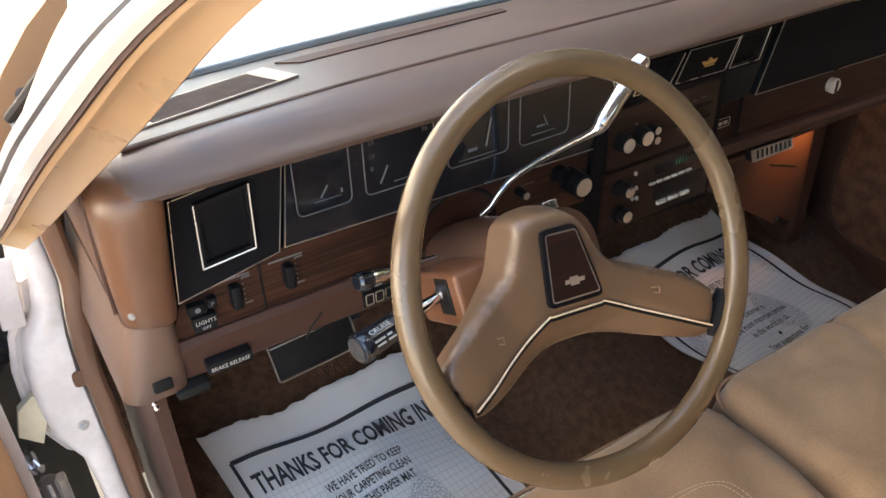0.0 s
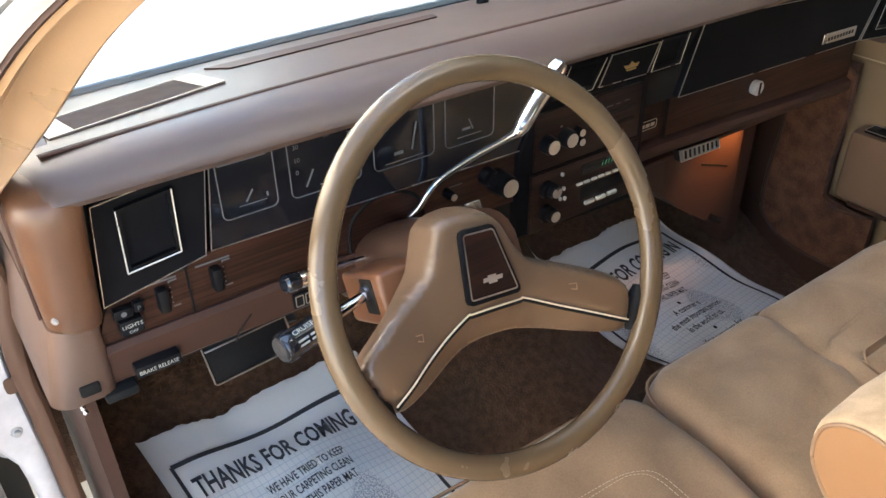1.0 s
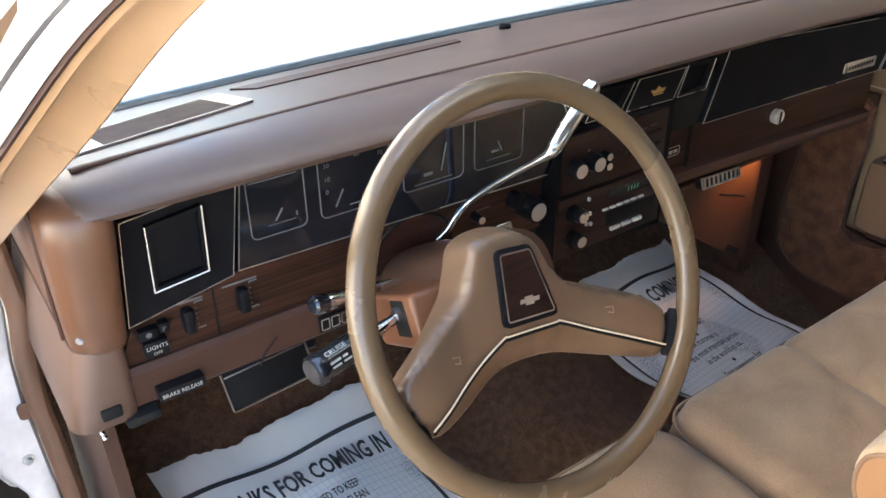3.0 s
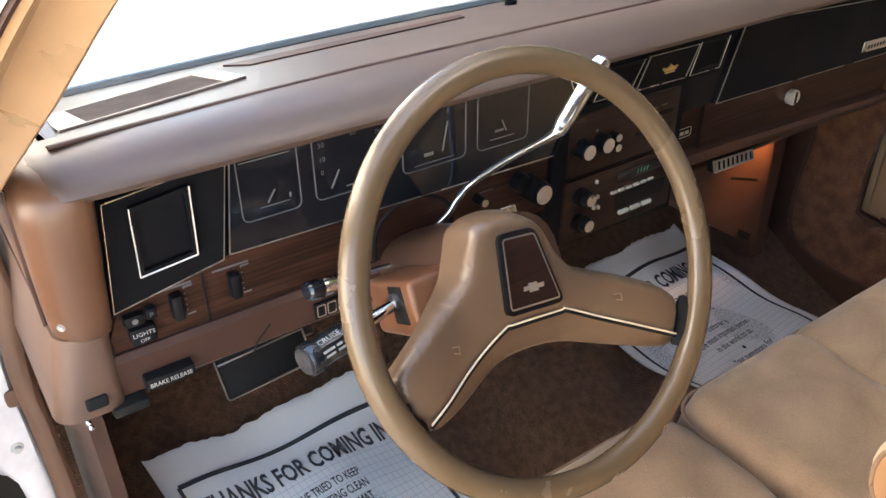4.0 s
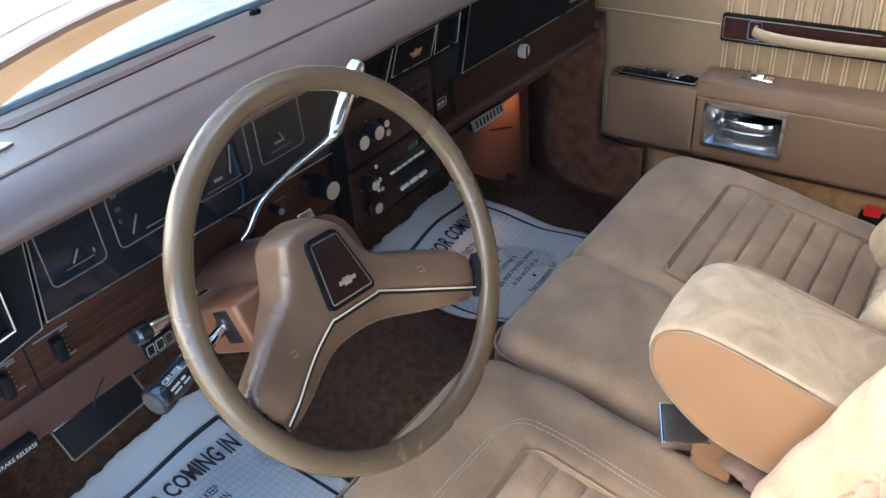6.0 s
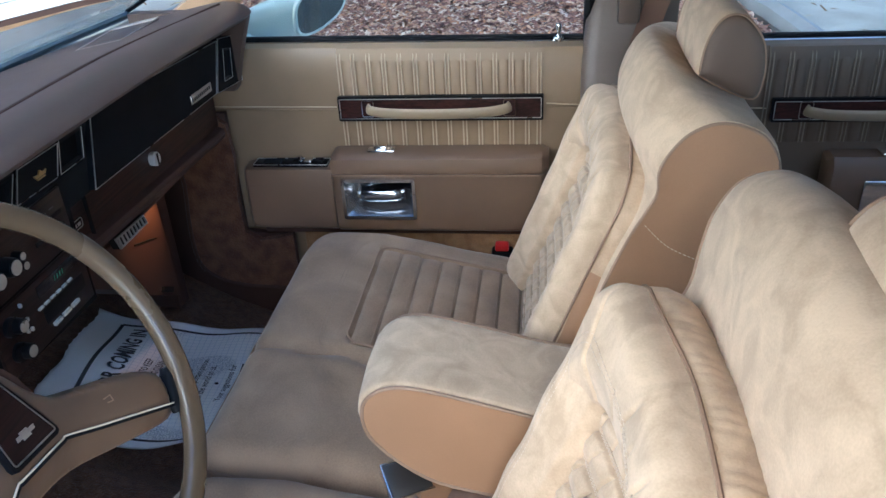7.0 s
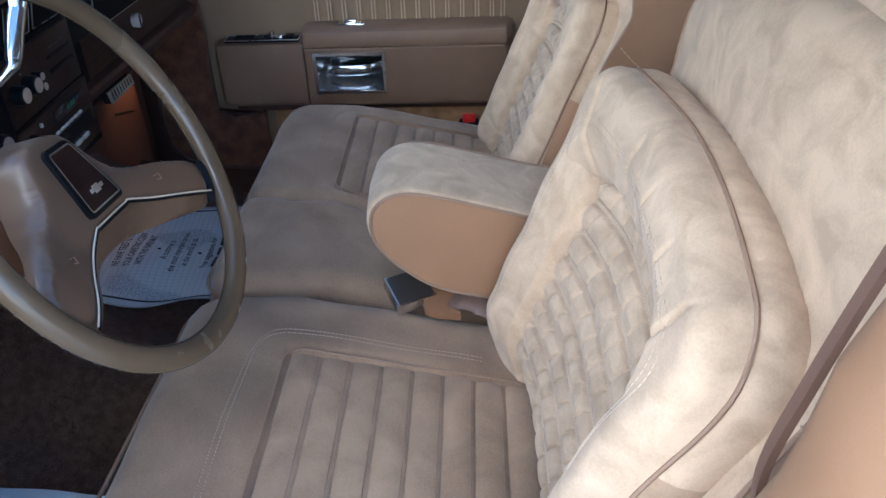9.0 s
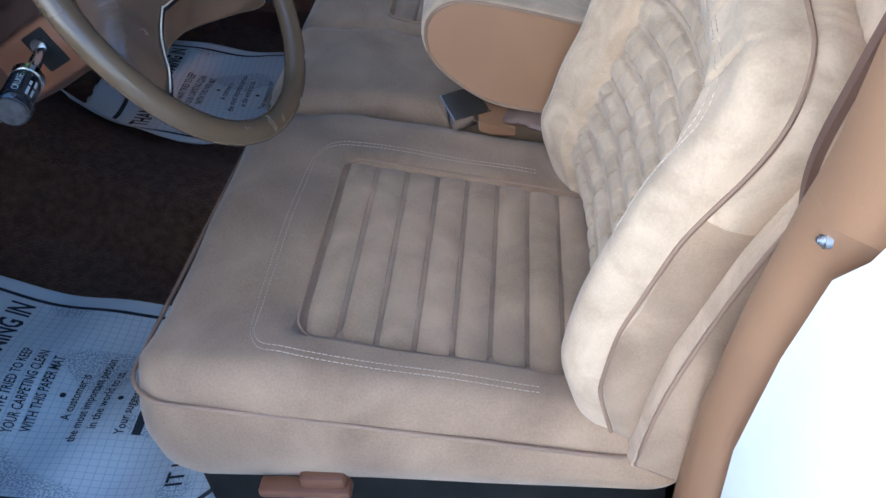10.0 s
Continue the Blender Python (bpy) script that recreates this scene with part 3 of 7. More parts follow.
# rear bench, just in view between the front seats
bench = thing("rear_seat", (0, -1.2, 0.4), "tan suede rear bench seat", "seat")
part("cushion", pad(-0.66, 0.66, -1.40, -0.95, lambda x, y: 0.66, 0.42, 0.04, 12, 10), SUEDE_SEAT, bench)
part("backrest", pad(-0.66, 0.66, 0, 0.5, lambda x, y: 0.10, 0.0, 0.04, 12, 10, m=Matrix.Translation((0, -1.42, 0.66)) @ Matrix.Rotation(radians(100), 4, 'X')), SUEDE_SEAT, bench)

# centre pillars
PILLAR_TAUPE = mat("pillar_taupe", (0.115, 0.080, 0.057), (0.098, 0.068, 0.048), rough=0.5, scale=6, fine=700, bump=0.25, dist=0.0003)
for s in (-1, 1):
    rows = [(-0.505, 1.46, 0.655, 0.72), (-0.490, 1.25, 0.71, 0.775), (-0.465, 1.16, 0.745, 0.805), (-0.450, 1.12, 0.752, 0.815), (-0.446, 1.065, 0.737, 0.80), (-0.442, 1.03, 0.724, 0.785), (-0.440, 0.99, 0.692, 0.752), (-0.438, 0.89, 0.652, 0.718), (-0.436, 0.743, 0.615, 0.684), (-0.434, 0.62, 0.60, 0.684), (-0.43, 0.50, 0.60, 0.69), (-0.42, 0.38, 0.60, 0.70)]
    rings = []
    for y, z, a, b in rows:
        d = 0.17 if z > 0.6 else 0.17 + (0.6 - z) * 0.6
        rings.append([(s * (a + 0.012), y - 0.01, z), (s * (a + 0.03), y, z), (s * (b - 0.02), y, z), (s * b, y - 0.02, z), (s * b, y - d, z), (s * a, y - d, z), (s * a, y - 0.03, z)])
    if s < 0:
        for i, dx in ((1, 0.006), (2, 0.038), (3, 0.044), (4, 0.034), (5, 0.026), (6, 0.008)):
            rings[i] = [(q[0] + (dx if k in (0, 1, 5, 6) else 0), q[1], q[2]) for k, q in enumerate(rings[i])]
        part("pillar_trim", loft(rings[:6]), VINYL_TAN, shell, "tan upper trim of the centre pillar", sharp=60)
        part("centre_pillar", loft(rings[5:]), VINYL_TAN, shell, "tan painted centre pillar", sharp=60)
    else:
        part("centre_pillar", loft(rings), PILLAR_TAUPE, shell, "taupe trimmed centre pillar", sharp=50)
    part("striker_bolt", join(disc((s * 0.757, -0.441, 1.016), (0, 1, 0), 0.0048, 0.005, 20, bevel=0.0015), disc((s * 0.757, -0.439, 1.016), (0, 1, 0), 0.0028, 0.004, 12, bevel=0.001)), STEEL, shell, "steel striker bolt")
    # sill
    part("sill", box(min(s * 0.62, s * 0.72), max(s * 0.62, s * 0.72), -1.6, 0.62, 0.26, 0.395, 0.02), TRIM_PILLAR if s < 0 else PAINT, shell, "tan sill")
    part("scuff_plate", box(min(s * 0.64, s * 0.70), max(s * 0.64, s * 0.70), -0.32, 0.45, 0.393, 0.400, 0.002), BRUSHED, shell, "brushed metal sill plate")

# closed rear door on the driver's side: its white flank behind the pillar
rows = [(1.12, 0.815, 0.86), (1.06, 0.805, 0.90), (1.03, 0.790, 0.92), (0.99, 0.760, 0.93), (0.89, 0.728, 0.94), (0.743, 0.695, 0.945), (0.62, 0.695, 0.94), (0.50, 0.70, 0.925), (0.36, 0.71, 0.90)]
rdd = thing("rear_door", (-0.85, -0.9, 0.4), "closed white rear door on the driver's side, sunlit", "door")
part("outer_skin", loft([[(-a, -0.452, z), (-a - 0.012, -0.456, z), (-(a + w) / 2, -0.50, z), (-w, -0.60, z), (-w - 0.01, -0.9, z), (-w, -1.5, z), (-0.70, -1.5, z), (-0.70, -0.62, z)] for z, a, w in rows]), PAINT, rdd, "white painted door skin")
part("window", loft([[(-0.80, -0.62, 1.10), (-0.80, -1.35, 1.10), (-0.804, -1.35, 1.10), (-0.804, -0.62, 1.10)], [(-0.694, -0.62, 1.44), (-0.694, -1.25, 1.42), (-0.698, -1.25, 1.42), (-0.698, -0.62, 1.44)]]), GLASS_DARK, rdd, "closed tinted window").visible_shadow = False
part("belt_strip", box(-0.885, -0.85, -1.45, -0.62, 1.112, 1.128, 0.004), CHROME, rdd, "bright strip under the window")

def smooth_outline(pts):
    return [(p.x, p.y) for p in smooth_path([(a, b, 0) for a, b in pts], 3)]


# driver's hinge pillar and door opening
# height, inner edge and outer edge of the pillar's rear face
jamb = [(1.035, -0.762, -0.792), (0.985, -0.760, -0.786), (0.940, -0.758, -0.784), (0.905, -0.763, -0.790), (0.869, -0.767, -0.812), (0.822, -0.769, -0.822), (0.776, -0.767, -0.824), (0.729, -0.766, -0.819), (0.680, -0.765, -0.798), (0.604, -0.764, -0.791), (0.50, -0.756, -0.786), (0.38, -0.750, -0.780)]
part("hinge_pillar", loft([[(a, 0.478, z), (a - 0.004, 0.472, z), (b + 0.008, 0.470, z), (b, 0.476, z), (b - 0.003, 0.500, z), (b - 0.003, 0.60, z), (a, 0.60, z)] for z, a, b in jamb]), JAMB, shell, "white painted hinge pillar, a greyer white than the body", sharp=50)
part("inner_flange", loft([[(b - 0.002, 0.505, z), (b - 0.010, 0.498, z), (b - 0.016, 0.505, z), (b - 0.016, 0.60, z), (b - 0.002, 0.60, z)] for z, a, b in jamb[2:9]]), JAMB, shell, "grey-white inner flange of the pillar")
part("door_opening_seal", tube(smooth_path([(a + 0.012, 0.462, z) for z, a, b in jamb], 4), 0.0125, 10, flat=0.8), SEAL_BROWN, shell, "orange-brown seal of the door opening")
# Black sheet put before the wing in place of the void's shade.
part("hinge_void_sheet", loft([[(-0.800, 0.585, z), (-0.85, 0.61, z), (-1.00, 0.615, z), (-1.00, 0.622, z), (-0.85, 0.622, z), (-0.800, 0.595, z)] for z in (0.32, 0.6, 0.98)]), BLACK_MATT, shell, "dark sheet standing in for the shaded void behind the hinges")
part("jamb_bolt", join(disc((-0.786, 0.470, 0.737), (0, -1, 0.2), 0.0075, 0.006, 20, bevel=0.001), disc((-0.786, 0.466, 0.735), (0, -1, 0.2), 0.0045, 0.008, 12, bevel=0.001)), STEEL, shell, "steel bolt in the pillar")
part("jamb_screw", disc((-0.776, 0.468, 0.806), (0, -1, 0.2), 0.0048, 0.006, 14, bevel=0.001), STEEL, shell, "dull screw")
part("screw_tab", plate(rounded(-0.780, -0.758, 0.795, 0.818, 0.006, 3), 'y', 0.4672, 0.4695), SEAL_BROWN, shell, "brown tab of the seal")
part("upper_hinge_plate", moved(box(-0.013, 0.013, -0.004, 0.004, -0.045, 0.045, 0.003), Matrix.Translation((-0.812, 0.49, 0.935)) @ Matrix.Rotation(radians(6), 4, 'Y')), JAMB, shell, "pale upper hinge plate")
part("hinge_bracket", loft([[(-0.826, y, 0.797), (-0.815, y, 0.770), (-0.834, y, 0.722), (-0.856, y, 0.745), (-0.846, y, 0.782)] for y in (0.482, 0.494)]), CREAM, shell, "cream painted hinge bracket")
part("kick_panel", loft([[(-0.70, 0.30, 0.36), (-0.705, 0.30, 0.92), (-0.715, 0.52, 0.92), (-0.71, 0.70, 0.36)], [(-0.715, 0.30, 0.36), (-0.72, 0.30, 0.92), (-0.73, 0.52, 0.92), (-0.725, 0.70, 0.36)]]), DASH_LOW, shell, "brown plastic kick panel")
# Runs back over the door's foot, its dark colour in place of shade.
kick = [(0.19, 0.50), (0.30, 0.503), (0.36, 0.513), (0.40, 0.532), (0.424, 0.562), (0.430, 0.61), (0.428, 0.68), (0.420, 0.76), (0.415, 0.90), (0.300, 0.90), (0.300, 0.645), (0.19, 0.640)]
part("kick_panel", plate(smooth_outline(kick), 'x', 0.700, 0.716), CARPET_KICK_SHADED, shell, "carpeted kick panel, coloured dark reddish-brown for shade and amber light")
part("kick_panel_welt", tube([(0.699, y, z) for y, z in smooth_outline(kick)][:-10], 0.0045, 8), DASH_LOW, shell, "dark welt round the carpet")
part("cowl_side", loft([[(0.716, 0.20, 0.36), (0.716, 0.20, 0.63), (0.716, 0.305, 0.64), (0.716, 0.305, 0.92), (0.716, 0.60, 0.92), (0.716, 0.80, 0.36)], [(0.732, 0.20, 0.36), (0.732, 0.20, 0.63), (0.732, 0.305, 0.64), (0.732, 0.305, 0.92), (0.732, 0.60, 0.92), (0.732, 0.80, 0.36)]]), DASH_LOW, shell, "brown plastic side of the footwell")
part("firewall", box(-0.74, 0.74, 0.80, 0.84, 0.3, 0.985, 0.005), CARPET, shell, "dark lining behind the pedals")

# open driver's door, seen at its hinge end
door_m = Matrix.Translation((-0.86, 0.52, 0)) @ Matrix.Rotation(radians(-62), 4, 'Z')
ddoor = thing("driver_door", (-0.86, 0.52, 0.35), "driver's door swung wide open, white with tan trim", "door")
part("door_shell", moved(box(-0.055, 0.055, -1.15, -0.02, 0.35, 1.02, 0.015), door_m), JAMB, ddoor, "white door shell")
part("door_trim", moved(box(0.052, 0.09, -1.10, -0.05, 0.45, 1.03, 0.012), door_m), VINYL_TAN, ddoor, "tan door trim")
fr = [(0, -0.04, 1.0), (0, -0.06, 1.03), (-0.03, -0.50, 1.33), (-0.06, -0.62, 1.38), (-0.07, -1.08, 1.40), (0, -1.12, 1.02)]
part("window_frame", moved(tube(smooth_path(fr, 5), 0.022, 8), door_m), TRIM_PILLAR, ddoor, "tan window frame")
part("sail_panel", moved(plate([(0.0, 0.99), (0.06, 1.015), (0.178, 1.06), (0.225, 1.235), (0.16, 1.195), (0.117, 1.158), (0.05, 1.06)], 'x', 0.02, 0.032), door_m), VINYL_TAN, ddoor, "reddish-brown corner panel of the window frame", sharp=20)
part("sail_screw", moved(disc((0.035, 0.131, 1.131), (1, 0, 0), 0.007, 0.004, 16, bevel=0.001), door_m), STEEL, ddoor)
part("door_hinge", join(box(-0.866, -0.826, 0.480, 0.500, 0.60, 0.655, 0.004), tube([(-0.846, 0.474, 0.560), (-0.846, 0.474, 0.672)], 0.010, 12)), STEEL, ddoor, "greasy steel hinge")
coil = [(-0.884 + 0.0009 * a, 0.475 + 0.013 * math.cos(a * 0.7), 0.705 + 0.013 * math.sin(a * 0.7)) for a in range(44)]
part("hinge_spring", tube(coil, 0.003, 6), STEEL, ddoor, "coiled hold-open spring")
part("wiring_boot", tube(smooth_path([(-0.822, 0.54, 0.870), (-0.84, 0.53, 0.855), (-0.865, 0.525, 0.835), (-0.90, 0.52, 0.82)], 5), [0.022 + 0.004 * (i % 2) for i in range(16)], 10), RUBBER, ddoor, "ribbed black wiring boot")

# ---- carpeted floor with its tunnel ----
def floor_z(x, y):
    z = 0.385 + 0.75 * max(0, y - 0.05) ** 2
    z += (0.085 if y > -0.2 else 0.06) * math.exp(-((x - 0.0) / 0.12) ** 4)
    return z


floor = solid("floor", sheet(floor_z, -0.72, 0.73, -1.6, 0.80, 60, 90, 0.01), CARPET, "worn brown loop carpet with a centre tunnel", "floor", "structure")


# ---- paper mats ----
def paper_mat(tl, u, v, seed):
    """tl: the printed frame's first corner; u: along the heading; v: down the sheet."""
    tl, u, v = Vector(tl), Vector(u), Vector(v)
    ob = thing("paper_mat", (tl.x + u.x / 2, tl.y, 0.42), "white printed paper floor mat, creased, on the carpet", "floor mat", "paper mats")

    def at(a, b, lift=0.0):
        p = tl + u * a + v * b
        w = 0.004 * math.sin(9 * a + 5 * b + seed) + 0.004 * math.sin(14 * b - 6 * a + 2 * seed) + 0.010 * max(0, -b - 0.02) * 10 * abs(math.sin(7 * a + seed))
        edge = 0.012 * ss(0.02, -0.13, a) * (1 + math.sin(8 * b + seed))
        return Vector((p.x, p.y, floor_z(p.x, p.y) + 0.012 + w + edge + lift))
    bm = bmesh.new()
    uvl = bm.loops.layers.uv.new("uv")
    n, k = 48, 56
    a0, a1, b0, b1 = -0.07, 1.08, -0.12, 1.12
    g = []
    rnd = random.Random(seed)
    jag = [rnd.uniform(-0.004, 0.004) for _ in range(n + 1)]
    for j in range(k + 1):
        row = []
        for i in range(n + 1):
            a, b = a0 + (a1 - a0) * i / n, b0 + (b1 - b0) * j / k
            if j == 0:
                b += jag[i]
            vert = bm.verts.new(at(a, b))
            row.append((vert, (a, b)))
        g.append(row)
    for j in range(k):
        for i in range(n):
            q = [g[j][i], g[j][i + 1], g[j + 1][i + 1], g[j + 1][i]]
            f = bm.faces.new([p[0] for p in q])
            for lp, p in zip(f.loops, q):
                lp[uvl].uv = p[1]
    bmesh.ops.solidify(bm, geom=bm.faces[:], thickness=0.0006)
    part("sheet", bm, PAPER, ob, "white paper with a printed grid", sharp=0)
    L = 0.0022
    edge_pts = [(0, 0), (1, 0), (1, 0.96), (0.94, 1.02), (0.06, 1.02), (0, 0.96), (0, 0)]
    for (p, q) in zip(edge_pts, edge_pts[1:]):
        m = 24
        d = Vector((q[0] - p[0], (q[1] - p[1])))
        nrm = Vector((-d.y, d.x)).normalized() * 0.0085
        bmx = bmesh.new()
        prev = None
        for i in range(m + 1):
            a, b = p[0] + d.x * i / m, p[1] + d.y * i / m
            cur = (bmx.verts.new(at(a + nrm.x, b + nrm.y, L)), bmx.verts.new(at(a - nrm.x, b - nrm.y, L)))
            if prev:
                bmx.faces.new((prev[0], prev[1], cur[1], cur[0]))
            prev = cur
        part("printed_line", bmx, INK, ob, "thick black printed line", sharp=0)

    def write(words, size, b, width, bold=0.0, name="line_of_text", start=None):
        """One printed line, centred across the sheet and set to a width."""
        wide = text(words, size, lambda x, y: Vector((x, y, 0)), bold)
        full = max(v.co.x for v in wide.verts)
        wide.free()
        a = 0.5 - width / 2 if start is None else start
        part(name, text(words, size, lambda x, y: at(a + x, b - y, L + 0.0006), bold, width / full), INK, ob, "black printed words", smooth=False)
    write("THANKS FOR COMING IN", 0.100, 0.134, 0.92, 0.0024, "heading")
    for i, w in enumerate(("WE HAVE TRIED TO KEEP", "YOUR CARPETING CLEAN", "WITH THIS PAPER MAT")):
        write(w, 0.046, 0.228 + 0.052 * i, (0.40, 0.40, 0.37)[i], 0.0006)
    for i, w in enumerate(("A customer is", "the most important person", "in the world to us.")):
        write(w, 0.046, 0.435 + 0.052 * i, (0.24, 0.455, 0.33)[i], 0.0004)
    write("Your suggestions for", 0.046, 0.635, 0.37, 0.0004)
    part("line_of_text", bars([(0.32, -0.69, 0.15, 0.03), (0.49, -0.69, 0.10, 0.03), (0.61, -0.69, 0.09, 0.03), (0.37, -0.742, 0.06, 0.03), (0.45, -0.742, 0.15, 0.03)], lambda x, y: at(x, -y, L)), INK, ob, smooth=False)
    write("IT HA", 0.085, 0.90, 0.20, 0.0015, "heading", start=0.07)
    for b in (0.378, 0.575):
        bmd = bmesh.new()
        c = bmd.verts.new(at(0.5, b, L))
        ring = [bmd.verts.new(at(0.5 + 0.012 * math.cos(t), b + 0.010 * math.sin(t), L)) for t in [2 * math.pi * i / 14 for i in range(14)]]
        for i in range(14):
            bmd.faces.new((c, ring[i], ring[(i + 1) % 14]))
        part("printed_dot", bmd, INK, ob, smooth=False)
    return ob


paper_mat((-0.623, 0.486), (0.325, 0.0), (0.072, -0.36), 1.0)
paper_mat((0.140, 0.490), (0.325, 0.015), (0.19, -0.345), 2.4)

# ---- dashboard ----
GRILLE_FRAME = mat("grille_frame", (0.42, 0.35, 0.29), rough=0.4)
dash = thing("dashboard", (0, 0.3, 0.95), "brown padded dashboard with walnut-grain and black trim", "dashboard")
prof = [(0.64, 1.098), (0.45, 1.132), (0.33, 1.153), (0.285, 1.162), (0.262, 1.165), (0.238, 1.1643), (0.220, 1.1588), (0.2085, 1.151), (0.2045, 1.1435), (0.2085, 1.1375), (0.220, 1.1335), (0.243, 1.1285), (0.275, 1.121), (0.45, 1.07), (0.64, 1.05)]
rings = []
for x, f in ((-0.712, 0.80), (-0.708, 0.92), (-0.701, 0.97), (-0.690, 0.992), (-0.670, 1.0), (-0.6, 1.0), (-0.5, 1.0), (-0.4, 1.0), (-0.3, 1.0), (-0.15, 1.0), (0, 1.0), (0.15, 1.0), (0.3, 1.0), (0.4, 1.0), (0.5, 1.0), (0.63, 1.0), (0.700, 1.0), (0.716, 0.985), (0.727, 0.95), (0.732, 0.88)):
    cy, cz = 0.40, 1.105
    sag = -0.012 * ss(0.2, 0.7, x)
    far = (0.567 - 0.086 * (x / 0.75) ** 2 - cy) / 0.24
    rings.append([(x, cy + (y - cy) * (f if y < cy else far), cz + (z - cz) * f + sag + (0.172 * (y - cy) * (1 - far) if y > cy and z > 1.08 else 0)) for y, z in prof])
bm = loft(rings)
part("top_pad", bm, DASH_TOP, dash, "brown padded vinyl top")
def seam_point(x):
    y = 0.300 - 0.050 * max(0, (abs(x) - 0.27) / 0.44) ** 2
    return (x, y, 1.1654 - (y - 0.262) * 0.172 - 0.012 * ss(0.2, 0.7, x))


for o_ in (0.0, 0.009):
    part("top_seam", tube([Vector(seam_point(-0.690 + 1.370 * i / 40)) + Vector((0, o_, -0.172 * o_)) for i in range(41)], 0.0022 if o_ == 0 else 0.0012, 6), DASH_LOW if o_ == 0 else DASH_TOP, dash, "dark moulded seam" if o_ == 0 else "")
# left end cap, wrapping down past the trim
def cap_ring(z, x0, x1, yf, r):
    """Rounded outer front corner of the dashboard's end, at one height."""
    arc = [(x1 + r - r * math.sin(radians(15 * i)), yf + r - r * math.cos(radians(15 * i)), z) for i in range(7)]
    return [(x0, 0.44, z), (x0, yf + 0.012, z), (x0 - 0.003, yf + 0.004, z), (x0 - 0.010, yf, z)] + arc + [(x1, 0.52, z)]


part("end_cap", loft([cap_ring(z, x0, x1, yf, r) for z, x0, x1, yf, r in ((0.998, -0.680, -0.722, 0.241, 0.026), (1.004, -0.680, -0.726, 0.236, 0.028), (1.03, -0.679, -0.727, 0.229, 0.030), (1.06, -0.678, -0.7275, 0.221, 0.031), (1.10, -0.676, -0.7275, 0.210, 0.032), (1.125, -0.674, -0.727, 0.2055, 0.032), (1.140, -0.673, -0.7255, 0.2065, 0.033), (1.150, -0.673, -0.722, 0.212, 0.034), (1.157, -0.674, -0.716, 0.222, 0.034), (1.160, -0.676, -0.709, 0.233, 0.030))]), END_CAP, dash, "orange-brown moulded end cap", sharp=50)
part("lower_cap", loft([cap_ring(z, -0.684, x1, yf, 0.022) for z, x1, yf in ((0.903, -0.745, 0.262), (0.908, -0.746, 0.255), (0.94, -0.740, 0.249), (0.97, -0.734, 0.245), (1.001, -0.7275, 0.243))]), DASH, dash, "brown plastic lower end of the dashboard", sharp=50)
part("end_cap", loft([[(0.700, yf + 0.004, z0), (0.712, yf, z0), (0.725, yf + 0.006, z0), (0.731, yf + 0.020, z0), (0.732, 0.46, z0), (0.700, 0.46, z0)] for z0, yf in ((0.975, 0.262), (0.985, 0.254), (1.03, 0.242), (1.08, 0.226), (1.125, 0.210), (1.135, 0.214))]), DASH_TOP, dash, "brown padded end beside the door", sharp=50)
part("cap_seam", tube([(-0.7275, 0.272, 1.135), (-0.7285, 0.275, 1.05), (-0.7275, 0.284, 1.0)], 0.0022, 6), DASH_LOW, dash)
part("cap_screw", disc((-0.7205, 0.2395, 1.020), (-0.7, -1, 0), 0.0035, 0.004, 14, bevel=0.001), STEEL, dash)
# backing of the whole face
part("face_backing", box(-0.678, 0.068, 0.268, 0.42, 0.905, 1.122, 0.004), BLACK_MATT, dash, "black backing")
part("face_backing", box(0.068, 0.715, 0.324, 0.42, 0.88, 1.10, 0.004), BLACK_MATT, dash, "black backing")
part("face_backing", box(0.068, 0.692, 0.266, 0.33, 1.012, 1.116, 0.004), BLACK_MATT, dash, "black backing")


def trim_plate(name, outline, material, y=0.262, depth=0.008, edge=0.0016, label="", line=True, parent=None):
    p = part(name, plate(outline, 'y', y, y + depth), material, parent or dash, label)
    if line:
        part("bright_edge", frame_plate(outline, inset(outline, edge), 'y', y - 0.0012, y + 0.001), SILVER, p, "thin bright line")
    return p


bez = trim_plate("vent_panel", [(-0.676, 1.006), (-0.572, 1.025), (-0.556, 1.1220), (-0.664, 1.1105)], BLACK_PAD, 0.256, 0.012, 0.0006, "black trim panel round the vent")


VENT_BLACK = mat("vent_black", (0.0012, 0.0012, 0.0015), (0.0016, 0.0016, 0.002), rough=0.9, bump=0.1, spec=0.0)


def vent(name, o, slats, parent, y=0.250, line=0.0022):
    """An air vent: outline of four corners (lower left, lower right, upper right, upper left)."""
    v = part(name, frame_plate(o, inset(o, 0.004), 'y', y, y + 0.012), BLACK, parent, "black air vent")
    part("recess", plate(inset(o, 0.003), 'y', y + 0.009, y + 0.012), VENT_BLACK, v)
    (x0, z0), (x1, z1), (x2, z2), (x3, z3) = inset(o, 0.004)
    for i in range(slats):
        t = (i + 0.5) / slats
        a, b = (x0 + (x3 - x0) * t, z0 + (z3 - z0) * t), (x1 + (x2 - x1) * t, z1 + (z2 - z1) * t)
        h = (z3 - z0) / slats * 0.10
        part("slat", plate([(a[0], a[1] - h), (b[0], b[1] - h), (b[0], b[1] + h), (a[0], a[1] + h)], 'y', y + 0.0075, y + 0.0088), BLACK, v)
    if line:
        for a, b in ((o[0], o[1]), (o[1], o[2]), (o[3], o[0])):
            part("bright_edge", tube([(a[0], y - 0.0005, a[1]), (b[0], y - 0.0005, b[1])], line * 0.40, 6), SILVER, v, "bright vent surround")
    return v


vent("air_vent", [(-0.648, 1.037), (-0.596, 1.042), (-0.593, 1.109), (-0.645, 1.103)], 6, dash)

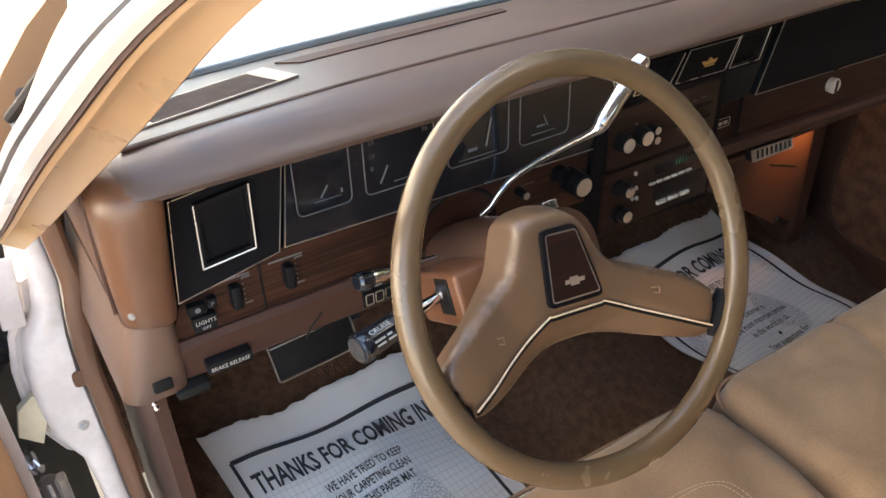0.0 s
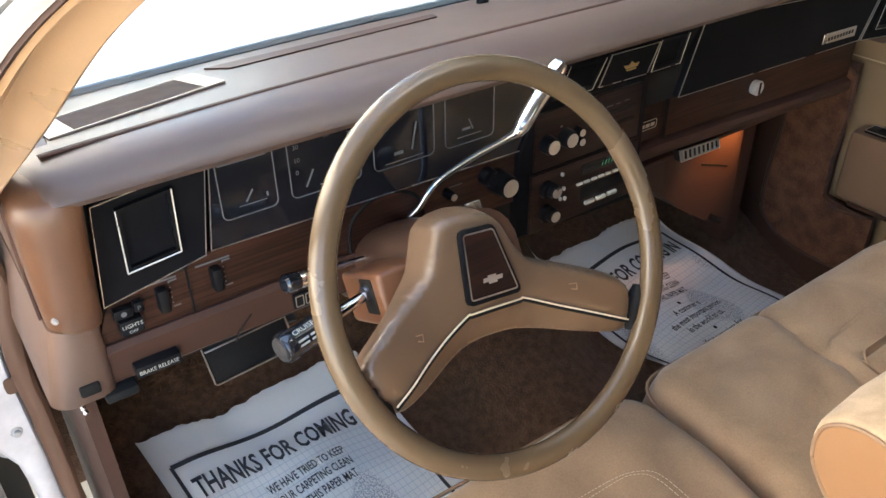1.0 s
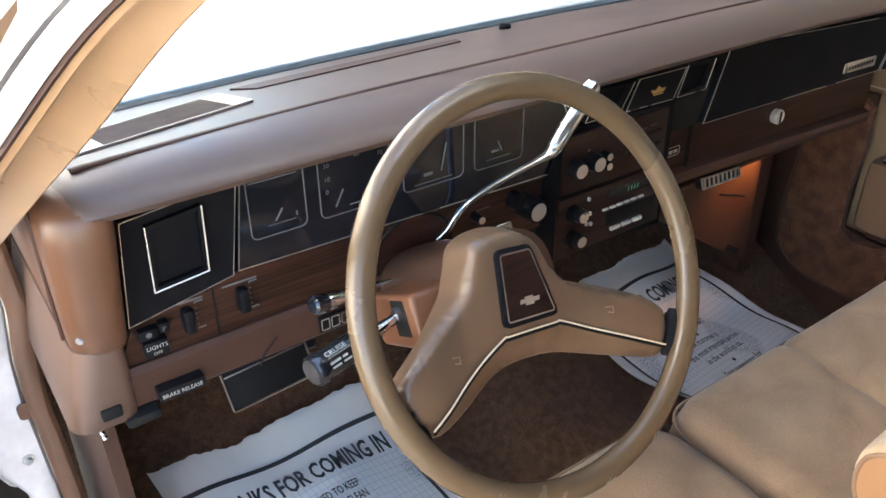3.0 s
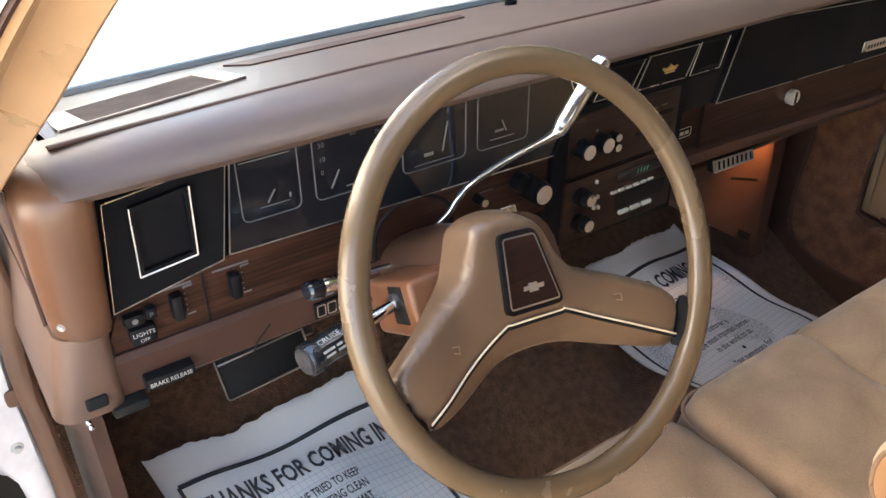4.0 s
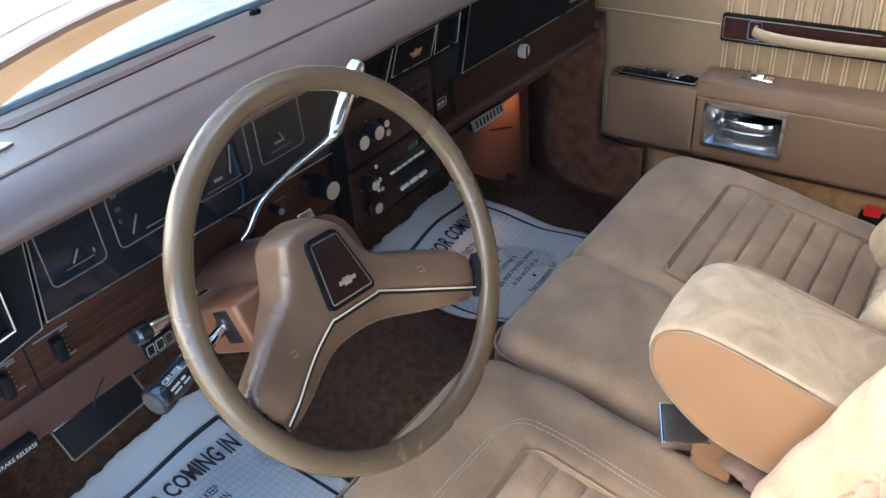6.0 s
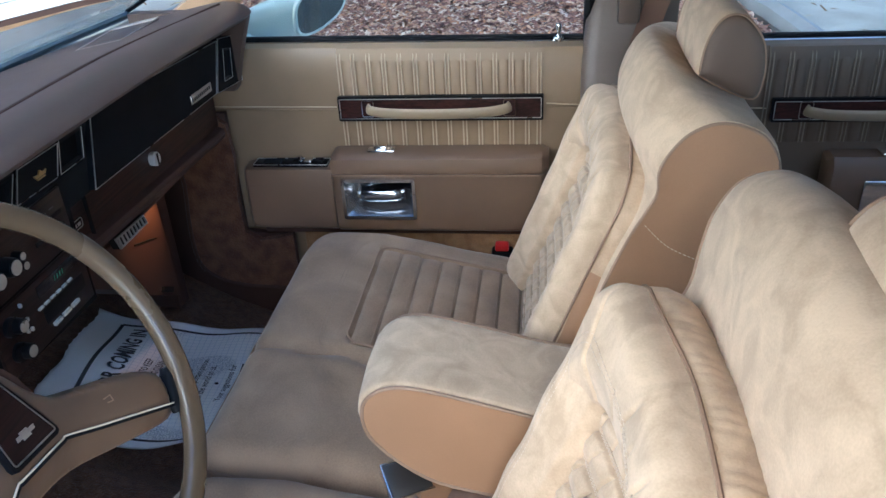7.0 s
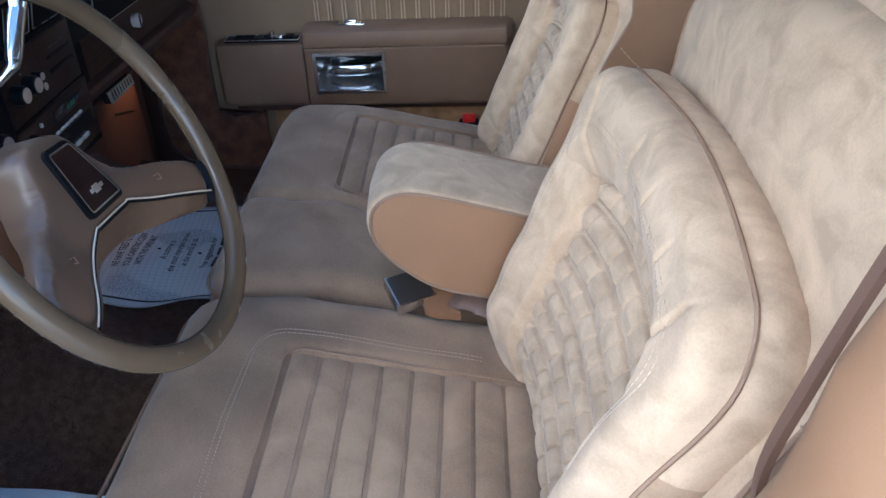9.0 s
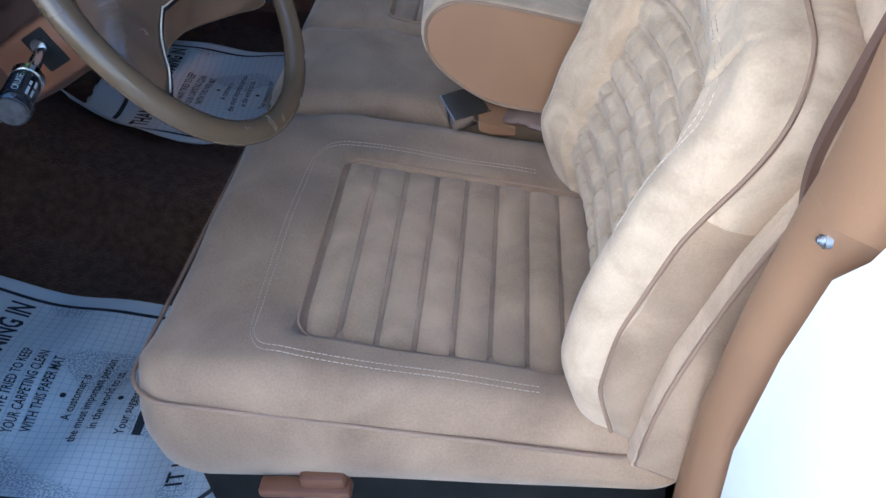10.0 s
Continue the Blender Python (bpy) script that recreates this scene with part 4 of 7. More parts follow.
# instrument cluster
cl = trim_plate("instrument_panel", [(-0.566, 1.0265), (-0.150, 1.018), (-0.128, 1.066), (-0.150, 1.116), (-0.552, 1.1225)], GAUGE, 0.258, 0.01, 0.0007, "dark glazed instrument cluster")
for x0, x1, z0, z1 in ((-0.548, -0.488, 1.053, 1.123), (-0.473, -0.390, 1.053, 1.122), (-0.374, -0.294, 1.053, 1.121), (-0.279, -0.208, 1.053, 1.119)):
    o = rounded(x0, x1, z0, z1, 0.007, 3)
    g = part("gauge_surround", frame_plate(o, inset(o, 0.0008), 'y', 0.2568, 0.2585), INK_GREY, cl, "grey outline of a gauge")
gp = lambda ox, oz: (lambda x, y: Vector((ox + x, 0.2572, oz + y)))
for w, ox, oz in (("30", -0.467, 1.107), ("60", -0.432, 1.1115), ("70", -0.405, 1.106), ("10", -0.467, 1.0925), ("0", -0.466, 1.079)):
    part("numeral", text(w, 0.0072, gp(ox, oz)), INK_GREY, cl, smooth=False)
for q_ in [(-0.545, 1.112, 0.05, 0.0012), (-0.53, 1.064, 0.03, 0.0008), (-0.50, 1.067, 0.002, 0.005), (-0.440, 1.060, 0.030, 0.0014), (-0.36, 1.058, 0.05, 0.0012), (-0.348, 1.066, 0.012, 0.004), (-0.262, 1.062, 0.035, 0.0012), (-0.255, 1.070, 0.012, 0.003)]:
    part("gauge_mark", bars([q_], lambda x, y: Vector((x, 0.2572, y))), INK_GREY, cl, smooth=False)
for x, z, a, L in ((-0.522, 1.068, 55, 0.014), (-0.456, 1.063, 62, 0.020), (-0.325, 1.068, 78, 0.032), (-0.240, 1.070, 115, 0.014)):
    d = Vector((math.cos(radians(a)), 0, math.sin(radians(a)))) * L
    part("gauge_needle", tube([(x, 0.2565, z), (x + d.x, 0.2565, z + d.z)], 0.0009, 5), INK_GREY, cl)

# left switch panel
wl = trim_plate("switch_panel", [(-0.690, 0.962), (-0.300, 0.958), (-0.300, 1.0165), (-0.566, 1.0245), (-0.672, 1.004)], WOOD, 0.262, 0.008, 0.001, "walnut-grain switch panel", line=False)
part("panel_joint", box(-0.5945, -0.5925, 0.2605, 0.263, 0.962, 1.02), BLACK_MATT, wl)
sw = part("light_switch", box(-0.668, -0.645, 0.251, 0.264, 0.969, 0.986, 0.002), BLACK, wl, "black push switch")
part("switch_words", join(text("LIGHTS", 0.0062, lambda x, y: Vector((-0.6665 + x, 0.2506, 0.978 + y))), text("OFF", 0.005, lambda x, y: Vector((-0.661 + x, 0.2506, 0.9715 + y)))), INK_WHITE, sw, "white words", smooth=False)
sw2 = part("light_switch", box(-0.670, -0.652, 0.253, 0.264, 0.988, 0.999, 0.0015), BLACK, wl)
part("switch_mark", disc((-0.661, 0.2526, 0.9935), (0, -1, 0), 0.0028, 0.0006, 12), INK_GREY, sw2)
sw3 = part("light_switch", box(-0.6505, -0.641, 0.253, 0.264, 0.990, 1.001, 0.0015), BLACK, wl)
part("switch_mark", text("P", 0.007, lambda x, y: Vector((-0.648 + x, 0.2526, 0.993 + y))), INK_GREY, sw3, smooth=False)
for x, z in ((-0.622, 0.992), (-0.566, 0.994)):
    s_ = part("slider_switch", box(x - 0.0055, x + 0.0055, 0.250, 0.264, z - 0.0135, z + 0.0135, 0.003), BLACK, wl, "black slider switch")
    part("slider_marks", bars([(x + 0.009, z - 0.011 + 0.006 * i, 0.0016, 0.0016) for i in range(5)] + [(x - 0.018, z + 0.017, 0.036, 0.0022), (x + 0.009, z + 0.014, 0.009, 0.002), (x + 0.009, z - 0.016, 0.008, 0.002)], lambda a, b: Vector((a, 0.2614, b))), INK_GREY, wl, smooth=False)
# wiper panel right of the column
wp = trim_plate("wiper_panel", [(-0.300, 0.950), (-0.166, 0.946), (-0.166, 1.014), (-0.300, 1.0165)], WOOD, 0.262, 0.008, label="walnut-grain panel with the wiper knob", line=False)


def knob(c, r, depth, parent, face=BRUSHED, body=BLACK, label="round knob with a bright face"):
    k = part("knob", disc(c, (0, -1, 0), r, depth, 24, r2=r * 1.12, bevel=r * 0.1), body, parent, label)
    part("knob_face", disc((c[0], c[1] - 0.0012, c[2]), (0, -1, 0), r * 0.80, 0.0016, 24, bevel=0.0004), face, k)
    return k


knob((-0.199, 0.233, 0.987), 0.0145, 0.028, wp)
knob((-0.216, 0.247, 0.999), 0.011, 0.014, wp, face=BLACK)
knob((-0.276, 0.245, 0.995), 0.0055, 0.016, wp)
for q_ in ((-0.222, 1.0, 0.022, 0.0015), (-0.272, 0.999, 0.02, 0.0015)):
    part("marking", bars([q_], lambda a, b: Vector((a, 0.2614, b))), INK_GREY, wp, smooth=False)

# centre stack: heater panel and radio
st = trim_plate("radio_panel", [(-0.170, 0.893), (0.056, 0.882), (0.056, 1.066), (-0.140, 1.070), (-0.170, 1.012)], BLACK_PAD, 0.254, 0.016, label="black centre stack", line=False)
hp = part("heater_panel", box(-0.146, 0.042, 0.2505, 0.256, 0.984, 1.062, 0.001), WOOD_RED, st, "walnut-grain heater panel")
for x, z, r, d in ((-0.128, 1.020, 0.0115, 0.018), (-0.097, 1.021, 0.0115, 0.018), (-0.076, 1.0245, 0.006, 0.014), (-0.075, 1.011, 0.006, 0.014)):
    knob((x, 0.2505 - d + 0.003, z), r, d, hp)
part("heater_slot", box(-0.035, 0.030, 0.2485, 0.2515, 1.030, 1.036, 0.001), BLACK, hp)
part("heater_slot", box(-0.035, 0.030, 0.2485, 0.2515, 1.012, 1.018, 0.001), BLACK, hp)
for q_ in ((-0.025, 1.042, 0.012, 0.0016), (-0.007, 1.042, 0.008, 0.0016), (0.008, 1.043, 0.010, 0.0016), (-0.106, 1.036, 0.004, 0.003)):
    part("heater_mark", bars([q_], lambda a, b: Vector((a, 0.2499, b))), INK_GREY, hp, smooth=False)
rp = part("radio", box(-0.150, 0.046, 0.2495, 0.256, 0.894, 0.979, 0.001), WOOD_RED, st, "walnut-grain cassette radio")
part("radio_display", box(-0.062, 0.030, 0.2482, 0.2500, 0.955, 0.971, 0.0008), GAUGE, rp, "dark clock display")
GREEN = mat("green_digits", (0.05, 0.35, 0.16), (0.05, 0.30, 0.14), rough=0.5, bump=0)
part("display_digits", bars([(-0.026 + 0.006 * i, 0.9595, 0.0015, 0.007) for i in range(4)], lambda a, b: Vector((a + (b - 0.9595) * 0.2, 0.2476, b))), GREEN, rp, smooth=False)
part("cassette_slot", box(-0.062, 0.032, 0.2478, 0.2500, 0.917, 0.938, 0.001), BLACK, rp, "black cassette slot")
for i in range(6):
    x = -0.070 + 0.0135 * i
    part("radio_button", box(x, x + 0.010, 0.2465, 0.2500, 0.942, 0.945, 0.0005), INK_WHITE, rp, "thin white button")
for i in range(3):
    x = -0.052 + 0.0215 * i
    part("radio_button", box(x, x + 0.0170, 0.2455, 0.2500, 0.9075, 0.9125, 0.0005), INK_WHITE, rp, "white radio key")
for z in (0.954, 0.918):
    knob((-0.119, 0.234, z), 0.0095, 0.016, rp)
    part("knob_ring", disc((-0.124, 0.243, z + 0.001), (0, -1, 0), 0.0125, 0.007, 24, bevel=0.001), BLACK, rp)
for x, z in ((-0.100, 0.966), (-0.096, 0.944), (-0.101, 0.930), (-0.093, 0.928)):
    part("radio_button", box(x, x + 0.0035, 0.246, 0.250, z, z + 0.005, 0.0005), INK_WHITE, rp)

# centre vents and crest
cp = trim_plate("centre_vent_panel", [(-0.150, 1.068), (0.118, 1.062), (0.160, 1.118), (-0.150, 1.118)], BLACK_PAD, 0.259, 0.008, label="black panel between the centre vents", line=False)
vent("air_vent", [(-0.112, 1.074), (-0.052, 1.073), (-0.030, 1.110), (-0.092, 1.112)], 5, dash, 0.253, 0.0012)
cr = trim_plate("crest_panel", [(-0.040, 1.072), (0.050, 1.070), (0.070, 1.110), (-0.020, 1.111)], BLACK_PAD, 0.254, 0.006, 0.0006, "black panel with a gilt crest")
part("crest", join(plate([(0.007, 1.0865), (0.027, 1.0865), (0.031, 1.0910), (0.024, 1.0900), (0.018, 1.0945), (0.013, 1.0900), (0.004, 1.0910)], 'y', 0.2518, 0.2545), box(0.009, 0.026, 0.2518, 0.2545, 1.0835, 1.0848)), GOLD, cr, "small gilt crest")
vent("air_vent", [(0.057, 1.071), (0.115, 1.071), (0.128, 1.111), (0.072, 1.112)], 5, dash, 0.253, 0.0012)
# passenger pad, wood strip, glove box
gpad = trim_plate("passenger_panel", [(0.126, 1.017), (0.588, 1.006), (0.632, 1.096), (0.162, 1.121)], BLACK_PAD, 0.256, 0.012, 0.0005, "black grained passenger panel")
part("badge", moved(box(-0.047, 0.047, -0.0012, 0.0012, -0.0085, 0.0085, 0.001), Matrix.Translation((0.520, 0.2545, 1.029)) @ Matrix.Rotation(radians(2), 4, 'Y')), BRUSHED, gpad, "bright maker's badge")
part("badge_bars", bars([(-0.036 + 0.0085 * i, -0.003, 0.006, 0.006) for i in range(9)], lambda a, b: Vector((0.520 + a, 0.2528, 1.029 + b))), BLACK, gpad, smooth=False)
rb = trim_plate("vent_panel", [(0.590, 1.006), (0.722, 0.992), (0.730, 1.084), (0.635, 1.099)], BLACK_PAD, 0.254, 0.012, 0.0005, "black trim panel round the vent")
vent("air_vent", [(0.622, 1.020), (0.664, 1.016), (0.676, 1.071), (0.640, 1.078)], 6, dash, 0.249, 0.0010)
gw = trim_plate("glove_box_lid", [(0.182, 0.921), (0.700, 0.900), (0.700, 0.985), (0.182, 0.990)], WOOD, 0.315, 0.008, label="walnut-grain glove box lid", line=False)
part("lid_joint", box(0.1795, 0.1815, 0.312, 0.318, 0.90, 0.99), BLACK_MATT, dash)
kb = part("lock_knob", disc((0.400, 0.303, 0.950), (0, -1, 0), 0.0130, 0.018, 28, r2=0.0115, bevel=0.002), LOCK_METAL, gw, "chrome glove box lock")
part("lock_slot", box(0.3975, 0.4025, 0.3022, 0.304, 0.940, 0.960), BLACK, kb)
esc = trim_plate("side_panel", [(0.070, 0.925), (0.180, 0.921), (0.180, 1.012), (0.070, 1.02)], WOOD, 0.318, 0.008, label="walnut-grain filler", line=False)
be = part("model_badge", plate(rounded(0.118, 0.160, 0.943, 0.958, 0.004, 3), 'y', 0.3145, 0.3185), BLACK, esc, "small lettered badge")
part("badge_line", frame_plate(rounded(0.118, 0.160, 0.943, 0.958, 0.004, 3), inset(rounded(0.118, 0.160, 0.943, 0.958, 0.004, 3), 0.001), 'y', 0.3135, 0.3148), SILVER, be)
part("badge_bars", bars([(0.124, 0.947, 0.009, 0.006), (0.135, 0.947, 0.009, 0.006), (0.146, 0.947, 0.009, 0.006)], lambda a, b: Vector((a, 0.3138, b))), SILVER, be, smooth=False)
# lower rail under the lid and under the switches
rings = []
for x, z in ((0.070, 0.920), (0.18, 0.918), (0.40, 0.909), (0.66, 0.898), (0.72, 0.897)):
    rings.append([(x, 0.35, z - 0.03), (x, 0.317, z - 0.03), (x, 0.305, z - 0.022), (x, 0.302, z - 0.012), (x, 0.305, z - 0.004), (x, 0.313, z), (x, 0.35, z)])
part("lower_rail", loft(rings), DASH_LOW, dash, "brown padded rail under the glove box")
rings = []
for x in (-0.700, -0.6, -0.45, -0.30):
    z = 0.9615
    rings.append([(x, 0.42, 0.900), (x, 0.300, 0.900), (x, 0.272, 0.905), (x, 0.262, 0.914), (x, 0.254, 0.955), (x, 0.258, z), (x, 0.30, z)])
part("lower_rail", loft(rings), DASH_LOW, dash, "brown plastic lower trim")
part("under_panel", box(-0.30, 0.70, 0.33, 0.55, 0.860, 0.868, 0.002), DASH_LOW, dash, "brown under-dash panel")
br = part("brake_release", box(-0.666, -0.620, 0.245, 0.27, 0.9195, 0.9325, 0.002), BLACK, dash, "black parking brake release handle")
part("release_words", text("BRAKE RELEASE", 0.0068, lambda x, y: Vector((-0.6635 + x * 0.84, 0.2445, 0.9235 + y))), INK_WHITE, br, smooth=False)
part("fuse_cover", box(-0.719, -0.700, 0.247, 0.28, 0.921, 0.934, 0.002), BLACK_MATT, dash)
part("bonnet_release", box(-0.699, -0.666, 0.250, 0.30, 0.899, 0.910, 0.003), BLACK_MATT, dash, "black release lever")
o = [(0.233, 0.8605), (0.331, 0.8590), (0.323, 0.8785), (0.225, 0.8830)]
ho_ = part("heater_outlet", plate(o, 'y', 0.3135, 0.326), BLACK, dash, "under-dash outlet with a bright frame")
part("outlet_frame", frame_plate(o, inset(o, 0.0020), 'y', 0.3105, 0.3145), BRUSHED, ho_, "bright outlet frame")
for i in range(8):
    x = 0.236 + 0.0112 * i
    part("outlet_slat", plate([(x + 0.002, 0.8622 - 0.00015 * i), (x + 0.0052, 0.8622 - 0.00015 * i), (x, 0.8805 - 0.0004 * i), (x - 0.0032, 0.8805 - 0.0004 * i)], 'y', 0.3112, 0.314), BRUSHED, ho_)
part("trim_wire", tube(smooth_path([(-0.561, 0.250, 0.914), (-0.556, 0.249, 0.926), (-0.548, 0.2485, 0.935), (-0.540, 0.249, 0.942)], 5), 0.0011, 5), BLACK_MATT, dash, "thin black wire")
lb_ = part("fuse_label", box(-0.490, -0.452, 0.2515, 0.256, 0.923, 0.941, 0.001), BLACK, dash, "small framed label")
for i in range(3):
    part("label_window", frame_plate(rounded(-0.488 + 0.012 * i, -0.478 + 0.012 * i, 0.925, 0.939, 0.001, 1), inset(rounded(-0.488 + 0.012 * i, -0.478 + 0.012 * i, 0.925, 0.939, 0.001, 1), 0.0009), 'y', 0.2505, 0.252), BRUSHED, lb_, "pale frame")
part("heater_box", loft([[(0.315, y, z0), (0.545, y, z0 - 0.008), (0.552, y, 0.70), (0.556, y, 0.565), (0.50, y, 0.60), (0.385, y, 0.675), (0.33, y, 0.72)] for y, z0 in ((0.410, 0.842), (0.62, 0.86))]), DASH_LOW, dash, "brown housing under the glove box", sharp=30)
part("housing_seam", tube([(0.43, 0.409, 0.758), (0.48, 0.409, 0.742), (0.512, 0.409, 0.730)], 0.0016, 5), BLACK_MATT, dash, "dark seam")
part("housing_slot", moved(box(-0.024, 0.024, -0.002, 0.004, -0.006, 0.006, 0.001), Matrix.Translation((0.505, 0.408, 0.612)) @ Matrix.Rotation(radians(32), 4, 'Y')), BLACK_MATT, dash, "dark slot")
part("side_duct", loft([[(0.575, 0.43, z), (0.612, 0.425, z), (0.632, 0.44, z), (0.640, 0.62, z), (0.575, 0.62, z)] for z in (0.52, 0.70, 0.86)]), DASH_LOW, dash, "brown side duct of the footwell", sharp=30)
# speaker grilles and demister slot in the top
def top_z(y):
    return 1.165 - (y - 0.262) * 0.172


GRILLE = mat("grille_cloth", (0.185, 0.142, 0.115), (0.150, 0.114, 0.092), rough=0.75, scale=40, fine=900, bump=0.4, dist=0.0005, spec=0.25)
for fo, fi in (([(-0.672, 0.308), (-0.480, 0.379), (-0.488, 0.462), (-0.676, 0.387)], [(-0.648, 0.319), (-0.504, 0.3725), (-0.512, 0.4505), (-0.652, 0.394)]),
               ([(0.46, 0.358), (0.655, 0.372), (0.635, 0.458), (0.448, 0.440)], [(0.476, 0.3612), (0.629, 0.3705), (0.611, 0.4545), (0.466, 0.439)])):
    dz = -0.012 * ss(0.2, 0.7, fo[0][0] + 0.1)

    def laid(b_):
        for v in b_.verts:
            v.co.z += top_z(v.co.y) + dz
        return b_
    g = part("speaker_grille", laid(plate(fo, 'z', -0.003, 0.0012)), GRILLE, dash, "brown speaker grille")
    part("grille_frame", laid(frame_plate(fo, fi, 'z', 0, 0.0026)), GRILLE_FRAME, g, "raised pale grille frame")
    q = [Vector((*p, 0)) for p in fi]
    for i in range(1, 18):
        p0_, p1_ = q[0].lerp(q[3], i / 18), q[1].lerp(q[2], i / 18)
        part("grille_rib", laid(tube([p0_ + Vector((0, 0, 0.0013)), p1_ + Vector((0, 0, 0.0013))], 0.0008, 5)), GRILLE, g)
ds = [(-0.445, 0.452), (-0.13, 0.482), (-0.12, 0.508), (-0.465, 0.486)]
dbm = plate(ds, 'z', -0.002, 0.0008)
for v in dbm.verts:
    v.co.z += top_z(v.co.y)
part("demister_slot", dbm, DASH_LOW, dash, "dark demister slot")
part("sensor", disc((-0.02, 0.52, top_z(0.52) + 0.007), (0, 0, 1), 0.009, 0.01, 20, bevel=0.002), BLACK, dash, "small black light sensor")

# courtesy lamp under the dash
lamp_ob = thing("courtesy_lamp", (0.52, 0.36, 0.90), "small amber courtesy lamp under the dashboard", "lamp")
AMBER = mat("amber_lens", (0.8, 0.35, 0.1), rough=0.4, bump=0)
AMBER.node_tree.nodes["Principled BSDF"].inputs["Emission Color"].default_value = (1, 0.45, 0.15, 1)
AMBER.node_tree.nodes["Principled BSDF"].inputs["Emission Strength"].default_value = 0.5
part("lens", box(0.50, 0.54, 0.36, 0.38, 0.850, 0.860, 0.003), AMBER, lamp_ob, "glowing amber lens")
pl = bpy.data.lights.new("courtesy_bulb", 'SPOT')
pl.energy = 0.12
pl.color = (1.0, 0.45, 0.16)
pl.spot_size = radians(95)
pl.spot_blend = 0.6
pl.shadow_soft_size = 0.012
bulb = new("courtesy_bulb", pl)
bulb.matrix_world = look((0.515, 0.352, 0.835), (0.490, 0.412, 0.785))

# ---- steering wheel ----
WC = Vector((-0.361, 0.045, 1.038))
WN = Vector((0, -0.892, 0.452))
WU0, WV0 = Vector((1, 0, 0)), Vector((0, 0.452, 0.892))
_t = radians(-6)
WU = WU0 * math.cos(_t) + WV0 * math.sin(_t)
WV = -WU0 * math.sin(_t) + WV0 * math.cos(_t)


def wp3(u, v, n=0.0):
    return WC + WU * u + WV * v + WN * n


sw_ob = thing("steering_wheel", tuple(WC), "tan two-spoke steering wheel with a walnut-grain centre", "steering wheel")
N = 120
rings = []
R, r_ = 0.1835, 0.0122
for i in range(N + 1):
    a = 2 * math.pi * i / N
    ring = []
    for j in range(20):
        b = 2 * math.pi * j / 20
        rr = r_
        ring.append(wp3((R + rr * math.cos(b)) * math.cos(a), (R + rr * math.cos(b)) * math.sin(a), 0.92 * rr * math.sin(b)))
    rings.append(ring)
bm = loft(rings, caps=False)
bmesh.ops.remove_doubles(bm, verts=bm.verts, dist=1e-5)
part("rim", bm, WHEEL, sw_ob, "tan moulded rim", sharp=0)
# padded hub and its two spokes, one moulded cover; it leans with the column and meets the rim
HUB_FACE = [(-0.166, -0.048), (-0.121, -0.022), (-0.073, 0.004), (-0.060, 0.030), (-0.053, 0.047), (-0.040, 0.053), (-0.017, 0.054), (0.006, 0.050), (0.017, 0.038), (0.025, 0.015), (0.040, -0.005), (0.096, -0.028), (0.146, -0.052), (0.135, -0.088), (0.081, -0.063), (0.023, -0.036), (-0.044, -0.036), (-0.095, -0.062), (-0.144, -0.091)]
HUB_FOOT = [(-0.169, -0.050), (-0.123, -0.018), (-0.077, 0.007), (-0.0655, 0.031), (-0.059, 0.051), (-0.041, 0.060), (-0.012, 0.063), (0.014, 0.057), (0.028, 0.042), (0.035, 0.019), (0.050, 0.000), (0.102, -0.023), (0.152, -0.049), (0.146, -0.106), (0.080, -0.086), (0.028, -0.069), (-0.030, -0.069), (-0.082, -0.082), (-0.138, -0.106)]


def hp3(u, v, n):
    return wp3(u, v, n - 0.0165 - 0.085 * v)


def rounded_loop(pts, steps=5):
    """The closed outline with its corners eased."""
    dense = []
    for a, b in zip(pts, pts[1:] + pts[:1]):
        dense += [Vector(a).lerp(Vector(b), i / steps) for i in range(steps)]
    for _ in range(3):
        dense = [(dense[i - 1] + dense[i] * 2 + dense[(i + 1) % len(dense)]) / 4 for i in range(len(dense))]
    return dense


def loop_distance(p, loop):
    best = 1.0
    for a, b in zip(loop, loop[1:] + loop[:1]):
        e = b - a
        t = max(0, min(1, (p - a).dot(e) / e.length_squared))
        best = min(best, (p - a - e * t).length)
    return best


def in_loop(p, loop):
    c = False
    for a, b in zip(loop, loop[1:] + loop[:1]):
        if (a.y > p.y) != (b.y > p.y) and p.x < (b.x - a.x) * (p.y - a.y) / (b.y - a.y) + a.x:
            c = not c
    return c


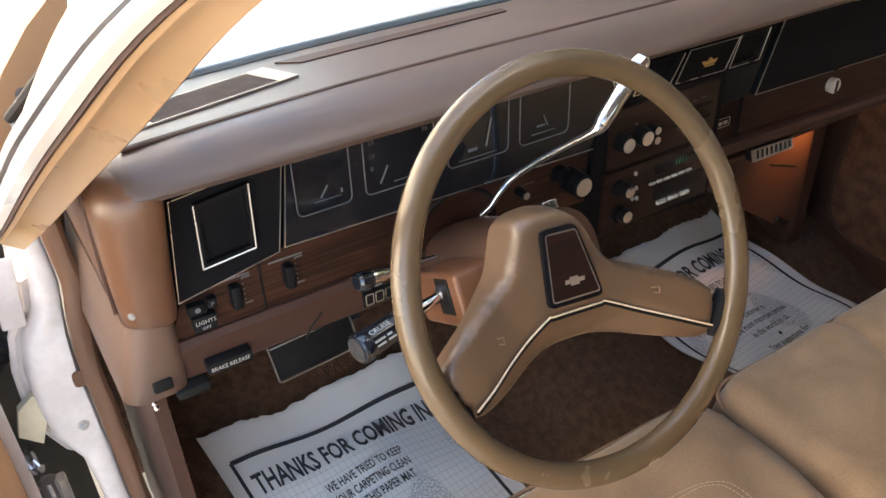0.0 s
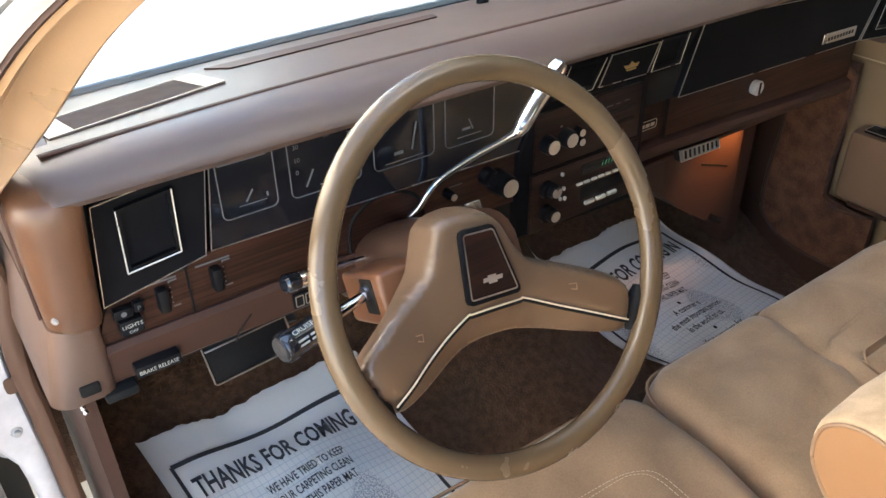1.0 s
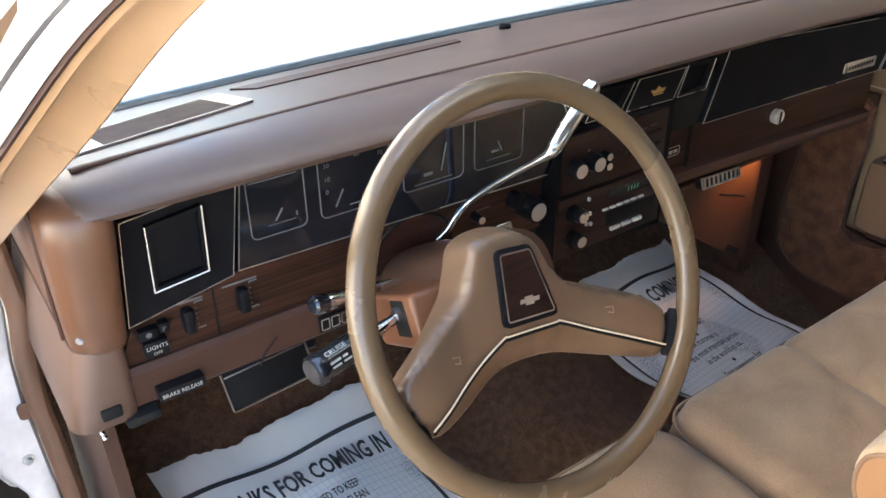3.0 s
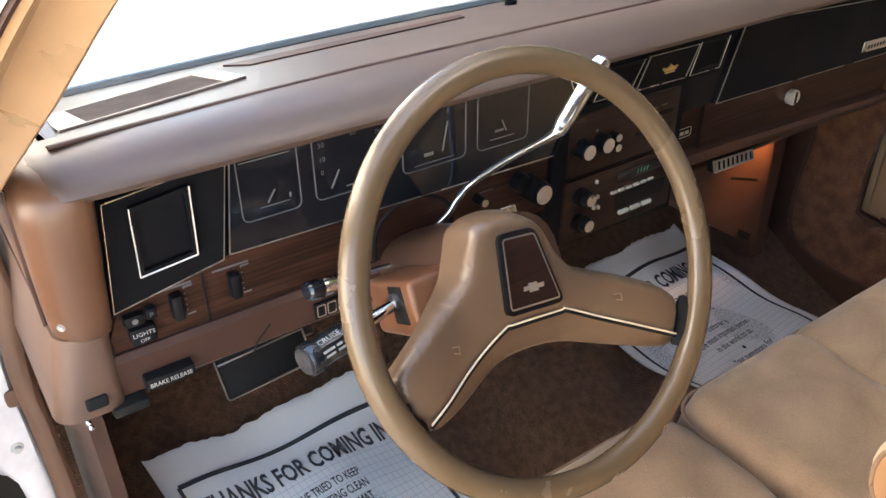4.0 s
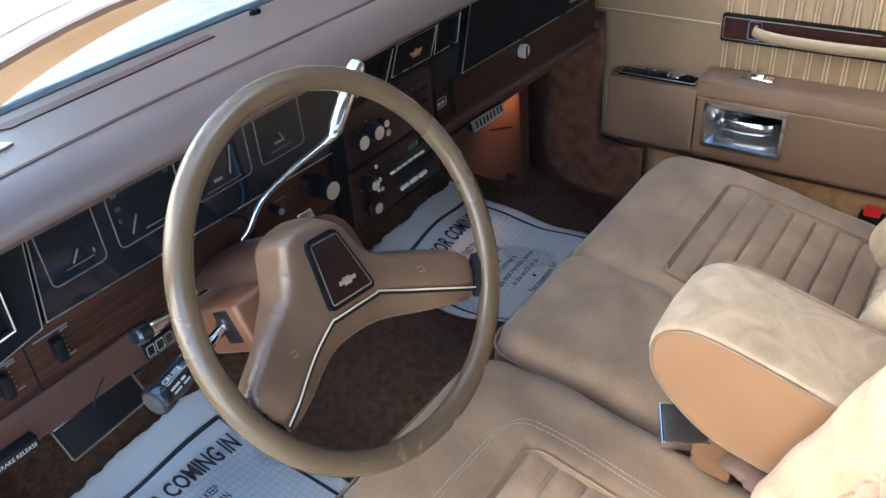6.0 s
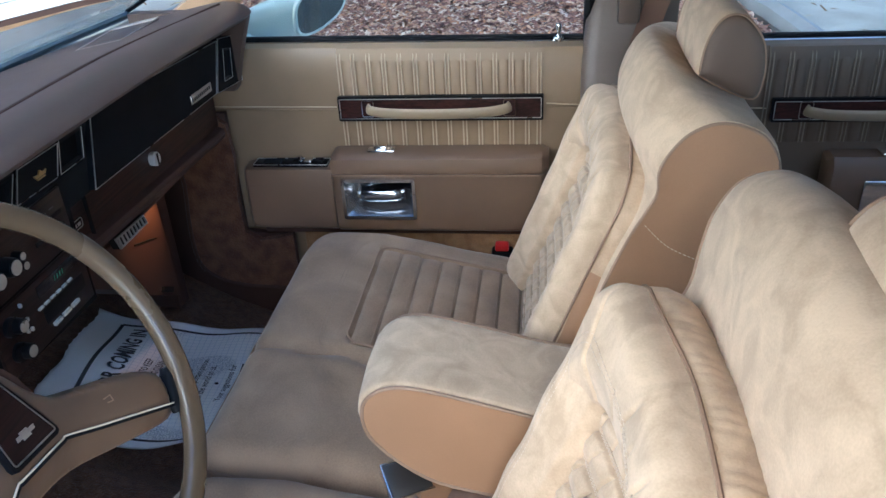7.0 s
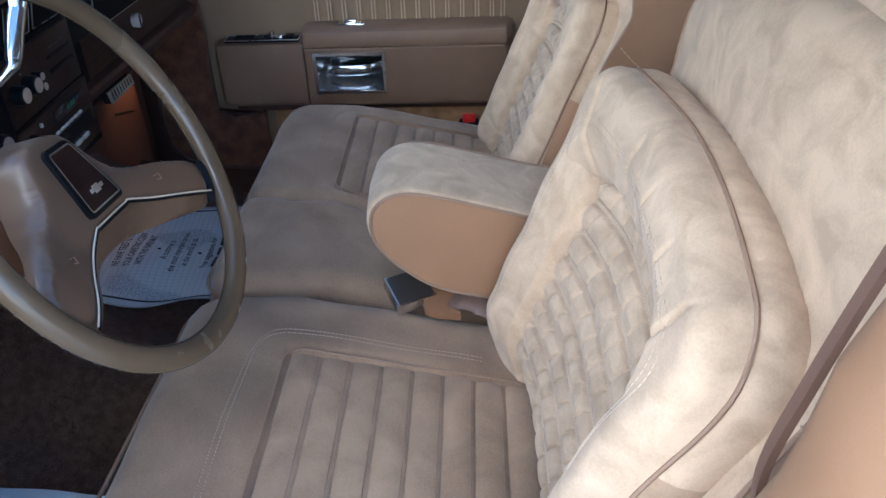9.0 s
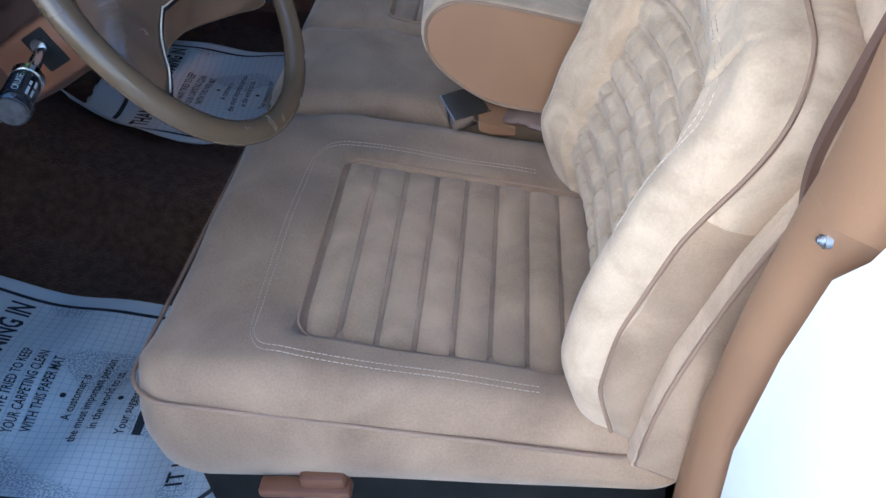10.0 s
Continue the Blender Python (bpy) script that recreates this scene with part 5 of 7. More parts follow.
def hub_mesh():
    face, foot = rounded_loop(HUB_FACE), rounded_loop(HUB_FOOT)
    pts = list(foot) + face
    for j in range(-38, 23):
        for i in range(-58, 54):
            p = Vector((i * 0.003 + (0.0015 if j % 2 else 0), j * 0.003))
            if in_loop(p, foot) and loop_distance(p, foot) > 0.0016 and loop_distance(p, face) > 0.0014:
                pts.append(p)
    nb = len(foot)
    verts, _e, faces, _a, _b, _c = delaunay_2d_cdt(pts, [(i, (i + 1) % nb) for i in range(nb)], [], 1, 1e-6)
    bm = bmesh.new()
    vs = []
    for p in verts:
        r = math.hypot(p.x + 0.0145 * (1 - ss(0.05, 0.15, abs(p.x))), p.y)
        k = ss(0.07, 0.16, r)
        front = (-0.0165 - 0.085 * p.y) * (1 - k) + 0.003 * k
        deep = 0.018 + 0.024 * (1 - ss(0.05, 0.13, math.hypot(p.x, p.y)))
        d = loop_distance(p, face)
        if in_loop(p, face):
            n = front - 0.0040 * math.exp(-d / 0.006)
        else:
            q = d / max(1e-6, d + loop_distance(p, foot))
            n = front - 0.0040 - (deep - 0.0040) * q ** 1.2
        vs.append(bm.verts.new(wp3(p.x, p.y, n)))
    for f in faces:
        bm.faces.new([vs[i] for i in f])
    rim_edges = [e for e in bm.edges if len(e.link_faces) == 1]
    ext = bmesh.ops.extrude_edge_only(bm, edges=rim_edges)
    bmesh.ops.translate(bm, vec=WN * -0.008, verts=[g for g in ext["geom"] if isinstance(g, bmesh.types.BMVert)])
    return bm


part("hub", hub_mesh(), HUB, sw_ob, "tan padded hub running into two broad spokes", sharp=0)


def spoke_trim(side):
    """The pale line along the spoke's lower edge, its dark joint at the rim and the pressed horn symbol."""
    def lift(u, v):
        r = math.hypot(u + 0.0145 * (1 - ss(0.05, 0.15, abs(u))), v)
        k = ss(0.07, 0.16, r)
        return wp3(u, v, (-0.0165 - 0.085 * v) * (1 - k) + 0.003 * k - 0.0012)
    run = [(0.023, -0.036), (0.055, -0.051), (0.081, -0.063), (0.110, -0.0765), (0.133, -0.087)] if side > 0 else [(-0.044, -0.036), (-0.070, -0.0490), (-0.095, -0.062), (-0.120, -0.0765), (-0.140, -0.0885)]
    run = [(-0.010, -0.0355), (run[0][0] - 0.006 * side, -0.0357)] + run
    pts = smooth_path([lift(u, v) for u, v in run], 5)
    part("spoke_line", tube(pts, 0.0009, 6), THREAD, sw_ob, "pale line along the spoke")
    part("spoke_line", tube([p - WV * 0.0028 - WN * 0.0010 for p in pts], 0.0014, 6), BLACK_MATT, sw_ob, "dark groove under the line")
    ang = radians(-27 if side > 0 else 180 + 27)
    d = Vector((math.cos(ang), math.sin(ang)))
    q = Vector((-d.y, d.x)) * (1 if side > 0 else -1)
    c = d * 0.1735
    part("spoke_joint", tube([wp3(c.x + q.x * w, c.y + q.y * w, -0.009) for w in (-0.026, -0.014, 0.012, 0.022)], [0.006, 0.009, 0.009, 0.006], 12), RUBBER, sw_ob, "dark joint between spoke and rim")
    h = Vector((0.0793, -0.0385)) if side > 0 else Vector((-0.100, -0.040))
    part("horn_mark", join(tube([lift(h.x - 0.004, h.y + 0.003) + WN * 0.0012, lift(h.x + 0.004, h.y + 0.002) + WN * 0.0012, lift(h.x + 0.003, h.y - 0.004) + WN * 0.0012], 0.0006, 5), tube([lift(h.x - 0.003, h.y - 0.002) + WN * 0.0012, lift(h.x + 0.003, h.y - 0.004) + WN * 0.0012], 0.0006, 5)), PIPE, sw_ob, "small pressed horn symbol")


spoke_trim(1)
spoke_trim(-1)
trap = [(-0.0404, -0.0236), (0.0145, -0.0236), (0.0015, 0.0378), (-0.0335, 0.0378)]
TC = (-0.0145, 0.007)


def trap_ring(o, n):
    return [hp3(x, y, n) for x, y in o]


def bevel_outline(o, r=0.005):
    out = []
    n = len(o)
    for i in range(n):
        p, a, b = Vector(o[i]), Vector(o[i - 1]), Vector(o[(i + 1) % n])
        out.append(tuple(p + (a - p).normalized() * r))
        out.append(tuple(p + (p - p)))
        out[-1] = tuple(p + ((a - p).normalized() + (b - p).normalized()) * r * 0.3)
        out.append(tuple(p + (b - p).normalized() * r))
    return out


t0 = bevel_outline([(TC[0] + (x - TC[0]) * 1.15, TC[1] + (y - TC[1]) * 1.14) for x, y in trap], 0.006)
part("centre_bezel", loft([trap_ring(t0, -0.006), trap_ring(t0, 0.0035), trap_ring(inset(t0, 0.003), 0.0045)]), BLACK, sw_ob, "black centre bezel")
t1 = bevel_outline(trap, 0.003)
t2 = inset(t1, 0.0016)
bm = bmesh.new()
A, B = [bm.verts.new(hp3(x, y, 0.0052)) for x, y in t1], [bm.verts.new(hp3(x, y, 0.0052)) for x, y in t2]
for i in range(len(A)):
    j = (i + 1) % len(A)
    bm.faces.new((A[i], A[j], B[j], B[i]))
bmesh.ops.solidify(bm, geom=bm.faces[:], thickness=0.001)
part("centre_line", bm, SILVER, sw_ob, "thin bright line round the centre", smooth=False)
part("centre_insert", loft([trap_ring(t2, 0.0035), trap_ring(t2, 0.0050)]), WOOD_RED, sw_ob, "walnut-grain centre")
bow = [(-0.0130, -0.0020), (-0.0055, -0.0020), (-0.0055, -0.0045), (0.0055, -0.0045), (0.0055, -0.0020), (0.0130, -0.0020), (0.0145, 0.0025), (0.0055, 0.0025), (0.0055, 0.0048), (-0.0055, 0.0048), (-0.0055, 0.0025), (-0.0115, 0.0025)]
part("emblem", loft([[hp3(x * 0.82 - 0.0125, y * 0.82 - 0.008, 0.0048) for x, y in bow], [hp3(x * 0.82 - 0.0125, y * 0.82 - 0.008, 0.0062) for x, y in bow]]), SILVER, sw_ob, "small bright maker's emblem")

# ---- steering column with stalks ----
col = thing("steering_column", (-0.361, 0.2, 0.95), "brown plastic steering column shroud with stalks", "steering column")


def cp3(u, v, s):
    """Across, up and along the column (s from the wheel towards the dashboard)."""
    return WC + WU0 * u + WV0 * v - WN * s


def colring(s, ru, rv, n=24, dv=0.0, p=2.6):
    return [cp3(math.copysign(abs(math.cos(a)) ** (2 / p), math.cos(a)) * ru, dv + math.copysign(abs(math.sin(a)) ** (2 / p), math.sin(a)) * rv, s) for a in [2 * math.pi * i / n for i in range(n)]]


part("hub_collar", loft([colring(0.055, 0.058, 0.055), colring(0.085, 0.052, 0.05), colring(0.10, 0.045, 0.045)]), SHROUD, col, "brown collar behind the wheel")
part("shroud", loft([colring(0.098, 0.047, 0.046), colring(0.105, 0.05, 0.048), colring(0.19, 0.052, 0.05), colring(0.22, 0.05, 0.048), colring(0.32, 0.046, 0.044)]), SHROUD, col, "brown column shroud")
lock_box = box(-0.095, -0.02, -0.031, 0.024, 0.079, 0.165, 0.006, 3)
for v in lock_box.verts:
    v.co = cp3(v.co.x, v.co.y, v.co.z)
part("ignition_housing", lock_box, COLUMN, col, "orange-brown ignition housing")
slot = box(-0.0962, -0.088, -0.018, 0.019, 0.094, 0.121, 0.002)
for v in slot.verts:
    v.co = cp3(v.co.x, v.co.y, v.co.z)
part("lock_slot", slot, BLACK_MATT, col, "dark slot of the stalk")
part("ignition_lock", tube([cp3(-0.101, 0.006, 0.107), cp3(-0.092, 0.006, 0.107)], 0.0075, 16), STEEL, col, "steel ball joint of the stalk")
part("indicator_stalk", tube([(-0.400, 0.228, 0.972), (-0.440, 0.222, 0.979), (-0.472, 0.216, 0.984)], [0.0022, 0.0036, 0.0042], 10), CHROME, col, "slim chrome stalk")
part("stalk_knob", tube([(-0.470, 0.217, 0.9835), (-0.474, 0.216, 0.984), (-0.494, 0.213, 0.9875), (-0.498, 0.2125, 0.988)], [0.006, 0.0085, 0.0095, 0.009], 16), CHROME, col, "chrome stalk sleeve")
part("stalk_end", tube([(-0.498, 0.2125, 0.988), (-0.503, 0.2115, 0.989), (-0.513, 0.210, 0.991), (-0.5155, 0.2096, 0.9914)], [0.0088, 0.0102, 0.0100, 0.0075], 16), GLOSS_BLACK, col, "black stalk end")
SA, SB = Vector((-0.464, 0.141, 0.993)), Vector((-0.562, 0.120, 0.989))
sd_ = (SB - SA).normalized()
part("control_stalk", tube([SA - sd_ * 0.01, SA + sd_ * 0.02, SA + sd_ * 0.045, SA + sd_ * 0.048], [0.005, 0.006, 0.0075, 0.0095], 14), CHROME, col, "chrome stalk")
cyl = part("control_grip", tube([SA + sd_ * 0.046, SA + sd_ * 0.050, SA + sd_ * 0.058, SA + sd_ * 0.088, SA + sd_ * 0.090], [0.010, 0.0125, 0.0132, 0.0135, 0.012], 24), GLOSS_BLACK, col, "black control grip")
part("grip_ring", tube([SA + sd_ * 0.088, SA + sd_ * 0.0895, SA + sd_ * 0.098, SA + sd_ * 0.100, SA + sd_ * 0.1003], [0.0138, 0.0148, 0.0148, 0.0135, 0.0105], 24), GLOSS_BLACK, cyl, "dark glossy end ring")
part("grip_end", disc(SA + sd_ * 0.1016, tuple(sd_), 0.0120, 0.003, 20, bevel=0.0006), GREASE, cyl)
part("grip_collar", tube([SA + sd_ * 0.046, SA + sd_ * 0.052], 0.0136, 24), CHROME, cyl, "chrome collar")
_n = (Vector((-0.77, -0.40, 1.44)) - SB).normalized()
_n = (_n - sd_ * _n.dot(sd_)).normalized()
_v = sd_.cross(_n)


def on_grip(x, y):
    """Along the grip from its end towards the column, and round it."""
    a = y / 0.0142
    return SB - sd_ * x + (_n * math.cos(a) + _v * math.sin(a)) * 0.0142


_s = 1 if (_v.z > 0) else -1
part("grip_words", text("CRUISE", 0.0075, lambda x, y: on_grip(0.012 + x, _s * (0.004 + y))), INK_WHITE, cyl, "white words", smooth=False)
for q_ in ((0.012, -0.004, 0.012, 0.0022), (0.026, -0.004, 0.006, 0.0022), (0.013, -0.0085, 0.010, 0.0022), (0.026, -0.0085, 0.009, 0.0022)):
    part("grip_mark", bars([q_], lambda x, y: on_grip(x, _s * y)), INK_WHITE, cyl, smooth=False)
lev = smooth_path([(-0.330, 0.258, 0.982), (-0.321, 0.252, 0.994), (-0.311, 0.248, 1.011), (-0.297, 0.241, 1.028), (-0.274, 0.205, 1.065), (-0.252, 0.170, 1.096), (-0.243, 0.168, 1.104), (-0.222, 0.168, 1.128), (-0.206, 0.168, 1.144)], 6)
part("gear_lever", tube(lev, [0.0040 + 0.0050 * ss(0.55, 0.80, i / (len(lev) - 1)) for i in range(len(lev))], 12), SATIN, col, "bent chrome gear lever")
part("lever_knob", tube([(-0.208, 0.168, 1.142), (-0.203, 0.168, 1.148), (-0.197, 0.168, 1.156), (-0.192, 0.168, 1.162), (-0.190, 0.168, 1.1645)], [0.0085, 0.0095, 0.0102, 0.008, 0.003], 16), CHROME, col, "chrome lever knob")
part("hazard_knob", moved(box(-0.010, 0.010, -0.005, 0.005, -0.030, 0.006, 0.002), Matrix.Translation(cp3(0.056, 0.046, 0.12)) @ Matrix.Rotation(radians(-30), 4, 'X')), SATIN, col, "bright hazard switch tab")
part("column_bracket", tube(smooth_path([(-0.41, 0.262, 0.95), (-0.405, 0.262, 1.0), (-0.36, 0.262, 1.022), (-0.315, 0.262, 1.0), (-0.31, 0.262, 0.95)], 5), 0.0025, 6), BLACK_MATT, col, "dark edge of the column opening")

pedal = thing("brake_pedal", (-0.48, 0.4, 0.78), "wide black rubber brake pedal with a bright rim", "pedal")
PM = Matrix.Translation((-0.507, 0.385, 0.791)) @ Matrix.Rotation(radians(-28), 4, 'X') @ Matrix.Rotation(radians(-3), 4, 'Y')
part("pad", moved(box(-0.056, 0.056, -0.006, 0.012, -0.026, 0.026, 0.004), PM), RUBBER, pedal, "ribbed black rubber pad")
part("stripe", moved(box(-0.055, 0.055, -0.0085, -0.004, 0.0165, 0.0185, 0.0005), PM), STEEL, pedal, "dull metal stripe across the pad")
po = rounded(-0.058, 0.058, -0.028, 0.028, 0.004, 3)
part("rim", moved(frame_plate(po, inset(po, 0.0014), 'y', -0.0075, -0.003), PM), STEEL, pedal, "bright rim")
part("arm", tube([(-0.44, 0.40, 0.79), (-0.43, 0.50, 0.86), (-0.43, 0.56, 0.93)], 0.010, 8, flat=0.5), GREASE, pedal, "dark steel arm")
fb = thing("foot_brake", (-0.66, 0.45, 0.75), "chrome beaded chain hanging from the release", "chain")
for i in range(5):
    b_ = bmesh.new()
    bmesh.ops.create_icosphere(b_, subdivisions=2, radius=0.0032)
    part("bead", moved(b_, Matrix.Translation((-0.722 + 0.001 * i, 0.280, 0.903 - 0.0062 * i))), CHROME, fb)

# ---- front seats ----
CREASE = mat("crease_thread", (0.30, 0.205, 0.135), rough=0.9, bump=0)
SEAM = mat("seam_thread", (0.66, 0.52, 0.38), rough=0.85, bump=0)
STITCH = mat("faded_stitch", (0.46, 0.36, 0.26), rough=0.9, bump=0)
HEAD_SIDE = mat("headrest_side", (0.105, 0.066, 0.043), (0.088, 0.055, 0.036), rough=0.55, fine=700, bump=0.2)
BACK = Matrix(((1, 0, 0, 0), (0, -0.365, 0.931, 0), (0, 0.931, 0.365, 0), (0, 0, 0, 1)))


def cushion_z(y):
    return 0.700 - 0.215 * max(0, -0.04 - y) + 0.04 * max(0, y - 0.02) - 0.5 * max(0, y - 0.06) ** 2


def dashes(pts, r, gap=0.55, step=0.006, out=(0, 0, 1)):
    """Stitches: short raised bars along a path."""
    bm_ = bmesh.new()
    P = [Vector(p) for p in pts]
    run = 0.0
    for a, b in zip(P, P[1:]):
        L = (b - a).length
        d = (b - a).normalized()
        s_ = d.cross(Vector((0, 0, 1))).normalized() * r
        if s_.length < r * 0.5:
            s_ = Vector((r, 0, 0))
        k = 0.0
        while k < L:
            p, q = a + d * k, a + d * min(L, k + step * gap)
            up = s_.cross(d).normalized() * r
            if up.dot(Vector(out)) < 0:
                up = -up
            vs = [bm_.verts.new(v) for v in (p - s_, p + s_, q + s_, q - s_, p + up, q + up)]
            for f_ in ((0, 3, 5, 4), (1, 4, 5, 2), (0, 1, 2, 3), (0, 4, 1), (3, 2, 5)):
                bm_.faces.new([vs[i_] for i_ in f_])
            k += step
    return bm_


def front_seat(name, x0, x1, p0, p1, b0, b1, label):
    """x0..x1: the cushion; p0..p1: its fluted panel; b0..b1: the backrest."""
    ob = thing(name, ((x0 + x1) / 2, -0.15, 0.40), label, "car seat", "front seats")
    side = -1 if x0 < -0.3 else 1
    out = x0 if side < 0 else x1
    bc = (b0 + b1) / 2

    def top(x, y):
        z = cushion_z(y)
        z += (0.016 if side < 0 else -0.006) * ss(0.13, 0.03, abs(x - out))
        inside = ss(p0 - 0.010, p0 + 0.002, x) * ss(p1 + 0.010, p1 - 0.002, x) * ss(-0.042, -0.056, y)
        z -= 0.012 * inside
        z += 0.0022 * math.sin(31 * x + 17 * y) * math.sin(23 * y - 9 * x + side)
        if side > 0:
            z -= 0.012 * math.exp(-((x - 0.195 - 0.02 * math.sin(6 * y)) / 0.012) ** 2) * ss(-0.35, 0.0, y)
        return z
    c = part("cushion", pad(x0, x1, -0.46, 0.118, top, 0.562 if side < 0 else 0.505, 0.042, 64, 60, 0.012, 0.06), SUEDE_SEAT, ob, "worn tan suede cushion, coloured darker for its shade")
    # piping round the top edge
    edge = []
    for px, py in rounded(x0 + 0.006, x1 - 0.006, -0.42, 0.112, 0.055, 6):
        edge.append((px + (0.007 if px > (x0 + x1) / 2 else -0.007), py + (0.006 if py > 0 else 0), top(px, py) - 0.030))
    part("piping", tube(edge, 0.0024, 8, closed=True), PIPE, ob, "brown piping")
    part("seat_base", box(x0 + 0.02, x1 - 0.012, -0.44, 0.085, 0.45, 0.568 if side < 0 else 0.512, 0.015), BLACK_MATT if side < 0 else SUEDE_SEAT, ob, "base under the cushion")
    # fluted panel: stuffed channels running across
    n = 8
    ya, yb = -0.052, -0.370
    for i in range(n):
        s0, s1 = ya + (yb - ya) * i / n, ya + (yb - ya) * (i + 1) / n
        rings_ = []
        m_ = 24
        for k in range(m_ + 1):
            x = p0 + (p1 - p0) * k / m_
            e = min(1, min(k, m_ - k) / 0.6 + 0.45)
            ring = []
            for j in range(9):
                t = j / 8
                y = s0 + (s1 - s0) * t
                ring.append((x, y, cushion_z(y) - 0.0075 + 0.0062 * e * math.sin(math.pi * t) ** 0.6 + 0.0008 * math.sin(40 * x + i) + 0.0006 * math.sin(90 * x + 3 * i)))
            ring += [(x, s1, cushion_z(s1) - 0.03), (x, s0, cushion_z(s0) - 0.03)]
            rings_.append(ring)
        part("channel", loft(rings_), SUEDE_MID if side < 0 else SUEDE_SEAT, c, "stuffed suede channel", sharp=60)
        if i < n - 1:
            part("channel_seam", tube([(p0 + 0.004 + (p1 - p0 - 0.008) * k / 12, s1 + 0.0050, cushion_z(s1) - 0.0026) for k in range(13)], 0.0007, 5), CREASE, c, "double seam beside the channel")
    o = rounded(p0 - 0.004, p1 + 0.004, yb, ya + 0.006, 0.028, 6)
    part("piping", tube([(x, y, cushion_z(y) + 0.0002) for x, y in o], 0.0017, 6, closed=True), PIPE, c, "brown piping round the fluted panel")
    for off in (0.052, 0.060):
        st_ = [(p0 - off + 0.018, -0.30), (p0 - off + 0.018, -0.14), (p0 - off + 0.020, -0.05), (p0 - off + 0.036, -0.012), (p0 + 0.05, -0.004 + off * 0.8 - 0.040), (p1 - 0.05, -0.004 + off * 0.8 - 0.040), (p1 + off - 0.036, -0.012), (p1 + off - 0.020, -0.05), (p1 + off - 0.018, -0.14), (p1 + off - 0.018, -0.30)]
        sp_ = [(max(x0 + 0.03, min(x1 - 0.03, p.x)), p.y) for p in smooth_path([(a, b, 0) for a, b in st_], 8)]
        part("stitching", dashes([(a, b, top(a, b) + 0.0003) for a, b in sp_], 0.0006, 0.6, 0.005), CREASE if side > 0 else STITCH, c, "pale stitching", smooth=False)

    # backrest: pillow with a quilted panel in front of a padded shell
    W = (b1 - b0) / 2
    SW = W
    W -= 0.012
    bc += 0.006
    m = Matrix.Translation((bc, -0.335, 0.66)) @ BACK
    H = 0.388
    CX, PY = W - 0.080, 0.292   # half width and crown of the recessed panel

    def shaped(v):
        """Bends the pillow to fit the camera's view and arches it along the top."""
        x, y, z = v
        xi = -side * x
        if side < 0:
            wide = 1.0
            arch = 1 - (0.42 if xi > 0 else 1.0) * min(1.2, abs(x) / W) ** 2
            lift = 0.017 * ss(0.03, 0.20, xi) + 0.018 * ss(0.08, 0.22, -xi) * ss(0.02, 0.14, y) * ss(0.34, 0.22, y) - 0.048 * ss(0.06, -0.04, y)
        else:
            wide, arch, lift = 1.06 - 0.06 * ss(0.0, 0.28, y), 1 - (x / W) ** 2, 0.0
        return m @ Vector((x * wide, y + 0.036 * arch * ss(0.16, 0.38, y), z + lift))

    def panel_top(x):
        return PY + 0.002 - 0.016 * min(1.2, abs(x) / CX) ** 6

    def sag(x, y):
        """How far the rows of quilting droop towards the sides."""
        return 0.012 * (x / CX) ** 2 * min(1.1, max(0, y / 0.28))

    def face(x, y):
        pt = panel_top(x)
        ins = ss(CX + 0.006, CX - 0.006, abs(x)) * ss(pt + 0.006, pt - 0.006, y)
        bolster = ss(CX - 0.01, CX + 0.05, abs(x)) * ss(W + 0.06, W - 0.02, abs(x))
        crown = ss(pt - 0.01, pt + 0.05, y) * ss(H + 0.06, H - 0.02, y)
        z = 0.004 + 0.030 * max(bolster, crown) - 0.016 * ins
        z -= 0.0085 * math.exp(-((abs(x) - CX) / 0.0030) ** 2) * ss(pt + 0.004, pt - 0.004, y) + 0.0085 * math.exp(-((y - pt) / 0.0030) ** 2) * ss(CX + 0.004, CX - 0.004, abs(x))
        if ins > 0.5:
            k = (ins - 0.5) / 0.5
            g = (y + sag(x, y) - 0.270) / 0.035
            dr = abs(g - round(g)) * 0.035
            c = (x + 0.45 * (y + sag(x, y)) + 0.014 * math.sin(7 * round(g - 0.5))) / 0.039
            dc = abs(c - round(c)) * 0.039
            f_ = g - math.floor(g)
            slit = ss(0.10, 0.22, f_) * ss(0.92, 0.72, f_)
            puff = min(1, dc / 0.012) ** 0.6
            z += k * (0.0030 * min(1, dr / 0.004) ** 0.8 - 0.0075 * math.exp(-((dr - 0.0032) / 0.0013) ** 2) + 0.0060 * min(1, dr / 0.0175) ** 0.8 * (0.55 + 0.45 * puff) - 0.0065 * math.exp(-(dc / 0.0014) ** 2) * slit)
        else:
            # slack folds running out from the panel, and the mitred corner seams
            e = 1 - ins
            z += e * (0.0010 * math.sin(45 * x + 20 * y) * math.sin(30 * y) + 0.0010 * math.sin(24 * x - 61 * y + 2 * side))
            t = abs((abs(x) - (CX - 0.012)) - (y - 0.275) * 0.50) * 0.9
            if y > 0.275:
                z -= 0.0060 * math.exp(-(t / 0.0032) ** 2) * e * ss(H, H - 0.05, y)
            for fx, hi in ((-0.125, 0.350), (-0.086, 0.370), (-0.050, 0.350), (-0.012, 0.375), (0.03, 0.36), (0.068, 0.377), (0.108, 0.35)):
                z -= 0.0040 * math.exp(-((x - fx + 0.45 * (y - PY)) / 0.0030) ** 2) * ss(pt + 0.004, pt + 0.018, y) * ss(hi, hi - 0.030, y)
        return z
    body = pad(-W, W, -0.035, H, face, -0.040, 0.026, 420, 420, 0.003, 0.045)
    for v in body.verts:
        v.co = shaped(v.co)
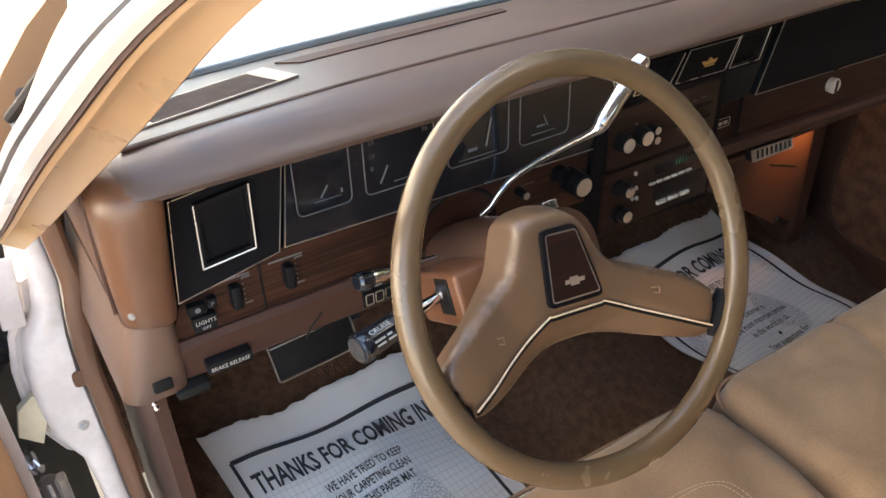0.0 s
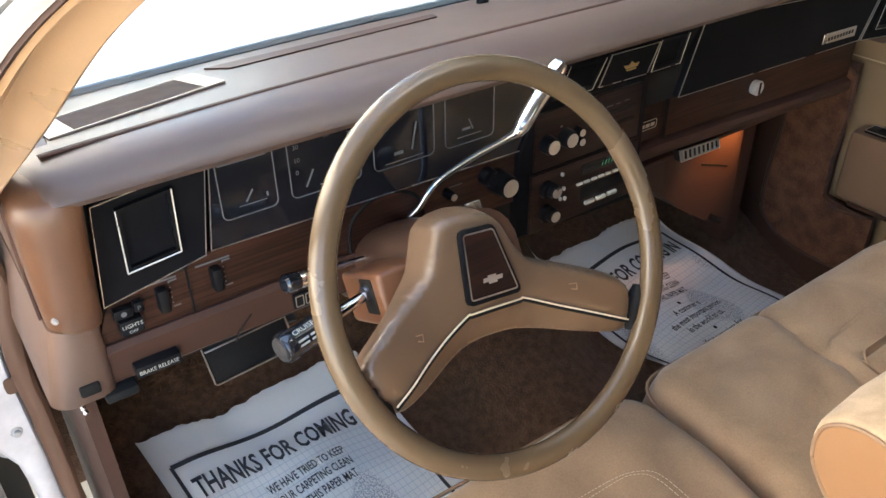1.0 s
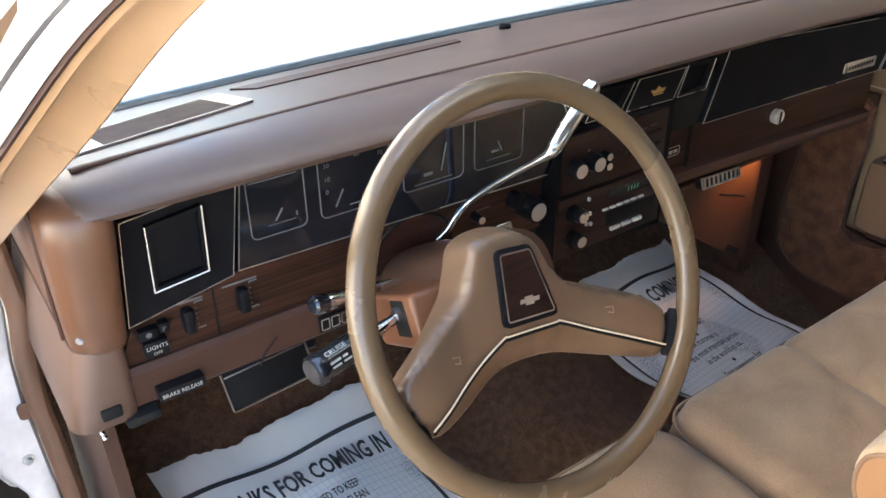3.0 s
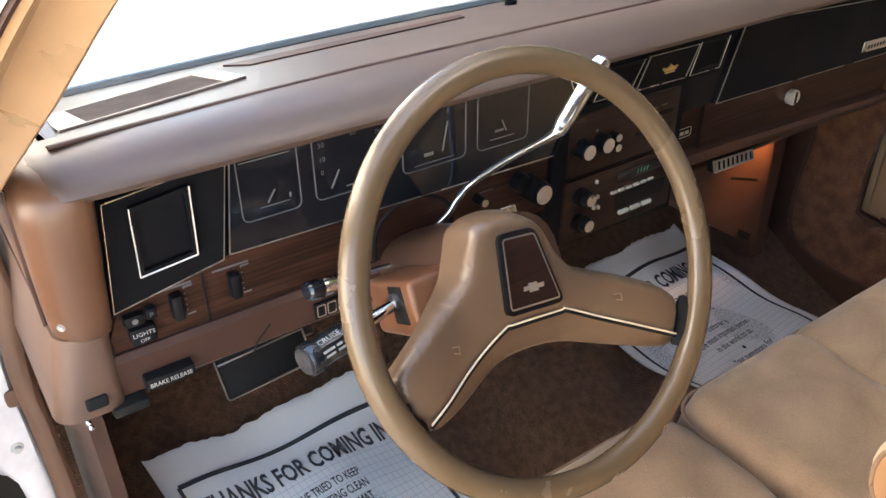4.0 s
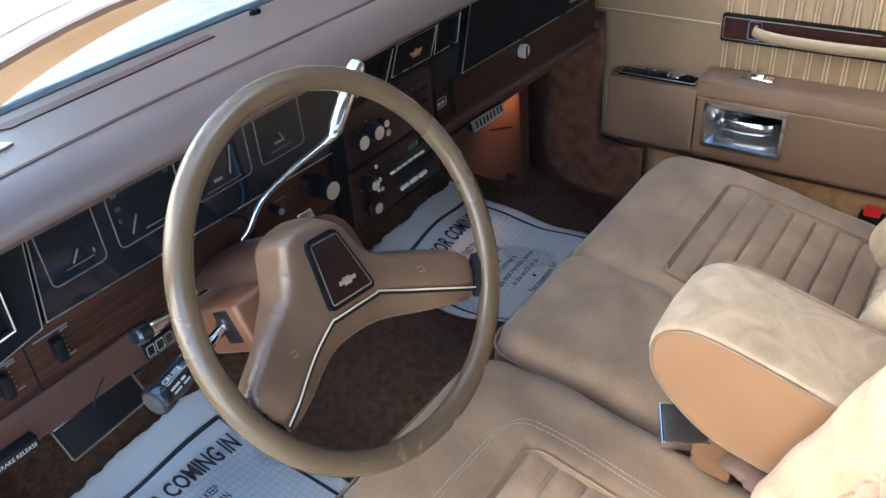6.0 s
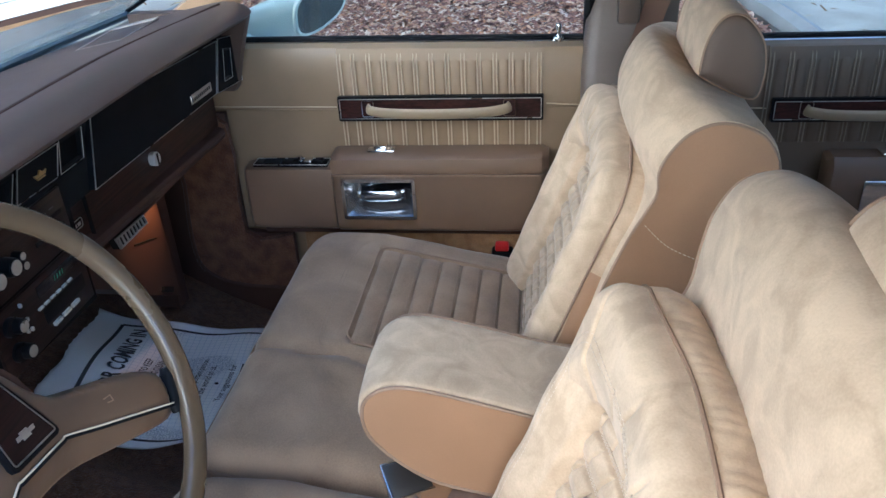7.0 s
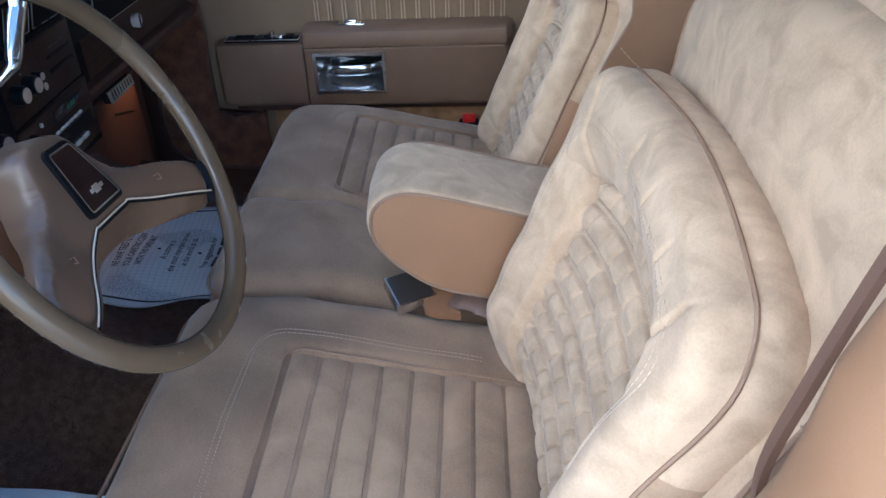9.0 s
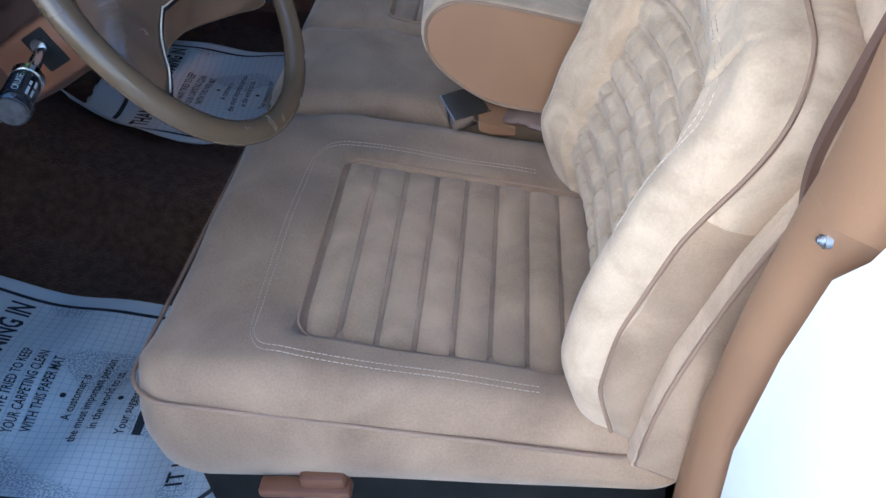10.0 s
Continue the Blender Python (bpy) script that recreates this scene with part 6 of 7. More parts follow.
    p = part("back_pillow", body, SUEDE, ob, "tan suede pillow with a quilted panel", sharp=0)

    def rim(off, r, n):
        """Evenly spaced points round the pillow's outline."""
        P = [Vector((a, b_, 0)) for a, b_ in rounded(-W + off, W - off, off - 0.035, H - off, r, 12)]
        P.append(P[0])
        L = [0.0]
        for a, b_ in zip(P, P[1:]):
            L.append(L[-1] + (b_ - a).length)
        out_, k = [], 0
        for i in range(n):
            s_ = L[-1] * i / n
            while L[k + 1] < s_:
                k += 1
            out_.append(P[k].lerp(P[k + 1], (s_ - L[k]) / max(1e-9, L[k + 1] - L[k])))
        return out_
    for zz, off, rad in ((-0.004, -0.002, 0.0022), (-0.060, 0.004, 0.0022), (-0.098, 0.006, 0.0018)):
        part("piping", tube([shaped((q.x, q.y, zz)) for q in rim(off, 0.045, 160)], rad, 6, closed=True), PIPE, p, "brown piping")
    # two bands behind the piping; the rear one is gathered along the top
    base_ = rim(0.0, 0.045, 560)

    def band(name, sec_, pick, gather, material, label):
        idx = [i for i in range(560) if pick(base_[i])]
        runs, cur = [], []
        for i in idx:
            if cur and i != cur[-1] + 1:
                runs.append(cur)
                cur = []
            cur.append(i)
        runs.append(cur)
        for run in runs:
            rows_ = []
            for zz, o_ in sec_:
                row = []
                for i in run + [run[-1] + 1]:
                    q = base_[i % 560]
                    t_ = (base_[(i + 1) % 560] - base_[(i - 1) % 560]).normalized()
                    nrm_ = Vector((t_.y, -t_.x, 0))
                    amt = gather * ss(H - 0.12, H - 0.04, q.y) * ss(W + 0.02, W - 0.05, abs(q.x))
                    o2 = o_ + amt * 0.0020 * math.sin(i * 1.15 + 1.5 * math.sin(i * 0.31)) + 0.0010 * math.sin(i * 0.13 + zz * 40)
                    row.append(shaped(Vector((q.x, q.y, zz)) + nrm_ * o2))
                rows_.append(row)
            part(name, loft(rows_, caps=False, closed=False), material, p, label, sharp=0)
    front_sec = [(-0.002, -0.003), (-0.008, 0.003), (-0.022, 0.007), (-0.040, 0.006), (-0.054, 0.001), (-0.061, -0.005)]
    rear_sec = [(-0.059, -0.006), (-0.066, 0.001), (-0.078, 0.003), (-0.090, 0.000), (-0.099, -0.007)]
    low = 0.262
    inner = lambda q: q.y <= low and q.x * -side > 0.02
    for sec_, g_ in ((front_sec, 0.25), (rear_sec, 1.0)):
        band("gusset", sec_, lambda q: q.y > low, g_, SUEDE, "suede gusset")
        band("gusset", sec_, lambda q: q.y <= low and not inner(q), 0, SUEDE_MID, "rubbed suede gusset, coloured darker")
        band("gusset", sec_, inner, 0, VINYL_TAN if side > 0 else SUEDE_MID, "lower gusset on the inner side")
    # double stitching along the top and down the inner bolster
    for off in (0.0, 0.007):
        for sgn in (-1, 1):
            sx, sy, sr = W - 0.034 - off, 0.338 - off, 0.040
            run = [(sgn * (0.0 + (sx - sr) * k / 26), sy) for k in range(27)]
            run += [(sgn * (sx - sr + sr * math.sin(k * math.pi / 24)), sy - sr + sr * math.cos(k * math.pi / 24)) for k in range(1, 13)]
            low_ = 0.05 if sgn == -side else 0.20
            run += [(sgn * sx, sy - sr - (sy - sr - low_) * k / 24) for k in range(1, 25)]
            part("stitching", dashes([shaped((a, b_, face(a, b_) + 0.0004)) for a, b_ in run], 0.0005, 0.6, 0.0055, (0, 0.93, 0.37)), SEAM, p, "pale double stitching", smooth=False)
    # rows of stitching across the panel
    for k in range(8):
        for o_ in (-0.0012, 0.0012):
            row = []
            for i in range(61):
                x_ = -CX + 0.010 + (2 * CX - 0.020) * i / 60
                y_ = 0.270 - 0.035 * k + o_
                y_ -= sag(x_, y_)
                if y_ < panel_top(x_) - 0.008:
                    row.append(shaped((x_, y_, face(x_, y_) + 0.0004)))
            if len(row) > 2:
                part("stitching", dashes(row, 0.0006, 0.6, 0.0055, (0, 0.93, 0.37)), SEAM, p, "pale double stitching", smooth=False)
    # shell behind, rising to a rounded shoulder roll
    if side > 0:
        sec = [(-0.385, 0.61), (-0.405, 0.72), (-0.440, 0.86), (-0.475, 0.955), (-0.500, 1.005), (-0.512, 1.032), (-0.512, 1.062), (-0.524, 1.088), (-0.546, 1.113), (-0.578, 1.126), (-0.612, 1.121), (-0.642, 1.102), (-0.660, 1.06), (-0.655, 0.98), (-0.63, 0.86), (-0.585, 0.70), (-0.55, 0.60), (-0.47, 0.57)]
    else:
        sec = [(-0.385, 0.61), (-0.405, 0.72), (-0.450, 0.86), (-0.500, 0.97), (-0.524, 1.02), (-0.531, 1.065), (-0.540, 1.105), (-0.560, 1.139), (-0.590, 1.151), (-0.622, 1.138), (-0.652, 1.105), (-0.664, 1.06), (-0.655, 0.98), (-0.63, 0.86), (-0.585, 0.70), (-0.55, 0.60), (-0.47, 0.57)]
    cy, cz = -0.54, 0.95
    ns = 26
    outline = smooth_path([(y, z, 0) for y, z in sec + sec[:1]], 4)[:-1]
    rings_ = []
    for i in range(ns + 1):
        u = -1 + 2 * i / ns
        au = abs(u)
        k = 1 - 0.020 * (1 - math.sqrt(max(0, 1 - max(0, (au - 0.9) / 0.1) ** 2)))
        if side < 0:
            crown, fwd = 0.034 * (1 - abs(u) ** 2.6), 0.0
        else:
            crown, fwd = 0.036 * (1 - u * u), 0.030 * (1 - u * u)
        x = bc + u * (SW + 0.012)
        rings_.append([(x, cy + (q.x - cy) * k + fwd * ss(0.98, 1.06, q.y) * ss(-0.62, -0.56, q.x), cz + (q.y - cz) * k + crown * ss(1.02, 1.12, q.y) * (1 if side < 0 else 1.25 * ss(-0.615, -0.55, q.x) - 0.25)) for q in outline])
    part("backrest", loft(rings_), SUEDE, ob, "tan suede backrest with a rounded shoulder roll", sharp=60)
    for s in (-1, 1):
        x = bc + s * (SW + 0.014)
        panel = [(cy + (q.x - cy) * 0.955, cz + (q.y - cz) * 0.965) for q in outline]
        part("side_panel", plate(panel, 'x', x - 0.004 * s, x + 0.002 * s), SUEDE_MID if side < 0 and s < 0 else VINYL_TAN, ob, "suede outer side" if side < 0 and s < 0 else "orange-tan side panel", sharp=20)
        part("piping", tube([(x, a, b) for a, b in panel], 0.0024, 8, closed=True), PIPE, ob, "brown piping")
        part("stitching", dashes(smooth_path([(x + 0.003 * s, -0.500, 0.985), (x + 0.003 * s, -0.53, 0.955), (x + 0.003 * s, -0.57, 0.935)], 4), 0.0009), THREAD, ob, smooth=False)
    # head restraint
    if side > 0:
        hm = Matrix.Translation((bc - 0.015, -0.613, 1.162))
        hs = [(0.044, -0.022), (0.042, 0.002), (0.037, 0.026), (0.025, 0.050), (0.008, 0.060), (-0.012, 0.054), (-0.034, 0.026), (-0.041, -0.004), (-0.041, -0.032), (-0.032, -0.056), (0.004, -0.044)]
    else:
        hm = Matrix.Translation((bc - 0.035, -0.642, 1.120)) @ Matrix.Rotation(radians(12), 4, 'X') @ Matrix.Diagonal((1, 1.12, 1.08, 1))
        hs = [(0.050, -0.052), (0.060, -0.01), (0.058, 0.036), (0.042, 0.074), (0.005, 0.086), (-0.030, 0.078), (-0.056, 0.050), (-0.062, 0.004), (-0.058, -0.046), (-0.030, -0.074), (0.026, -0.072)]
    ho = smooth_path([(a, b, 0) for a, b in hs + hs[:1]], 4)[:-1]
    hw = 0.118 if side < 0 else 0.108
    rings_ = []
    for i in range(25):
        u = -1 + i / 12
        k = 1 - 0.07 * max(0, (abs(u) - 0.86) / 0.14) ** 2
        kk = 1 + (0.09 if side < 0 else 0.03) * (1 - u * u)
        rings_.append([hm @ Vector((u * hw, q.x * k * kk, q.y * k * kk)) for q in ho])
    h = part("headrest", loft(rings_), SUEDE, ob, "tan suede head restraint", sharp=60)
    for s in (-1, 1):
        fo = [Vector((0, q.x * 0.945, q.y * 0.945)) for q in ho]
        rings_ = [[hm @ Vector((s * xx, q.y * kk, q.z * kk)) for q in fo] for xx, kk in ((hw - 0.006, 1.0), (hw + 0.001, 0.99), (hw + 0.005, 0.90), (hw + 0.008, 0.70), (hw + 0.009, 0.35))]
        part("side_panel", loft(rings_), HEAD_SIDE, h, "brown smooth end of the head restraint", sharp=0)
        part("piping", tube([hm @ Vector((s * (hw - 0.0005), q.y, q.z)) for q in fo], 0.0020, 6, closed=True), PIPE, h, "brown piping")
        part("post", tube([(bc + s * 0.05, -0.60, 1.05), (bc + s * 0.05, -0.612, 1.12)], 0.006, 8), CHROME, h)
    part("track", box(x0 + 0.03, x0 + 0.07, -0.42, 0.06, 0.36, 0.46, 0.005), BLACK_MATT, ob, "black seat track")
    part("track", box(x1 - 0.07, x1 - 0.03, -0.42, 0.06, 0.36, 0.46, 0.005), BLACK_MATT, ob, "black seat track")
    return ob


ds_ob = front_seat("driver_seat", -0.615, -0.070, -0.530, -0.210, -0.620, -0.122, "tan suede driver's seat with fluted cushion and quilted back")
part("seat_lever", join(box(-0.640, -0.618, -0.105, -0.005, 0.560, 0.574, 0.005), box(-0.634, -0.605, -0.10, -0.05, 0.560, 0.588, 0.006)), COLUMN, ds_ob, "tan plastic adjusting lever")
# Black box added to fill the dark area below the cushion.
part("under_seat_box", box(-0.60, -0.25, -0.02, 0.07, 0.40, 0.455, 0.02), RUBBER, ds_ob, "black base under the seat")
front_seat("passenger_seat", -0.062, 0.642, 0.225, 0.545, 0.105, 0.570, "tan suede passenger seat with fluted cushion and quilted back")

# ---- folding armrest ----
arm = thing("armrest", (-0.02, -0.3, 0.68), "folded-down tan suede centre armrest with smooth sides", "armrest")
ap = [(-0.145, 0.812), (-0.150, 0.838), (-0.172, 0.858), (-0.205, 0.864), (-0.262, 0.853), (-0.36, 0.826), (-0.46, 0.795), (-0.47, 0.69), (-0.40, 0.672), (-0.326, 0.684), (-0.24, 0.705), (-0.185, 0.742), (-0.152, 0.782)]
ao = smooth_path([(a, b, 0) for a, b in ap + ap[:1]], 4)[:-1]
acy, acz = -0.30, 0.77
rings = []
for x, k in ((-0.089, 0.94), (-0.088, 0.975), (-0.082, 0.993), (-0.07, 1.0), (-0.01, 1.015), (0.045, 1.0), (0.058, 0.985), (0.063, 0.95)):
    rings.append([(x, acy + (q.x - acy) * k, acz + (q.y - acz) * k) for q in ao])
part("cushion", loft(rings), SUEDE, arm, "tan suede top", sharp=60)
for x, s in ((-0.0895, -1), (0.0635, 1)):
    o = [(acy + (q.x - acy) * 0.95, acz + (q.y - acz) * 0.95) for q in ao]
    part("side_panel", plate(o, 'x', x, x + 0.003 * s), VINYL_TAN, arm, "orange-tan smooth side", sharp=20)
    part("piping", tube([(x + 0.0025 * s, a, b) for a, b in o], 0.0026, 8, closed=True), PIPE, arm, "piping round the side")

# ---- belt buckle between the seats ----
bk = thing("belt_buckle", (-0.05, -0.22, 0.66), "seat belt buckle with a tan plastic sleeve between the seats", "seat belt")
BM = Matrix.Translation((-0.072, -0.200, 0.690)) @ Matrix.Rotation(radians(28), 4, 'Z') @ Matrix.Rotation(radians(-18), 4, 'Y')
part("buckle", moved(box(-0.026, 0.026, -0.026, 0.030, -0.010, 0.010, 0.003), BM), BUCKLE_GREY, bk, "grey push-button buckle")
for e_ in ((-0.0275, -0.0255, -0.027, 0.031), (0.0255, 0.0275, -0.027, 0.031), (-0.0275, 0.0275, 0.030, 0.032)):
    part("buckle_edge", moved(box(*e_, -0.0105, 0.0105, 0.0008), BM), CHROME, bk, "bright metal edge")
BM2 = Matrix.Translation((-0.088, -0.240, 0.680)) @ Matrix.Rotation(radians(12), 4, 'Z') @ Matrix.Rotation(radians(-14), 4, 'Y') @ Matrix.Diagonal((0.75, 0.75, 1, 1))
part("sleeve", moved(loft([[(-0.044, -0.034, -0.006), (0.040, -0.034, -0.006), (0.040, -0.034, 0.006), (-0.044, -0.034, 0.006)], [(-0.030, 0.010, -0.009), (0.028, 0.010, -0.009), (0.028, 0.010, 0.010), (-0.030, 0.010, 0.010)], [(-0.016, 0.030, -0.009), (0.022, 0.030, -0.009), (0.022, 0.030, 0.010), (-0.016, 0.030, 0.010)]]), BM2), BUCKLE_TAN, bk, "tan plastic sleeve")
part("boot", tube(smooth_path([(-0.088, -0.262, 0.684), (-0.100, -0.282, 0.688), (-0.108, -0.300, 0.686), (-0.118, -0.325, 0.684), (-0.122, -0.350, 0.684)], 5), [0.017 + 0.0012 * math.sin(i * 2.1) + 0.0015 * math.sin(i * 0.7) for i in range(21)], 12, flat=0.5), BOOT, bk, "dull brown wrinkled cover")
rb_ = thing("belt_release", (0.60, -0.29, 0.62), "red seat belt release button beside the passenger seat", "seat belt")
part("button", box(0.682, 0.704, -0.296, -0.266, 0.613, 0.630, 0.004), RED, rb_, "red button")
part("holder", box(0.680, 0.710, -0.305, -0.258, 0.50, 0.614, 0.005), BLACK, rb_)


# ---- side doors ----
# Darker copies of the front door's trim; the rear cabin's shade is in them.
PLEAT_REAR_SHADED = mat("rear_pleat_shaded", (0.27, 0.20, 0.135), (0.23, 0.17, 0.115), rough=0.5, bump=0.1)
VINYL_REAR_SHADED = mat("rear_door_vinyl_shaded", (0.125, 0.083, 0.052), (0.102, 0.068, 0.042), rough=0.5, scale=6, fine=700, bump=0.25, dist=0.0003)
def side_door(name, ya, yb, strip_a, strip_b, pull, x, label, front):
    """A closed door on the passenger side, from ya (front) to yb (rear)."""
    ob = thing(name, (x, (ya + yb) / 2, 0.5), label, "door")
    skin = VINYL_DOOR if front else VINYL_REAR_SHADED
    def sill(y):
        """The sill falls a little towards the rear."""
        return -0.004 - 0.009 * (0.37 - y) / 0.83 if front else -0.021

    def rail(*sec_):
        return loft([[(a, y, b + sill(y) * ss(0.95, 1.03, b)) for a, b in sec_] for y in (ya, yb)])
    part("panel", rail((x + 0.045, 1.050), (x + 0.030, 1.058), (x + 0.012, 1.052), (x + 0.002, 1.035), (x, 0.99), (x, 0.60), (x + 0.005, 0.50), (x + 0.06, 0.50)), skin, ob, "tan vinyl door panel")
    part("outer_skin", box(x + 0.055, x + 0.13, yb, ya, 0.35, 1.03, 0.02), PAINT, ob, "white outer skin")
    part("sill_strip", rail((x + 0.030, 1.050), (x + 0.038, 1.050), (x + 0.038, 1.060), (x + 0.032, 1.060), (x + 0.030, 1.058)), CHROME, ob, "bright strip along the window sill")
    part("window_seal", rail((x + 0.039, 1.040), (x + 0.062, 1.040), (x + 0.062, 1.062), (x + 0.058, 1.066), (x + 0.043, 1.066), (x + 0.039, 1.063)), RUBBER, ob, "black window seal")
    # pleated panel: paired raised ribs
    n = 14
    base = part("pleated_panel", loft([[(x - h, y, z) for h, z in ((-0.002, 0.835), (0.0012, 0.838), (0.0012, 1.035 + sill(y)), (-0.004, 1.052 + sill(y)), (-0.010, 1.055 + sill(y)))] for y in (strip_a, strip_b)]), skin, ob, "tan pleated cloth panel")
    for i in range(n):
        y = strip_a + (strip_b - strip_a) * (i + 0.02) / (n - 1)
        y = max(strip_b + 0.008, min(strip_a - 0.004, y))
        for k in (-0.0035, 0.0035):
            part("pleat", tube([(x - 0.0026, y + k, 0.838), (x - 0.0030, y + k, 0.93), (x - 0.0024, y + k, 1.030 + sill(y)), (x + 0.006, y + k, 1.052 + sill(y))], 0.0014, 6), PLEAT if front else PLEAT_REAR_SHADED, base, "pale raised pleat")
        if i < n - 1:
            y2 = y + (strip_b - strip_a) / (n - 1) / 2
            part("pleat", tube([(x + 0.001, y2, 0.838), (x - 0.0005, y2, 0.85), (x - 0.0004, y2, 0.93), (x - 0.0002, y2, 1.025 + sill(y2)), (x + 0.004, y2, 1.036 + sill(y2))], 0.0115, 12, flat=0.28, up=(1, 0, 0)), skin, base)
    y0, y1, z0, z1 = pull
    pp = part("pull_plate", loft([[(x - d, *p) for p in rounded(y1, y0, z0, z1, 0.003, 2)] for d in (0.002, 0.013)]), BLACK, ob, "black plate of the pull handle")
    o = rounded(y1 + 0.004, y0 - 0.004, z0 + 0.005, z1 - 0.005, 0.002, 2)
    part("bright_edge", frame_plate(o, inset(o, 0.0012), 'x', x - 0.0145, x - 0.012), SILVER, pp, "thin bright line")
    part("wood_insert", plate(rounded(y1 + 0.006, y0 - 0.006, z0 + 0.007, z1 - 0.007, 0.002, 2), 'x', x - 0.0138, x - 0.011), WOOD_DOOR, pp, "rosewood-grain insert")
    L = y1 - y0
    zc = (z0 + z1) / 2
    hp_ = [(x - 0.013, y0 + L * 0.15, zc + 0.002), (x - 0.022, y0 + L * 0.17, zc - 0.001), (x - 0.031, y0 + L * 0.27, zc - 0.004), (x - 0.034, y0 + L * 0.5, zc - 0.005), (x - 0.031, y0 + L * 0.72, zc - 0.003), (x - 0.022, y0 + L * 0.82, zc + 0.001), (x - 0.013, y0 + L * 0.84, zc + 0.004)]
    part("pull_handle", tube(smooth_path(hp_, 5), 0.0120, 12, flat=0.40, up=(1, 0, 0.2)), STRAP_TAN, pp, "tan moulded pull handle")
    for t in (0.15, 0.84):
        o = rounded(y0 + L * t - 0.013, y0 + L * t + 0.013, zc - 0.017, zc + 0.019, 0.004, 2)
        part("handle_surround", frame_plate(o, inset(o, 0.0018), 'x', x - 0.0155, x - 0.012), CHROME, pp)
    # horizontal crease beside the handle
    for a, b in ((ya - 0.02, y0 + 0.006), (y1 - 0.006, yb + 0.01)):
        for dz in (-0.003, 0.003):
            part("crease", tube([(x - 0.0005, a, zc + 0.002 + dz), (x - 0.0005, b, zc - 0.002 + dz)], 0.0014, 5), PLEAT if dz > 0 else skin, ob)
    return ob


fd = side_door("passenger_door", 0.42, -0.450, 0.055, -0.366, (0.060, -0.367, 0.896, 0.949), 0.745, "closed tan passenger door with pleated cloth and wood-grain pull", True)
# armrest of the passenger door
rings = []
for y, xa, zt in ((0.283, 0.712, 0.795), (0.275, 0.700, 0.802), (0.25, 0.694, 0.805), (0.082, 0.693, 0.805)):
    rings.append([(0.75, y, 0.655), (xa + 0.012, y, 0.655), (xa + 0.003, y, 0.662), (xa, y, 0.675), (xa, y, zt - 0.016), (xa + 0.004, y, zt - 0.005), (xa + 0.014, y, zt), (0.75, y, zt)])
da = part("armrest", loft(rings), VINYL_ARM, fd, "brown vinyl armrest, front part")
def arm_piece(rows, lo, hi):
    """A length of the door armrest between two heights."""
    out = []
    for y, xa, zt in rows:
        prof_ = [(xa + 0.012, 0.655), (xa + 0.003, 0.662), (xa, 0.675), (xa, 0.690), (xa, 0.785), (xa, 0.789), (xa + 0.001, 0.7905), (xa - 0.006, 0.797), (xa - 0.008, 0.81), (xa - 0.004, zt - 0.008), (xa + 0.008, zt)]
        prof_ = [q for q in prof_ if lo <= q[1] <= hi]
        out.append([(0.75, y, prof_[0][1])] + [(a, y, z) for a, z in prof_] + [(0.75, y, prof_[-1][1] + 0.001)])
    return loft(out)


da2 = part("armrest", join(arm_piece(((0.078, 0.690, 0.832), (0.070, 0.688, 0.835), (0.0595, 0.688, 0.8353)), 0, 1), arm_piece(((0.0595, 0.688, 0.8353), (-0.0995, 0.688, 0.8366)), 0, 0.690), arm_piece(((0.0595, 0.688, 0.8353), (-0.0995, 0.688, 0.8366)), 0.785, 1), arm_piece(((-0.0995, 0.688, 0.8366), (-0.30, 0.688, 0.838), (-0.365, 0.692, 0.838), (-0.380, 0.705, 0.83)), 0, 1)), VINYL_ARM, fd, "brown vinyl armrest with a padded top")
part("armrest_seam", tube([(0.6845, 0.078, 0.792), (0.6845, -0.36, 0.793)], 0.0018, 6), PIPE, da2)
part("lower_rail", box(0.710, 0.745, -0.42, 0.255, 0.641, 0.654, 0.004), DASH_LOW, fd, "dark strip under the armrest")
part("lower_carpet", box(0.722, 0.746, -0.43, 0.17, 0.48, 0.640, 0.005), CARPET_TAN, fd, "tan carpet on the door's foot")
sp_ = part("switch_plate", box(0.700, 0.738, 0.090, 0.255, 0.8045, 0.810, 0.002), BLACK, da, "black switch plate")
part("bright_edge", frame_plate(rounded(0.700, 0.738, 0.090, 0.255, 0.003, 2), inset(rounded(0.700, 0.738, 0.090, 0.255, 0.003, 2), 0.0015), 'z', 0.8095, 0.8108), SILVER, sp_)
for y in (0.112, 0.136, 0.160):
    part("window_switch", box(0.709, 0.729, y - 0.009, y + 0.009, 0.809, 0.816, 0.002), CHROME if y == 0.136 else BLACK, sp_, "rocker switch")
part("toggle", tube([(0.712, 0.150, 0.81), (0.711, 0.150, 0.826)], [0.004, 0.005], 10), CHROME, sp_, "small chrome toggle")
part("seat_switch", box(0.708, 0.730, 0.195, 0.235, 0.809, 0.814, 0.003), BLACK_MATT, sp_)
ws = part("lock_switch", box(0.700, 0.725, -0.058, 0.000, 0.8375, 0.842, 0.0015), CHROME, da2, "chrome switch plate")
part("rocker", box(0.706, 0.719, -0.040, -0.014, 0.841, 0.849, 0.002), CHROME, ws)
